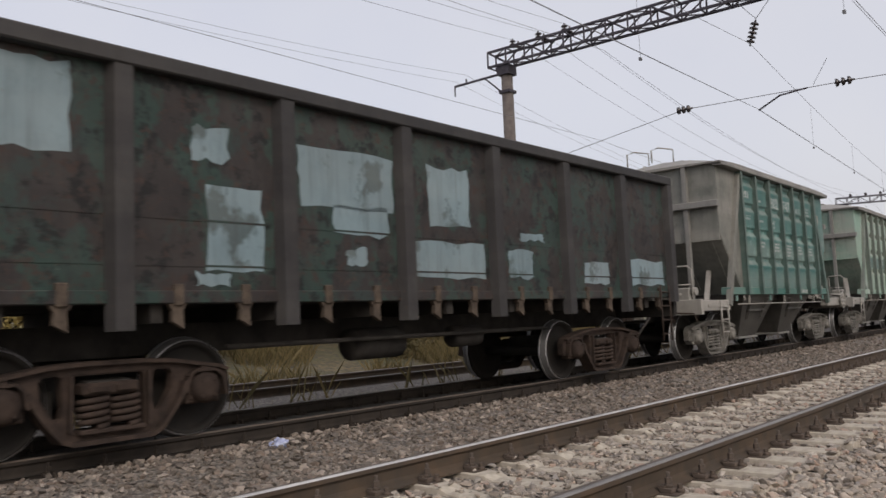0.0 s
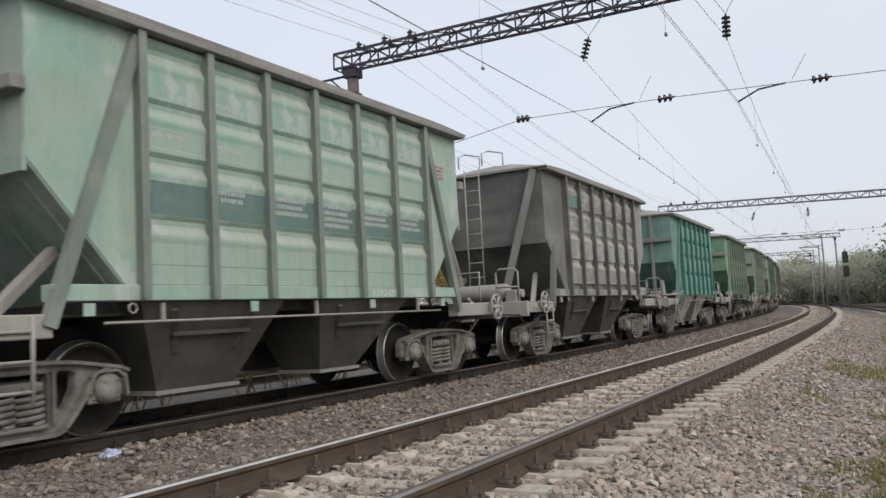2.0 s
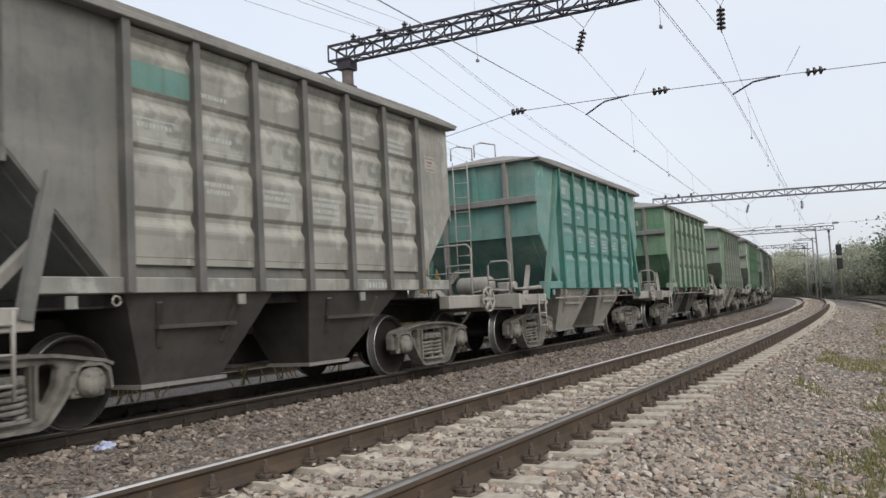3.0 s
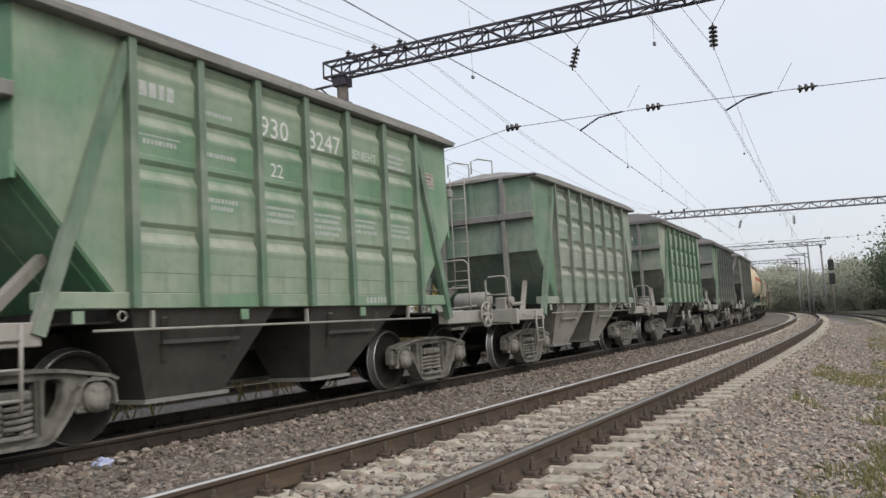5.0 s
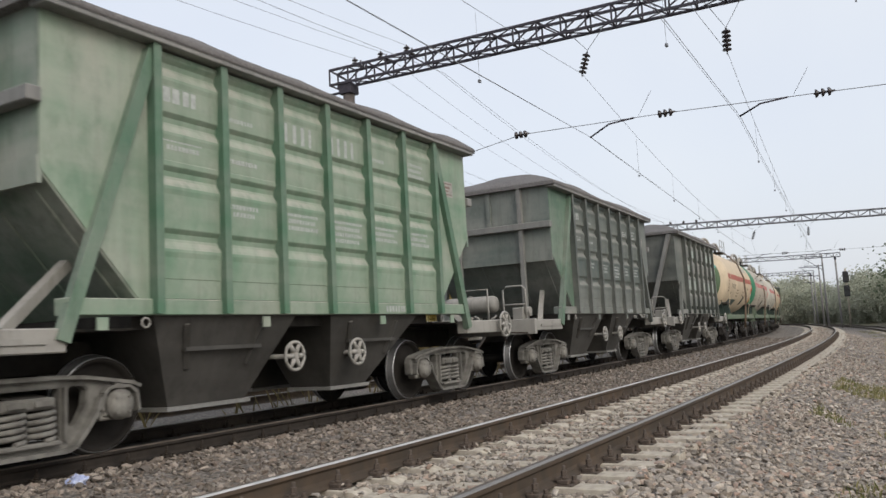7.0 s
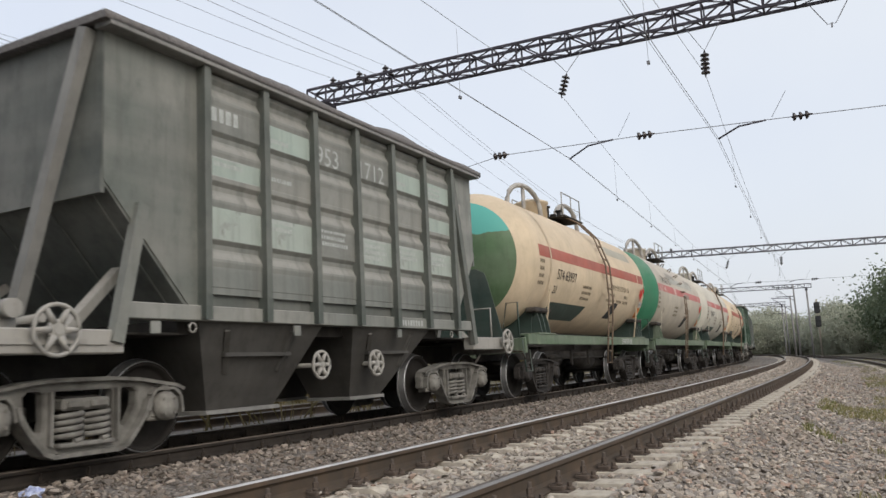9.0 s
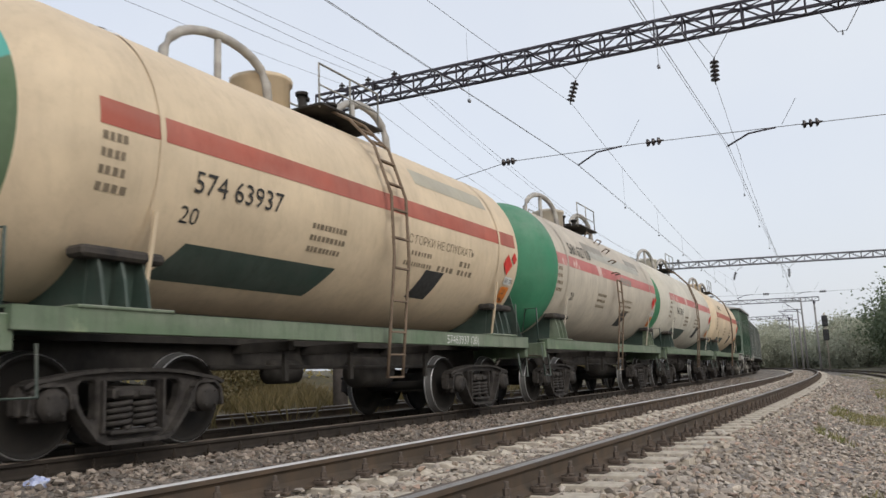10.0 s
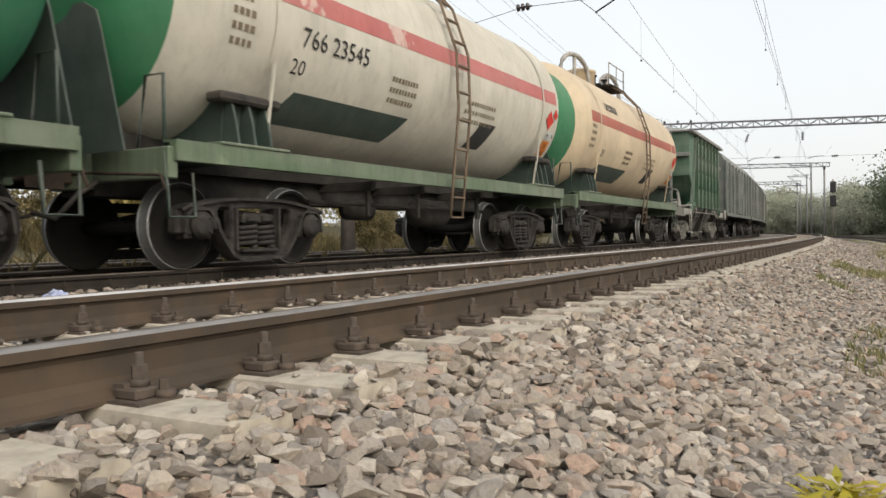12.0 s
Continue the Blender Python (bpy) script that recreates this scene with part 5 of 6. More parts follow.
def tank(n, label, shell, cap, frame_paint, band, stripe=True, cap_part=1.0, figures="", lettering=True, sill="green_sill"):
    root = thing("tank_wagon", label, "tank wagon", "wagons of the goods train")
    straight = 4.75
    dome = [(straight + 1.0 * math.sin(k * math.pi / 48), TANK_R * (0.02 + 0.98 * math.cos(k * math.pi / 48) ** 0.9)) for k in range(24)] + [(straight + 1.002, 0.05)]
    prof = [(-a, r) for a, r in dome[::-1]] + [(-2.4, TANK_R), (0, TANK_R), (2.4, TANK_R)] + dome
    # only the inner part of each end carries the coloured coat
    mis = [1 if (r < 1.5 * cap_part and abs(a) > straight + 0.01) else 0 for a, r in prof]
    bm = bmesh.new()
    lathe(bm, prof, (0, 0, TANK_Z), "y", 56, mis)
    part("tank_shell", bm, [shell, cap], root, "long welded tank barrel with coloured domed ends")
    for y in (-4.02, 4.02):
        bm = bmesh.new()
        r = TANK_R + 0.014
        rows = [[bm.verts.new((r * math.cos(radians(-62) + radians(304) * k / 48), y + e, TANK_Z + r * math.sin(radians(-62) + radians(304) * k / 48))) for e in (-0.035, 0.035)] for k in range(49)]
        for u, v in zip(rows, rows[1:]):
            bm.faces.new((u[0], u[1], v[1], v[0])).smooth = True
        for sx in (-1, 1):
            beam(bm, (sx * 1.50, y, 2.3), (sx * 1.34, y, 1.35), 0.03, 0.04)
        part("strap", bm, band, root)
    for y in (-4.3, 4.3):
        for sx in (-1, 1):
            bm = bmesh.new()
            prism(bm, [(sx * 0.35, 1.25), (sx * 1.20, 1.25), (sx * 1.26, 1.80), (sx * 1.16, 1.90), (sx * 0.35, 1.45)], y - 0.30, y + 0.30, "y")
            saddle = part("saddle", bm, frame_paint, root)
            bm = bmesh.new()
            box(bm, sx * 1.25 - 0.24, sx * 1.25 + 0.24, y - 0.55, y + 0.55, 1.312, 1.345, bevel=0.008)
            part("base_plate", bm, M[sill], saddle)
            for d in (-0.26, 0.0, 0.26):
                bm = bmesh.new()
                prism(bm, [(sx * 1.18, 1.34), (sx * 1.46, 1.34), (sx * 1.41, 1.62), (sx * 1.36, 1.80), (sx * 1.18, 1.80)], y + d - 0.018, y + d + 0.018, "y")
                part("gusset", bm, M[sill] if n == 11 else frame_paint, saddle)
            bm = bmesh.new()
            box(bm, sx * 1.30 - 0.13, sx * 1.30 + 0.13, y - 0.48, y + 0.48, 1.79, 1.90, bevel=0.03)
            part("timber_block", bm, M["steel_dark"], saddle, "dark timber bearing block")
    if stripe:
        part("stripe", patch_bm(-straight, straight, 3.0, 3.26), stripe, root, "faded red band")
    # frame
    for sx in (-1, 1):
        bm = bmesh.new()
        box(bm, sx * 1.42 - 0.05, sx * 1.42 + 0.05, -5.45, 5.45, 1.10, 1.30, bevel=0.006)
        box(bm, sx * 1.38 - 0.09, sx * 1.38 + 0.09, -5.45, 5.45, 1.29, 1.31)
        part("side_sill", bm, M[sill], root)
    underframe(root, 5.45, None, width=1.42, paint_=M[sill])
    bm = bmesh.new()
    box(bm, -0.42, 0.42, -5.3, 5.3, 1.1, 1.48)
    part("tank_bed", bm, M["underframe"], root)
    bm = bmesh.new()
    for y in (-4.9, 4.9):
        bm = bmesh.new()
        box(bm, -1.3, 1.3, y - 0.5, y + 0.5, 1.14, 1.17)
        part("end_deck", bm, frame_paint, root)
    for sg in (-1, 1):
        bm = bmesh.new()
        # sheet guard at the end of the barrel
        prism(bm, [(-1.05, 1.2), (1.05, 1.2), (0.74, 2.45), (0.68, 2.62), (0.5, 2.72), (-0.5, 2.72), (-0.68, 2.62), (-0.74, 2.45)], sg * 5.70, sg * 5.725, "y")
        part("end_guard", bm, frame_paint, root, "dark sheet guard")
        bm = bmesh.new()
        tube(bm, [(1.25, sg * 5.4, 1.2), (1.25, sg * 5.4, 1.98), (1.0, sg * 5.4, 1.98), (0.85, sg * 5.4, 1.2)], 0.018, 5)
        part("hand_rail", bm, frame_paint, root)
        bm = bmesh.new()
        tube(bm, [(1.36, sg * 5.5, 1.2), (1.40, sg * 5.5, 0.55), (1.40, sg * 5.15, 0.55), (1.36, sg * 5.15, 1.0)], 0.02, 5)
        part("step", bm, frame_paint, root)
    for y in (-3.9, 3.9):
        bogie(root, y, "bogie_black", n < 14)
    # things below the frame
    bm = bmesh.new()
    lathe(bm, [(-0.5, 0.05), (-0.46, 0.18), (-0.38, 0.24), (0.38, 0.24), (0.46, 0.18), (0.5, 0.05)], (0.55, 1.1, 0.72), "y", 14)
    part("air_tank", bm, M["underframe"], root)
    bm = bmesh.new()
    lathe(bm, [(-0.3, 0.05), (-0.28, 0.16), (0.28, 0.16), (0.3, 0.05)], (0.3, -0.7, 0.75), "y", 12)
    for y in (-1.6, -0.2, 1.9):
        beam(bm, (-1.2, y, 1.05), (1.2, y, 1.05), 0.1, 0.12)
        beam(bm, (1.1, y, 1.05), (1.1, y, 0.62), 0.05, 0.07)
    tube(bm, [(0.9, -2.7, 0.80), (0.9, 2.6, 0.78)], 0.03, 6)
    part("brake_rigging", bm, M["underframe"], root)
    # ladder up the side to the platform
    y = -0.12 if n == 11 else 0.25
    bm = bmesh.new()
    pts = [(1.55, 0.62), (1.62, 1.3), (1.72, 2.3), (1.70, 3.0)] if n == 11 else [(1.55, 0.62), (1.62, 1.3), (1.72, 2.3), (1.70, 3.2), (1.43, 3.98), (1.0, 4.45), (0.65, 4.66)]
    for d in (-0.2, 0.2):
        tube(bm, [(x, y + d, z) for x, z in pts], 0.024, 5)
    rungs = 8 if n == 11 else 14
    for k in range(rungs):
        u = k / (rungs - 1) * (len(pts) - 1.001)
        i = int(u)
        px, pz = (pts[i][j] + (pts[i + 1][j] - pts[i][j]) * (u - i) for j in (0, 1))
        box(bm, px - 0.03, px + 0.03, y - 0.2, y + 0.2, pz - 0.012, pz + 0.012)
    part("ladder", bm, M["ladder"], root)
    if n == 11:
        for k in range(5):
            an = radians(8 + 12 * k)
            c, e = math.cos(an), math.sin(an)
            bm = bmesh.new()
            tube(bm, [(TANK_R * c, y - 0.2, TANK_Z + TANK_R * e), ((TANK_R + 0.13) * c, y - 0.2, TANK_Z + (TANK_R + 0.13) * e), ((TANK_R + 0.13) * c, y + 0.2, TANK_Z + (TANK_R + 0.13) * e), (TANK_R * c, y + 0.2, TANK_Z + TANK_R * e)], 0.018, 5)
            part("step_iron", bm, M["ladder"], root)
    # top: manhole, valves, platform, hand rails and two pipe hoops
    bm = bmesh.new()
    lathe(bm, [(4.40, 0.42), (4.92, 0.42), (4.94, 0.46), (5.0, 0.46), (5.02, 0.36), (5.06, 0.3)], (0, -0.75, 0), "z", 20)
    part("manhole", bm, shell, root)
    bm = bmesh.new()
    for x, y, h in ((0.2, -0.05, 4.95), (-0.2, 0.0, 4.9), (0.0, 0.25, 5.0), (0.35, 0.5, 4.9), (-0.3, 0.55, 4.92), (0.1, 0.75, 4.85)):
        tube(bm, [(x, y, 4.38), (x, y, h)], 0.06, 8)
        tube(bm, [(x, y, h), (x, y, h + 0.05)], 0.1, 8)
    part("valve_set", bm, M["underframe"], root)
    bm = bmesh.new()
    box(bm, -0.8, 0.8, -0.35, 1.3, 4.62, 4.65)
    part("top_platform", bm, M["underframe"], root)
    for x in (-0.72, 0.72):
        bm = bmesh.new()
        tube(bm, [(x, -0.3, 4.6), (x, -0.3, 5.28), (x, 1.3, 5.28), (x, 1.3, 4.6)], 0.018, 5)
        tube(bm, [(x, 0.5, 4.6), (x, 0.5, 5.28)], 0.015, 5)
        tube(bm, [(x, -0.3, 4.95), (x, 1.3, 4.95)], 0.013, 5)
        part("hand_rail", bm, M["end_dusty"], root)
    for y0, sg in ((-1.25, -1), (1.9, 1)):
        bm = bmesh.new()
        pts = [(0.36 - 0.3 * k / 12, y0 + 0.25 + (-1 if sg < 0 else -0.75) * (1 - math.cos(math.pi * k / 12)) * 0.85, 4.42 + 0.84 * math.sin(math.pi * k / 12) ** 0.55) for k in range(13)]
        tube(bm, pts, 0.065, 8)
        tube(bm, [(0.2, y0 - 0.6, 4.4), (0.2, y0 - 0.6, 5.2)], 0.05, 6)
        part("pipe_hoop", bm, M["pipe"], root, "pale bent pipe")
    if lettering:
        if figures:
            size, y, z = (0.42, -3.75, 3.33) if n == 11 else (0.33, -3.58, 2.58)
            part("marking", wrap(text_mesh(figures, size, M["black_paint"]), y, z, TANK_R + 0.013), None, root, "dark painted number")
        else:
            rows = [(0, 0.0, 0.21, 8, 0.10, 0.05, n)]
            tagged(part("marking", wrap(mesh_of("marking", flat_bars(rows), M["black_paint"]), -3.4, 3.42), None, root), kind="stuff")
        part("marking", wrap(text_mesh("20", 0.27, M["black_paint"]), -3.68, 2.26), None, root)
        rows = []
        for q in range(4):
            rows.append((0, -q * 0.16, 0.08, 4, 0.06, 0.025, n + 20 + q))
        tagged(part("marking", wrap(mesh_of("marking", flat_bars(rows), M["faint_ink"]), -4.72, 2.86), None, root), kind="stuff")
        rows = []
        for q in range(3):
            rows.append((0, -q * 0.15, 0.07, 9, 0.06, 0.025, n + 30 + q))
            if n != 10:
                rows.append((2.3, -q * 0.15, 0.07, 13, 0.05, 0.04, n + 40 + q))
        tagged(part("marking", wrap(mesh_of("marking", flat_bars(rows), M["faint_ink"]), -1.55, 2.5), None, root), kind="stuff")
        part("dark_field", patch_bm(0.85 if n == 11 else 1.25, 1.45 if n == 11 else 1.85, 1.86, 2.28, 0.22), M["black_paint"], root, "dark painted field")
        if n != 11:
            part("paint_field", patch_bm(-3.75, -1.1, 1.72, 2.08, 0.3), M["cap_dark"], root, "dark green painted field")
    # hazard placards at the far end of the barrel
    bm = bmesh.new()
    for y, z, s in ((4.42, 2.66, 0.20), (4.70, 2.80, 0.12)):
        me_pts = ((0, -s), (s, 0), (0, s), (-s, 0))
        vs = []
        for dy, dz in me_pts:
            a = math.asin((z - TANK_Z) / TANK_R) + dz / TANK_R
            vs.append(bm.verts.new(((TANK_R + 0.018) * math.cos(a), y + dy, TANK_Z + (TANK_R + 0.018) * math.sin(a))))
        bm.faces.new(vs)
    part("placard", bm, M["red_paint"], root, "red diamond hazard placard")
    part("placard", patch_bm(4.38, 4.72, 2.30, 2.44, 0, TANK_R + 0.018, 2), M["white_paint"], root, "white placard")
    part("marking", wrap(text_mesh("АК 206", 0.12, M["black_paint"]), 4.40, 2.33, TANK_R + 0.021), None, root)
    part("placard", patch_bm(4.36, 4.70, 1.98, 2.26, 0, TANK_R + 0.018, 2), M["orange_paint"], root, "orange hazard placard")
    part("marking", wrap(text_mesh("23", 0.15, M["black_paint"]), 4.44, 2.13, TANK_R + 0.021), None, root)
    part("marking", wrap(text_mesh("1965", 0.13, M["black_paint"]), 4.40, 2.0, TANK_R + 0.021), None, root)
    return root


M["cream"] = paint("cream_tank_paint", (0.66, 0.54, 0.38), 0.22, 0.10, shift=1, dust_color=(0.45, 0.36, 0.26), worn=(0.55, 0.38, 0.24), worn_at=0.72)
M["cream_pale"] = paint("pale_grey_cream_tank_paint", (0.55, 0.50, 0.41), 0.35, 0.2, shift=8, dust_color=(0.38, 0.33, 0.28))
M["white_tank"] = paint("off_white_tank_paint", (0.61, 0.585, 0.51), 0.2, 0.14, shift=14, dust_color=(0.42, 0.36, 0.27))
M["cap_green"] = paint("green_tank_end", (0.03, 0.20, 0.09), 0.08, 0.1, shift=3)
M["cap_bright"] = paint("bright_green_tank_end", (0.035, 0.21, 0.11), 0.08, 0.06, shift=6)
M["cap_olive"] = paint("olive_green_tank_end", (0.07, 0.14, 0.06), 0.15, 0.2, shift=9)
def two_tone(mat, color, level):
    """An upper field of another coat, with an uneven brushed edge at that height."""
    n, l = mat.node_tree.nodes, mat.node_tree.links
    b = n["Principled BSDF"]
    old = b.inputs["Base Color"].links[0].from_socket
    g = n.new("ShaderNodeTexCoord")
    sp = n.new("ShaderNodeSeparateXYZ")
    l.new(g.outputs["Object"], sp.inputs["Vector"])
    add = n.new("ShaderNodeMath")
    add.operation = "MULTIPLY_ADD"
    l.new(noise_node(n, l, 2.0, 4, shift=5), add.inputs[0])
    add.inputs[1].default_value = 0.35
    l.new(sp.outputs["Z"], add.inputs[2])
    l.new(blend(n, l, steps(n, l, add.outputs[0], level + 0.17, level + 0.19), old, color), b.inputs["Base Color"])


two_tone(M["cap_olive"], (0.10, 0.36, 0.31), 3.50)
M["cap_dark"] = paint("dark_green_paint", (0.028, 0.055, 0.045), 0.12, 0.3, shift=9)
M["stripe_red"] = paint("faded_red_band", (0.40, 0.10, 0.065), 0.18, 0.1, shift=4)
M["stripe_pink"] = paint("washed_out_red_band", (0.50, 0.15, 0.14), 0.2, 0.1, shift=5, worn=(0.58, 0.42, 0.37), worn_at=0.60)
M["green_sill"] = paint("green_frame_paint", (0.09, 0.145, 0.08), 0.3, 0.4, shift=2, worn=(0.17, 0.23, 0.13), worn_at=0.62)
M["pipe"] = plain("pale_pipe_paint", (0.42, 0.40, 0.37), 0.6, 0, 0.3, 6)
M["ladder"] = plain("brown_ladder_steel", (0.20, 0.15, 0.11), 0.75, 0, 0.3, 6)
M["faint_ink"] = plain("faint_dark_lettering", (0.22, 0.18, 0.13), 0.8, 0, 0.3, 12, 0)
M["gondola"] = paint("rusty_gondola_steel", (0.030, 0.026, 0.025), 0.10, 0.5, worn=(0.022, 0.045, 0.038), worn_at=0.47, shift=21, dust_color=(0.10, 0.08, 0.07))
def mottle(mat, shades, scale):
    """Adds blotches of other old coats."""
    n, l = mat.node_tree.nodes, mat.node_tree.links
    b = n["Principled BSDF"]
    for k, (color, at) in enumerate(shades):
        old = b.inputs["Base Color"].links[0].from_socket
        fac = steps(n, l, noise_node(n, l, scale * (1 + 0.7 * k), 8, (1, 1, 1), 0.68, 31 + 9 * k), at, at + 0.08, 0, 0.85)
        l.new(blend(n, l, fac, old, color), b.inputs["Base Color"])


mottle(M["gondola"], [((0.028, 0.042, 0.039), 0.54), ((0.06, 0.038, 0.03), 0.62), ((0.009, 0.009, 0.009), 0.53), ((0.16, 0.17, 0.165), 0.68), ((0.045, 0.028, 0.022), 0.55)], 2.2)
M["gondola_rib"] = paint("grimy_gondola_rib", (0.032, 0.031, 0.032), 0.15, 0.4, shift=23, dust_color=(0.10, 0.09, 0.08))
M["patch_pale"] = paint("pale_repainted_patch", (0.19, 0.27, 0.30), 0.15, 0.35, shift=25, worn=(0.07, 0.10, 0.105), worn_at=0.55)


def gondola(label):
    root = thing("gondola_wagon", label, "gondola wagon", "wagons of the goods train")
    half, top, low = 6.28, 3.50, 1.40
    ribs = [-6.216 + k * 1.776 for k in range(8)]
    for turn in (pose(0, 0, 0), HALF_TURN):
        for a, b in zip(ribs, ribs[1:]):
            bm = bmesh.new()
            box(bm, 1.45, 1.49, a, b, low, top - 0.08)
            part("side_panel", bm, M["gondola"], root, m=turn)
            for z in (1.62, 2.05):
                bm = bmesh.new()
                box(bm, 1.485, 1.497, a + 0.08, b - 0.08, z, z + 0.02)
                part("weld_strip", bm, M["gondola"], root, m=turn)
            # latches of the floor hatches
            for y in (a + 0.55, b - 0.5):
                bm = bmesh.new()
                prism(bm, [(y - 0.14, 1.34), (y + 0.14, 1.34), (y + 0.05, 1.22), (y + 0.06, 1.05), (y - 0.06, 1.12), (y - 0.05, 1.22)], 1.44, 1.50)
                box(bm, 1.44, 1.53, y - 0.05, y + 0.05, 1.26, 1.46, bevel=0.01)
                part("hatch_latch", bm, M["latch_dust"], root, m=turn)
        for y in ribs:
            bm = bmesh.new()
            prism(bm, [(1.49, y - 0.13), (1.49, y + 0.13), (1.60, y + 0.085), (1.60, y - 0.085)], 1.05 if abs(y) < 6 else 1.2, top - 0.05, "z")
            part("rib", bm, M["gondola_rib"], root, m=turn)
        bm = bmesh.new()
        box(bm, 1.42, 1.62, -half, half, top - 0.13, top + 0.02, bevel=0.015)
        part("top_rail", bm, M["gondola_rib"], root, m=turn)
        bm = bmesh.new()
        box(bm, 1.36, 1.52, -half, half, 1.28, 1.40, bevel=0.01)
        part("bottom_rail", bm, M["gondola"], root, m=turn)
        bm = bmesh.new()
        box(bm, -1.46, 1.46, -half - 0.02, -half + 0.05, 1.30, top)
        for z in (1.9, 2.5, 3.1):
            box(bm, -1.46, 1.46, -half - 0.09, -half - 0.01, z, z + 0.12)
        part("end_wall", bm, M["gondola"], root, m=turn)
    bm = bmesh.new()
    box(bm, -1.44, 1.44, -half, half, 1.30, 1.36)
    part("floor_plate", bm, M["underframe"], root)
    for k in range(9):
        y = -5.4 + k * 1.35
        bm = bmesh.new()
        beam(bm, (-1.4, y, 1.2), (1.4, y, 1.2), 0.12, 0.18)
        part("cross_beam", bm, M["underframe"], root)
    bm = bmesh.new()
    lathe(bm, [(-0.45, 0.05), (-0.42, 0.2), (0.42, 0.2), (0.45, 0.05)], (0.6, -0.6, 0.78), "y", 12)
    part("air_tank", bm, M["underframe"], root)
    bm = bmesh.new()
    lathe(bm, [(-0.3, 0.05), (-0.28, 0.15), (0.28, 0.15), (0.3, 0.05)], (0.7, 1.1, 0.80), "y", 12)
    part("brake_cylinder", bm, M["underframe"], root)
    bm = bmesh.new()
    tube(bm, [(0.9, -3.0, 0.85), (0.9, 3.0, 0.85)], 0.03, 6)
    part("brake_pipe", bm, M["underframe"], root)
    # irregular repainted patches on the near side
    for k, (y, z, w, h) in enumerate(((-3.73, 2.64, 0.40, 0.32), (-3.58, 1.58, 0.64, 0.81), (-2.46, 2.32, 1.41, 0.63), (-2.0, 2.02, 0.85, 0.34), (-0.43, 2.22, 0.80, 0.75), (-0.71, 1.55, 1.37, 0.46), (1.20, 1.58, 0.58, 0.40),
                                      (3.2, 1.52, 0.75, 0.34), (4.75, 1.50, 1.2, 0.44), (-5.62, 2.55, 0.75, 0.76), (-3.69, 1.44, 0.37, 0.12), (-1.81, 1.68, 0.30, 0.19), (1.51, 2.12, 0.58, 0.11))):
        rng = random.Random(50 + k)
        bm = bmesh.new()
        pts = []
        m = 5
        for i in range(4 * m):
            side, u = divmod(i, m)
            u /= m
            py, pz = [(u, 0), (1, u), (1 - u, 1), (0, 1 - u)][side]
            pts.append((y + w * py + rng.uniform(-0.025, 0.025), z + h * pz + rng.uniform(-0.03, 0.03)))
        prism(bm, pts, 1.489, 1.4935)
        part("paint_patch", bm, M["patch_pale"], root, "pale bluish repainted patch")
    underframe(root, 6.35, None, paint_=M["underframe"])
    for y in (-4.325, 4.325):
        bogie(root, y, "bogie_brown", True)
    part("ladder", ladder_bm((1.55, 5.85, 0.5), (1.55, 5.85, 1.5), (0, 1, 0), 0.34, 4), M["bogie_brown"], root)
    return root


def boxcar(n, label, mat, rib):
    root = thing("covered_wagon", label, "covered wagon", "wagons of the goods train")
    half = 6.95
    bm = bmesh.new()
    prism(bm, [(-1.42, 1.3), (1.42, 1.3), (1.42, 3.85), (1.2, 4.25), (0.6, 4.5), (0, 4.56), (-0.6, 4.5), (-1.2, 4.25), (-1.42, 3.85)], -half, half, "y")
    part("wagon_body", bm, mat, root)
    for turn in (pose(0, 0, 0), HALF_TURN):
        bm = bmesh.new()
        for z in np.arange(1.5, 3.8, 0.23):
            prism(bm, [(-half, z - 0.05), (-half, z + 0.05), (half, z + 0.05), (half, z - 0.05)], 1.418, 1.445)
        part("corrugation", bm, mat, root, m=turn)
        for y in np.linspace(-half, half, 9):
            bm = bmesh.new()
            box(bm, 1.42, 1.49, y - 0.05, y + 0.05, 1.25, 3.88)
            part("rib", bm, rib, root, m=turn)
        bm = bmesh.new()
        box(bm, 1.45, 1.53, -1.4, 1.4, 1.35, 3.65, bevel=0.01)
        for y in (-0.7, 0, 0.7):
            box(bm, 1.53, 1.55, y - 0.03, y + 0.03, 1.4, 3.6)
        part("door", bm, mat, root, m=turn)
        bm = bmesh.new()
        box(bm, 1.40, 1.50, -half, half, 1.14, 1.30)
        part("side_sill", bm, rib, root, m=turn)
    underframe(root, 7.0, None, paint_=M["underframe"])
    for y in (-5.0, 5.0):
        bogie(root, y, "bogie_black", False)
    return root


def hp(name, color, **kw):
    M[name] = paint(name, color, **kw)
    return M[name]


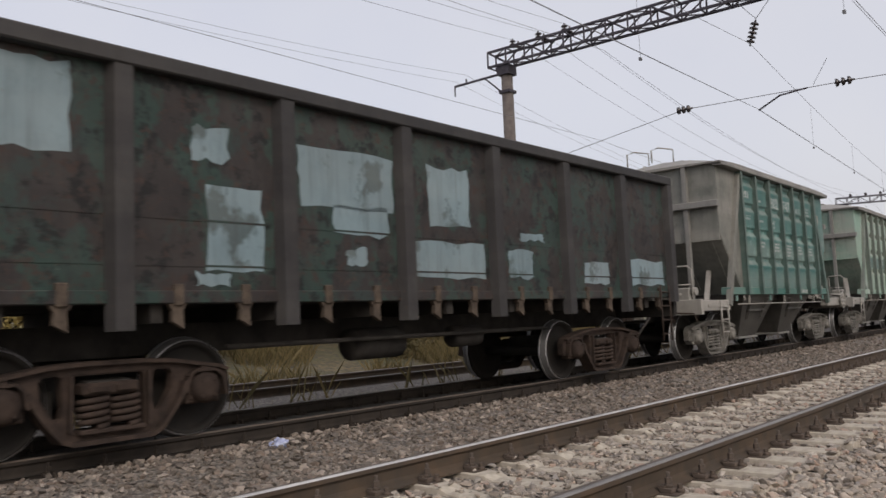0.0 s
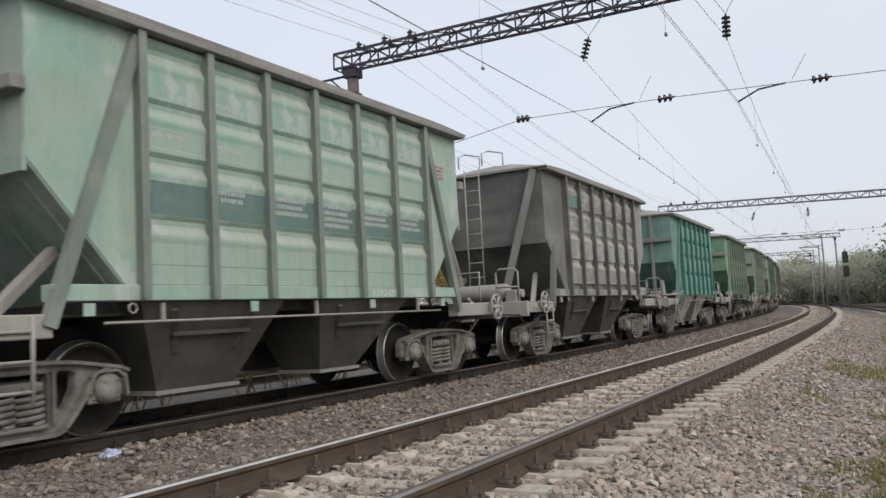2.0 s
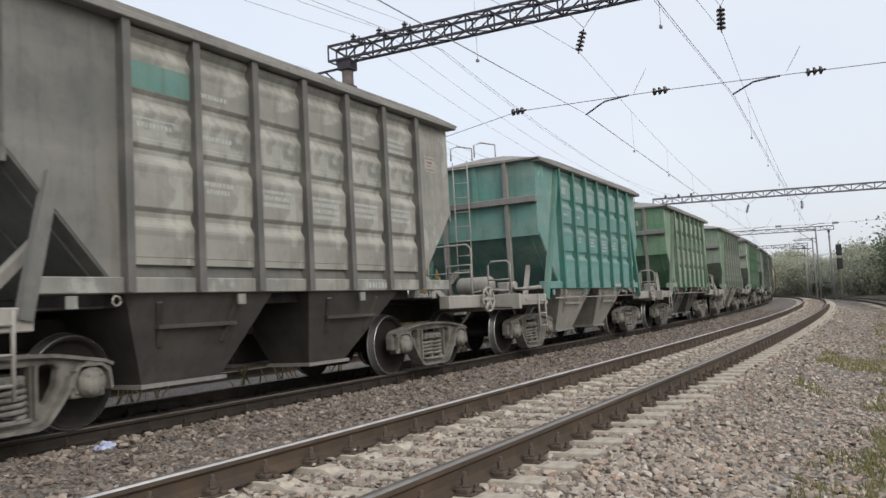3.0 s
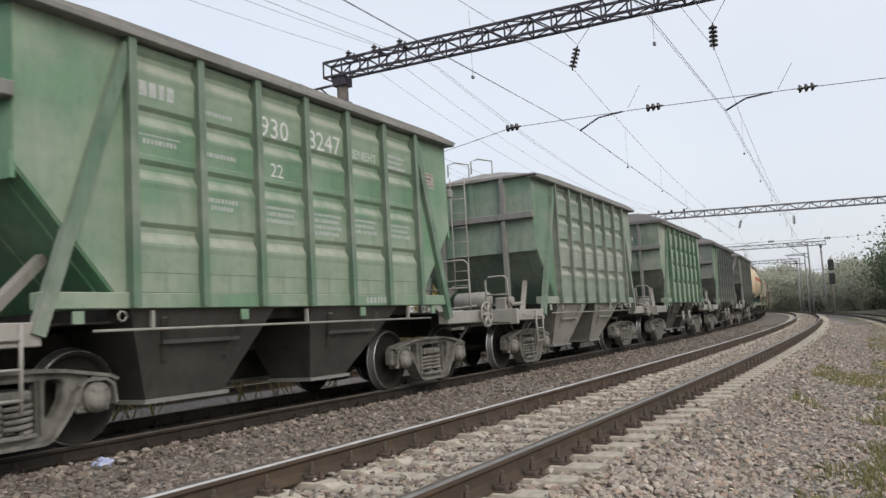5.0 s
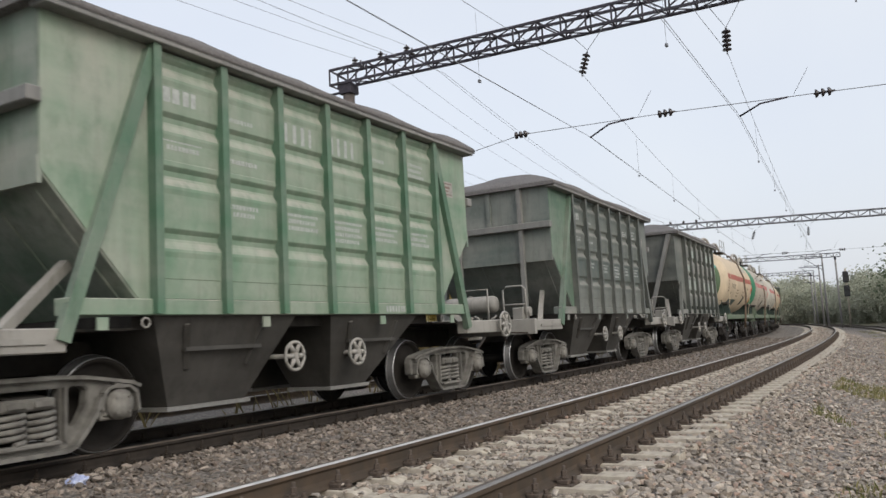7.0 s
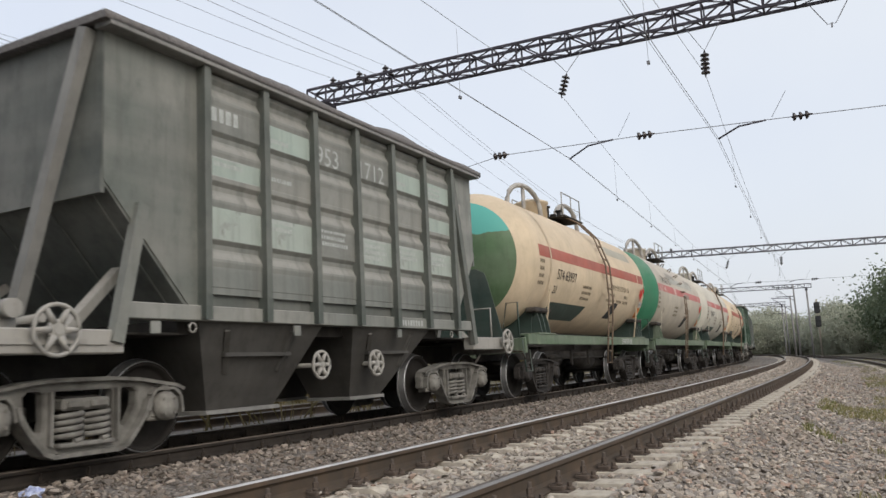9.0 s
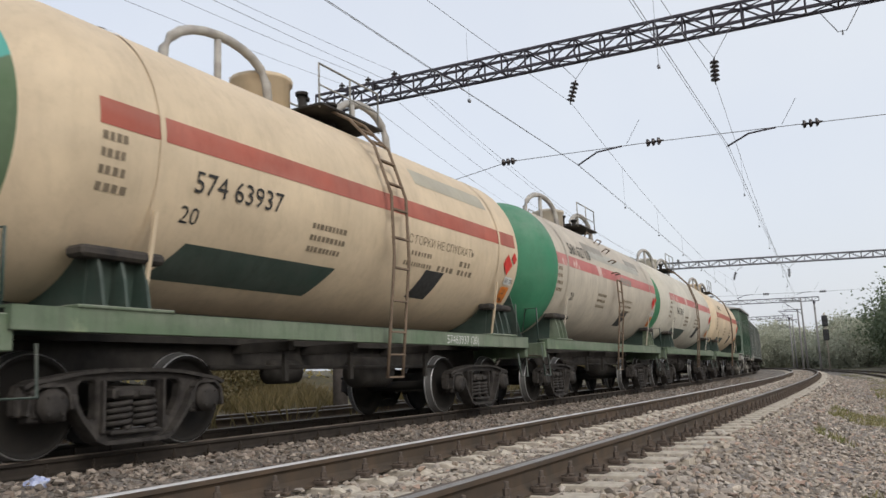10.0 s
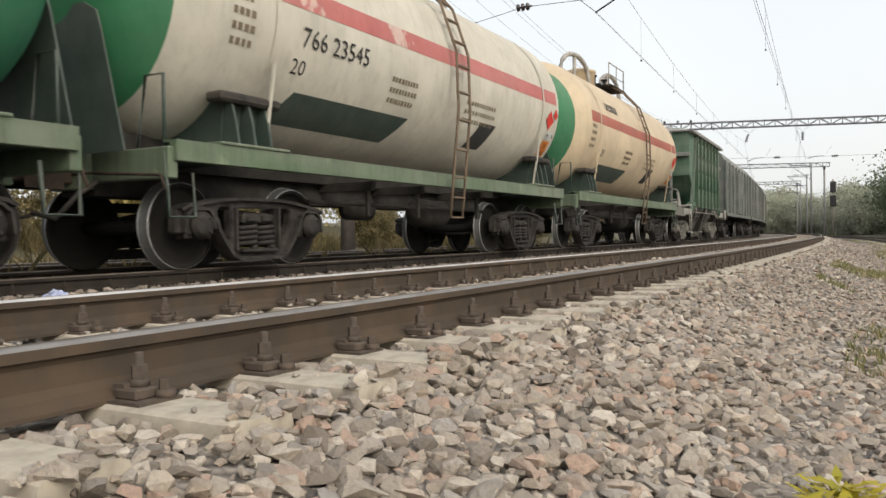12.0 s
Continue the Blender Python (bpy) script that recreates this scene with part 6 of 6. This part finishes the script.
SAND = (0.43, 0.41, 0.36)
G = M["end_dusty"]
H = {
    1: dict(words=[(2, 3.45, 0.37, "9302"), (3, 3.45, 0.37, "2747"), (2, 2.955, 0.25, "22"), (4, 3.47, 0.17, "ЦЕМЕНТ")], label="teal green grain hopper wagon, grey with dust at its end", side=hp("teal_hopper_paint", (0.05, 0.165, 0.155), dust=0.42, dirt=0.2, shift=31, worn=(0.16, 0.30, 0.27), worn_at=0.6), end=hp("grey_green_end_paint", (0.12, 0.13, 0.115), dust=0.6, shift=32), rib=hp("teal_rib_paint", (0.05, 0.12, 0.105), dust=0.3, shift=33), sheet=hp("grey_brown_side_sheet", (0.105, 0.115, 0.10), dust=0.55, shift=65), sill=hp("teal_sill_paint", (0.05, 0.17, 0.145), dust=0.3, shift=66)),
    2: dict(fields={(0, 1), (1, 1), (2, 1), (3, 1), (4, 1), (5, 1)}, repainted=hp("dark_teal_overpaint", (0.06, 0.16, 0.15), dust=0.35, shift=69), sill_words="93024016", label="pale mint green hopper wagon streaked with dust", side=hp("mint_hopper_paint", (0.26, 0.43, 0.35), dust=0.55, dirt=0.15, shift=34, worn=(0.36, 0.46, 0.44), worn_at=0.58, dust_color=SAND), end=hp("mint_end_paint", (0.19, 0.34, 0.275), dust=0.9, shift=35), rib=hp("mint_rib_paint", (0.15, 0.20, 0.175), dust=0.4, shift=36)),
    3: dict(sheet=hp("dark_grey_side_sheet", (0.11, 0.117, 0.11), dust=0.35, shift=78), fields={(0, 3)}, repainted=hp("teal_overpaint", (0.10, 0.25, 0.22), dust=0.3, shift=79), label="dull grey hopper wagon with worn panels and a ladder", side=hp("grey_hopper_paint", (0.195, 0.205, 0.19), dust=0.45, dirt=0.35, shift=37, worn=(0.30, 0.315, 0.29), worn_at=0.55, dust_color=SAND), end=hp("dark_grey_end_paint", (0.09, 0.097, 0.093), dust=0.35, shift=38), rib=hp("grey_rib_paint", (0.10, 0.10, 0.095), dust=0.3, shift=39), variant="b"),
    4: dict(label="bright teal hopper wagon", side=hp("bright_teal_paint", (0.085, 0.255, 0.24), dust=0.4, dirt=0.15, shift=41, worn=(0.2, 0.40, 0.36), worn_at=0.6), end=hp("bright_teal_end_paint", (0.09, 0.26, 0.225), dust=0.5, shift=42), rib=hp("bright_teal_rib_paint", (0.03, 0.20, 0.16), dust=0.3, shift=43)),
    5: dict(words=[(2, 3.45, 0.37, "930"), (3, 3.45, 0.37, "8247"), (2, 2.955, 0.25, "22"), (4, 3.47, 0.17, "ЦЕМЕНТ")], label="clean green hopper wagon with white lettering", side=hp("green_hopper_paint", (0.12, 0.25, 0.15), dust=0.5, dirt=0.12, shift=44, dust_color=SAND), end=hp("green_end_paint", (0.10, 0.26, 0.14), dust=0.35, shift=45), rib=hp("green_rib_paint", (0.085, 0.18, 0.11), dust=0.5, shift=46)),
    6: dict(sheet=hp("green_grey_side_sheet", (0.10, 0.21, 0.13), dust=0.45, shift=80), label="grey-green hopper wagon coated with pale dust", side=hp("grey_green_hopper_paint", (0.155, 0.235, 0.18), dust=0.6, dirt=0.15, shift=47, dust_color=SAND), end=hp("grey_green_hopper_end", (0.13, 0.235, 0.165), dust=0.6, shift=48), rib=hp("grey_green_rib_paint", (0.15, 0.20, 0.16), dust=0.5, shift=49)),
    7: dict(label="green hopper wagon with a rounded dusty grey top", side=hp("mid_green_hopper_paint", (0.15, 0.27, 0.175), dust=0.75, dirt=0.15, shift=51, dust_color=SAND), end=hp("mid_green_end_paint", (0.12, 0.20, 0.14), dust=0.85, shift=52), rib=hp("mid_green_rib_paint", (0.07, 0.17, 0.10), dust=0.4, shift=53)),
    8: dict(sheet=hp("green_side_sheet", (0.075, 0.16, 0.10), dust=0.4, shift=77), words=[(4, 3.47, 0.17, "ЦЕМЕНТ")], label="dark grey-green hopper wagon with white lettering", side=hp("dark_hopper_paint", (0.075, 0.105, 0.095), dust=0.5, dirt=0.3, shift=54), end=hp("dark_hopper_end", (0.12, 0.15, 0.135), dust=0.5, shift=55), rib=hp("dark_rib_paint", (0.10, 0.115, 0.105), dust=0.35, shift=56)),
    9: dict(label="grey-green hopper wagon with pale patched panels", words=[(2, 3.45, 0.36, "953"), (3, 3.45, 0.36, "1712")], spare="faded_white", fields=PATCHED, repainted=hp("pale_mint_overpaint", (0.38, 0.46, 0.41), dust=0.35, dirt=0.25, shift=67, worn=(0.16, 0.19, 0.17), worn_at=0.62), side=hp("patched_hopper_paint", (0.165, 0.18, 0.165), dust=0.5, dirt=0.3, shift=57, worn=(0.27, 0.34, 0.30), worn_at=0.66), end=hp("olive_grey_end_paint", (0.085, 0.095, 0.086), dust=0.3, shift=58), sheet=hp("olive_grey_side_sheet", (0.115, 0.13, 0.115), dust=0.35, shift=68), rib=hp("olive_grey_rib_paint", (0.085, 0.10, 0.088), dust=0.3, shift=59), variant="b"),
    14: dict(label="dark green hopper wagon behind the tank wagons", side=hp("deep_green_hopper_paint", (0.045, 0.13, 0.075), dust=0.35, dirt=0.25, shift=61), end=hp("deep_green_end", (0.05, 0.13, 0.08), dust=0.3, shift=62), rib=hp("deep_green_rib", (0.05, 0.11, 0.07), dust=0.3, shift=63)),
}

# the train: wagon and its centre, counted from the first hopper's predecessor
TRAIN = [(gondola("dark rusty open gondola wagon with pale repainted patches"), 0 * 12.02 + 3.9 - 0.97)]
for n in range(1, 10):
    d = dict(H[n])
    TRAIN.append((hopper(n, roof=M["grey_dusty"], heap=n in (7, 8, 9), text_seed=n * 100, **d), n * 12.02 + 3.9 + (0.05 if n == 9 else 0)))
TANKS = {
    10: dict(label="cream tank wagon with a red band and an olive green end", shell=M["cream"], cap=M["cap_olive"], frame_paint=M["cap_dark"], band=M["cream"], stripe=M["stripe_red"], cap_part=0.83, figures="574 63937"),
    11: dict(label="pale dusty tank wagon with bright green end, washed-out red band", figures="58162710", shell=M["cream_pale"], cap=M["cap_bright"], frame_paint=M["cap_dark"], band=M["cream_pale"], stripe=M["stripe_pink"], cap_part=1.06),
    12: dict(label="off-white tank wagon with a green end and a red band", shell=M["white_tank"], cap=M["cap_green"], frame_paint=M["cap_dark"], band=M["white_tank"], stripe=M["stripe_pink"], cap_part=0.88, figures="766 23545"),
    13: dict(label="cream tank wagon with a green end and a red band", shell=M["cream"], cap=M["cap_green"], frame_paint=M["cap_dark"], band=M["cream"], stripe=M["stripe_red"], cap_part=0.86),
}
for n, d in TANKS.items():
    TRAIN.append((tank(n, **d), n * 12.02 + 3.9 - 0.08))
TRAIN.append((hopper(14, roof=M["grey_dusty"], text_seed=1400, spins=False, **H[14]), 14 * 12.02 + 3.9))
GREYS = [hp("grey_boxcar_paint", (0.17, 0.175, 0.17), dust=0.4, shift=71), hp("brown_grey_boxcar_paint", (0.21, 0.195, 0.18), dust=0.5, shift=72), hp("dark_boxcar_paint", (0.10, 0.12, 0.11), dust=0.3, shift=73)]
for k in range(10):
    TRAIN.append((boxcar(k, "long grey covered wagon with horizontal ribs", GREYS[(2, 0, 1, 0)[k % 4]], GREYS[2]), 14 * 12.02 + 3.9 + 6.01 + 7.37 + k * 14.73))

# details that single wagons carry
T1 = TRAIN[10][0]
part("marking", wrap(text_mesh("С ГОРКИ НЕ СПУСКАТЬ", 0.19, M["faint_ink"]), 0.75, 2.62), None, T1, "dark stencilled warning words")
part("marking", wrap(mesh_of("marking", flat_bars([(0.15, 0, 0.07, 7, 0.05, 0.04, 5), (1.75, -0.02, 0.09, 3, 0.09, 0.06, 6), (0, -0.17, 0.07, 11, 0.05, 0.035, 7), (1.05, -0.17, 0.09, 4, 0.09, 0.06, 8), (1.75, -0.17, 0.09, 4, 0.09, 0.06, 9)]), M["faint_ink"]), 0.75, 2.45), None, T1)
part("paint_field", patch_bm(1.2, 3.8, 3.62, 3.9, 0.0), paint("grey_overpaint", (0.40, 0.37, 0.28), 0.2, 0.1), T1, "grey overpainted field")
T2 = TRAIN[11][0]
overpaint = paint("grey_brown_overpaint", (0.24, 0.215, 0.175), 0.25, 0.2, shift=81)
for y0, y1, z0, z1 in ((1.75, 3.2, 3.56, 3.84), (0.45, 1.65, 2.97, 3.16), (-2.4, -0.6, 3.6, 3.82)):
    part("paint_field", patch_bm(y0, y1, z0, z1, 0.06), overpaint, T2, "grey-brown overpainted field")
sill_text = text_mesh("57463937 (20)", 0.2, M["white_paint"])
for v in sill_text.vertices:
    v.co = (1.473, 2.0 + v.co.x, 1.13 + v.co.y)
part("marking", sill_text, None, T1, "pale painted number on the frame")
T2 = TRAIN[11][0]
part("paint_field", patch_bm(-2.1, 3.0, 3.42, 3.66, 0.0), paint("light_grey_overpaint", (0.40, 0.39, 0.34), 0.2, 0.1), T2, "grey overpainted field")


# ---- plants ----
def crown_mesh(name, mat, size, leaves, clumps, leaf, seed):
    """Leaves in uneven clumps inside an ellipsoid; size is the half extent."""
    rng = np.random.default_rng(seed)
    c = rng.normal(size=(clumps, 3))
    c /= np.linalg.norm(c, axis=1)[:, None]
    c *= (rng.random((clumps, 1)) ** 0.45) * np.array(size) * 0.85
    spread = rng.uniform(0.14, 0.30, clumps) * min(size) * 1.1
    pick = rng.integers(0, clumps, leaves)
    p = c[pick] + rng.normal(size=(leaves, 3)) * spread[pick][:, None] * np.array([1, 1, 0.75])
    a, b = rng.normal(size=(leaves, 3)), rng.normal(size=(leaves, 3))
    a /= np.linalg.norm(a, axis=1)[:, None]
    b -= a * (a * b).sum(1)[:, None]
    b /= np.linalg.norm(b, axis=1)[:, None]
    w = leaf * rng.uniform(0.6, 1.3, (leaves, 1))
    V = np.stack([p - a * w, p - b * w * 0.55, p + a * w, p + b * w * 0.55], 1).reshape(-1, 3)
    F = np.arange(leaves * 4).reshape(-1, 4)
    me = bpy.data.meshes.new(name)
    me.from_pydata(V.tolist(), [], F.tolist())
    me.materials.append(mat)
    return me


def trunk_bm(h, r, size, seed):
    rng = random.Random(seed)
    bm = bmesh.new()
    tube(bm, [(0, 0, -0.3), (0.05, 0, h * 0.4), (0.1, 0.05, h), (0.15, 0.1, h + size[2] * 0.8)], [r, r * 0.8, r * 0.55, r * 0.12], 8)
    for k in range(8):
        an, z = rng.uniform(0, 6.28), h * rng.uniform(0.55, 1.15)
        d = Vector((math.cos(an), math.sin(an), rng.uniform(0.5, 1.1)))
        p = Vector((0.08, 0.03, z))
        tube(bm, [p, p + d * size[0] * 0.35, p + d * size[0] * 0.7 + Vector((0, 0, 0.2))], [r * 0.4, r * 0.25, r * 0.06], 5)
    return bm


def tree_kind(label, mat, size, h, leaves, clumps, leaf, seed, name="tree"):
    root = thing(name, label, name, "trees and bushes beside the line")
    part("trunk", trunk_bm(h, 0.05 * size[2], size, seed), M["bark"], root)
    part("crown", crown_mesh("crown", mat, size, leaves, clumps, leaf, seed), None, root, m=pose(0, 0, h + size[2] * 0.75))
    return root


YELLOW = tree_kind("bushy tree with yellow autumn leaves beyond the tracks", M["leaf_yellow"], (2.6, 2.6, 3.0), 1.2, 15000, 60, 0.11, 1)
OLIVE = tree_kind("olive brown tree with a rounded crown beyond the tracks", M["leaf_olive"], (2.2, 2.2, 2.4), 4.2, 8000, 40, 0.10, 2)
GREEN = tree_kind("dark green leafy tree at the bend", M["leaf_green"], (5.0, 5.0, 4.6), 1.0, 26000, 90, 0.17, 3)
FAR = tree_kind("distant tree, haze painted into its pale grey-green leaves", M["leaf_far"], (5.5, 5.5, 4.4), 0.8, 17000, 80, 0.21, 4)


def plant_at(kind, spots):
    for k, (s, off, scale, turn) in enumerate(spots):
        m = on_line(s, off, float(bed_height(off))) @ pose(0, 0, 0, 0, 0, turn)
        if k == 0:
            kind.matrix_basis = m
            kind.scale = (scale,) * 3
        else:
            kind.scale, keep = (scale,) * 3, tuple(kind.scale)
            copy_thing(kind, m)
            kind.scale = keep


SHRUB = tree_kind("low brownish shrub with thin dry leaves beyond the far track", M["leaf_shrub"], (1.5, 1.5, 1.1), 0.35, 5000, 30, 0.07, 6, "shrub")
plant_at(SHRUB, [(-6 + 3.1 * k, -15.2 - 1.6 * ((k * 7) % 3), 0.8 + 0.12 * ((k * 5) % 5), 77 * k) for k in range(26)])
plant_at(YELLOW, [(22, -19.5, 0.95, 0), (27, -21, 1.0, 70), (32, -22, 0.95, 150), (17, -20, 0.75, 200), (37, -23, 1.05, 260), (43, -24, 0.9, 40), (12, -21, 0.7, 120), (50, -22, 0.9, 90), (8, -20, 0.65, 10), (62, -21, 0.9, 300)])
plant_at(OLIVE, [(30, -24.5, 1.05, 30), (20, -27, 0.95, 200), (40, -29, 1.2, 90), (14, -26, 0.85, 10)])
plant_at(GREEN, [(112, 15.0, 1.2, 0), (100, 15.5, 1.22, 80), (124, 18.5, 1.15, 160), (90, 16.5, 1.15, 220), (138, 19.5, 0.95, 300), (108, 22, 1.35, 40), (80, 18, 1.1, 130), (150, 18, 1.0, 20), (165, 15, 0.9, 10)])
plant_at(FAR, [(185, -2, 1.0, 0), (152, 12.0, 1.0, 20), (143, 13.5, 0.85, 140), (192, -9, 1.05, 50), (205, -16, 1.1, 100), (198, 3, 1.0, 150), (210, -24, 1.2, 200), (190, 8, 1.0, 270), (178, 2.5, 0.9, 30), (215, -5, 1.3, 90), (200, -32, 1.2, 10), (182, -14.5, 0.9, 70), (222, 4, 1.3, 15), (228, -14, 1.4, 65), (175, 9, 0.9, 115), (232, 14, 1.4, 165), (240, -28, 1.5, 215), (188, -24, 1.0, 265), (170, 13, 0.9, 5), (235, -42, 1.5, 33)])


def blades(name, label, mat, bands, seed, lo, hi, wide):
    rng = np.random.default_rng(seed)
    V = []
    for s0, s1, o0, o1, count, patch in bands:
        s, o = rng.uniform(s0, s1, count * 3), rng.uniform(o0, o1, count * 3)
        keep = np.array([noise.noise(Vector((a * patch, b * patch, seed))) > 0.05 for a, b in zip(s, o)])
        s, o = s[keep][:count], o[keep][:count]
        x, y = line_many(s, o)
        z = bed_height(o)
        k = len(s)
        h, an, w = rng.uniform(lo, hi, k), rng.uniform(0, 6.28, k), rng.uniform(0.5, 1, k) * wide
        d = np.stack([np.cos(an), np.sin(an)], 1)
        lean = rng.normal(size=(k, 2)) * 0.35
        base = np.stack([x, y], 1)
        V.append(np.stack([np.c_[base - d * w[:, None], z - 0.02], np.c_[base + d * w[:, None], z - 0.02], np.c_[base + d * w[:, None] * 0.6 + lean * h[:, None] * 0.5, z + h * 0.6], np.c_[base + lean * h[:, None], z + h]], 1).reshape(-1, 3))
    V = np.concatenate(V)
    me = bpy.data.meshes.new(name)
    me.from_pydata(V.tolist(), [], np.arange(len(V)).reshape(-1, 4).tolist())
    me.materials.append(mat)
    return thing(name, label, "grass", data=me, kind="stuff")


blades("grass", "short sparse green and straw-coloured grass on the verge", M["grass"], [(8.5, 12.5, 2.45, 3.4, 1100, 0.8), (14, 22, 1.9, 3.3, 2600, 0.6), (6, 16, 2.9, 5.0, 5000, 0.9), (16, 40, 2.8, 6.5, 9000, 0.5), (40, 90, 3.0, 9.0, 7000, 0.3)], 11, 0.03, 0.11, 0.010)
blades("grass", "tall dry straw-coloured grass beyond the far track", M["straw"], [(5, 45, -20, -12.6, 14000, 0.3), (5, 40, -7.9, -7.2, 260, 0.8)], 12, 0.2, 0.7, 0.02)


def weed(m, scale, seed):
    root = thing("weed", "low weed with yellow leaves on the gravel", "weed", "yellow weeds on the verge", m)
    rng = np.random.default_rng(seed)
    V = []
    for k in range(70):
        an, r, z = rng.uniform(0, 6.28), rng.random() ** 0.7 * scale, rng.uniform(0.3, 1.0) * scale * 0.9
        c = np.array([r * math.cos(an), r * math.sin(an), z])
        t = np.array([math.cos(an), math.sin(an), rng.uniform(-0.5, 0.6)])
        t /= np.linalg.norm(t)
        sd = np.cross(t, [0, 0, 1])
        L = scale * rng.uniform(0.2, 0.36)
        V += [c - t * L, c + sd * L * 0.45, c + t * L, c - sd * L * 0.45]
    me = bpy.data.meshes.new("leaves")
    me.from_pydata([tuple(v) for v in V], [], np.arange(len(V)).reshape(-1, 4).tolist())
    me.materials.append(M["weed"])
    part("leaves", me, None, root)
    bm = bmesh.new()
    for k in range(9):
        an = k * 0.7
        tube(bm, [(0, 0, -0.05), (0.3 * scale * math.cos(an), 0.3 * scale * math.sin(an), 0.4 * scale), (0.7 * scale * math.cos(an), 0.7 * scale * math.sin(an), 0.7 * scale)], 0.004, 4)
    part("stems", bm, M["leaf_olive"], root)


for k, (s, off, sc) in enumerate(((6.35, 2.58, 0.13), (22, 3.3, 0.32), (23.2, 3.8, 0.28), (29, 4.6, 0.35), (13.5, 3.6, 0.2), (36, 4.4, 0.3), (17, 4.4, 0.25))):
    weed(on_line(s, off, float(bed_height(off)) + 0.02), sc, 90 + k)

# ---- litter, signal and masts ----
bm = bmesh.new()
bmesh.ops.create_icosphere(bm, subdivisions=3, radius=0.085)
for v in bm.verts:
    v.co *= 1 + 0.55 * noise.noise(v.co * 22) + 0.25 * noise.noise(v.co * 50)
    v.co.z *= 0.75
thing("crumpled_wrapper", "crumpled blue and white plastic wrapper beside the rail", "litter", data=mesh_of("crumpled_wrapper", bm, M["litter"]), m=pose(-3.65, 8.11, -0.21))

sig = thing("railway_signal", "black two-headed signal on a pale post", "railway signal", m=pose(-5.9, 115.0, -0.6))
bm = bmesh.new()
tube(bm, [(0, 0, 0), (0, 0, 7.3)], 0.11, 8)
part("post", bm, M["concrete"], sig)
for z in (6.35, 4.6):
    bm = bmesh.new()
    box(bm, -0.34, 0.34, -0.2, -0.1, z - 0.75, z + 0.65, bevel=0.1)
    for dz in (-0.45, 0.3):
        lathe(bm, [(-0.5, 0.2), (-0.1, 0.22)], (0, 0, z + dz), "y", 12)
    part("signal_head", bm, M["signal_black"], sig)
for s, off, h in ((119.5, 2.55, 9.2), (130, 2.9, 8.4), (158, 5.0, 8.6)):
    bm = bmesh.new()
    x, y, _ = line_at(s, off)
    tube(bm, [(0, 0, -0.8), (0, 0, h)], [0.15, 0.09], 8)
    mast = thing("catenary_mast", "slender grey catenary mast with a bracket", "mast", "catenary masts in the distance", pose(x, y, 0))
    part("pole", bm, M["pale_pole"], mast)
    bm = bmesh.new()
    beam(bm, (0, 0, h - 0.4), (-2.6, 0, h - 0.2), 0.09, 0.09)
    beam(bm, (0, 0, h - 1.6), (-2.2, 0, h - 1.5), 0.08, 0.08)
    beam(bm, (0, 0, h - 2.2), (-2.4, 0, h - 0.3), 0.06, 0.06)
    part("bracket", bm, M["truss"], mast)


# ---- what moves: the whole train, slowing a little, and its wheels ----
def run(t):
    """How far the train has come, as the place of its first mark."""
    return 7.97 - 12.42 * t + 0.055 * t * t


def motions():
    times = [k * 0.5 for k in range(25)]
    for wagon, place in TRAIN:
        walk(wagon, [(t, on_line(run(t) + place, TRAIN_OFF, TRAIN_Z)) for t in times])
    for wheels, dy in SPIN:
        rows = []
        for k in range(361):
            t = k / FPS
            rows.append((t, pose(0, dy, 0.475, math.degrees((run(0) - run(t)) / 0.475), 0, 0)))
        walk(wheels, rows)


motions()
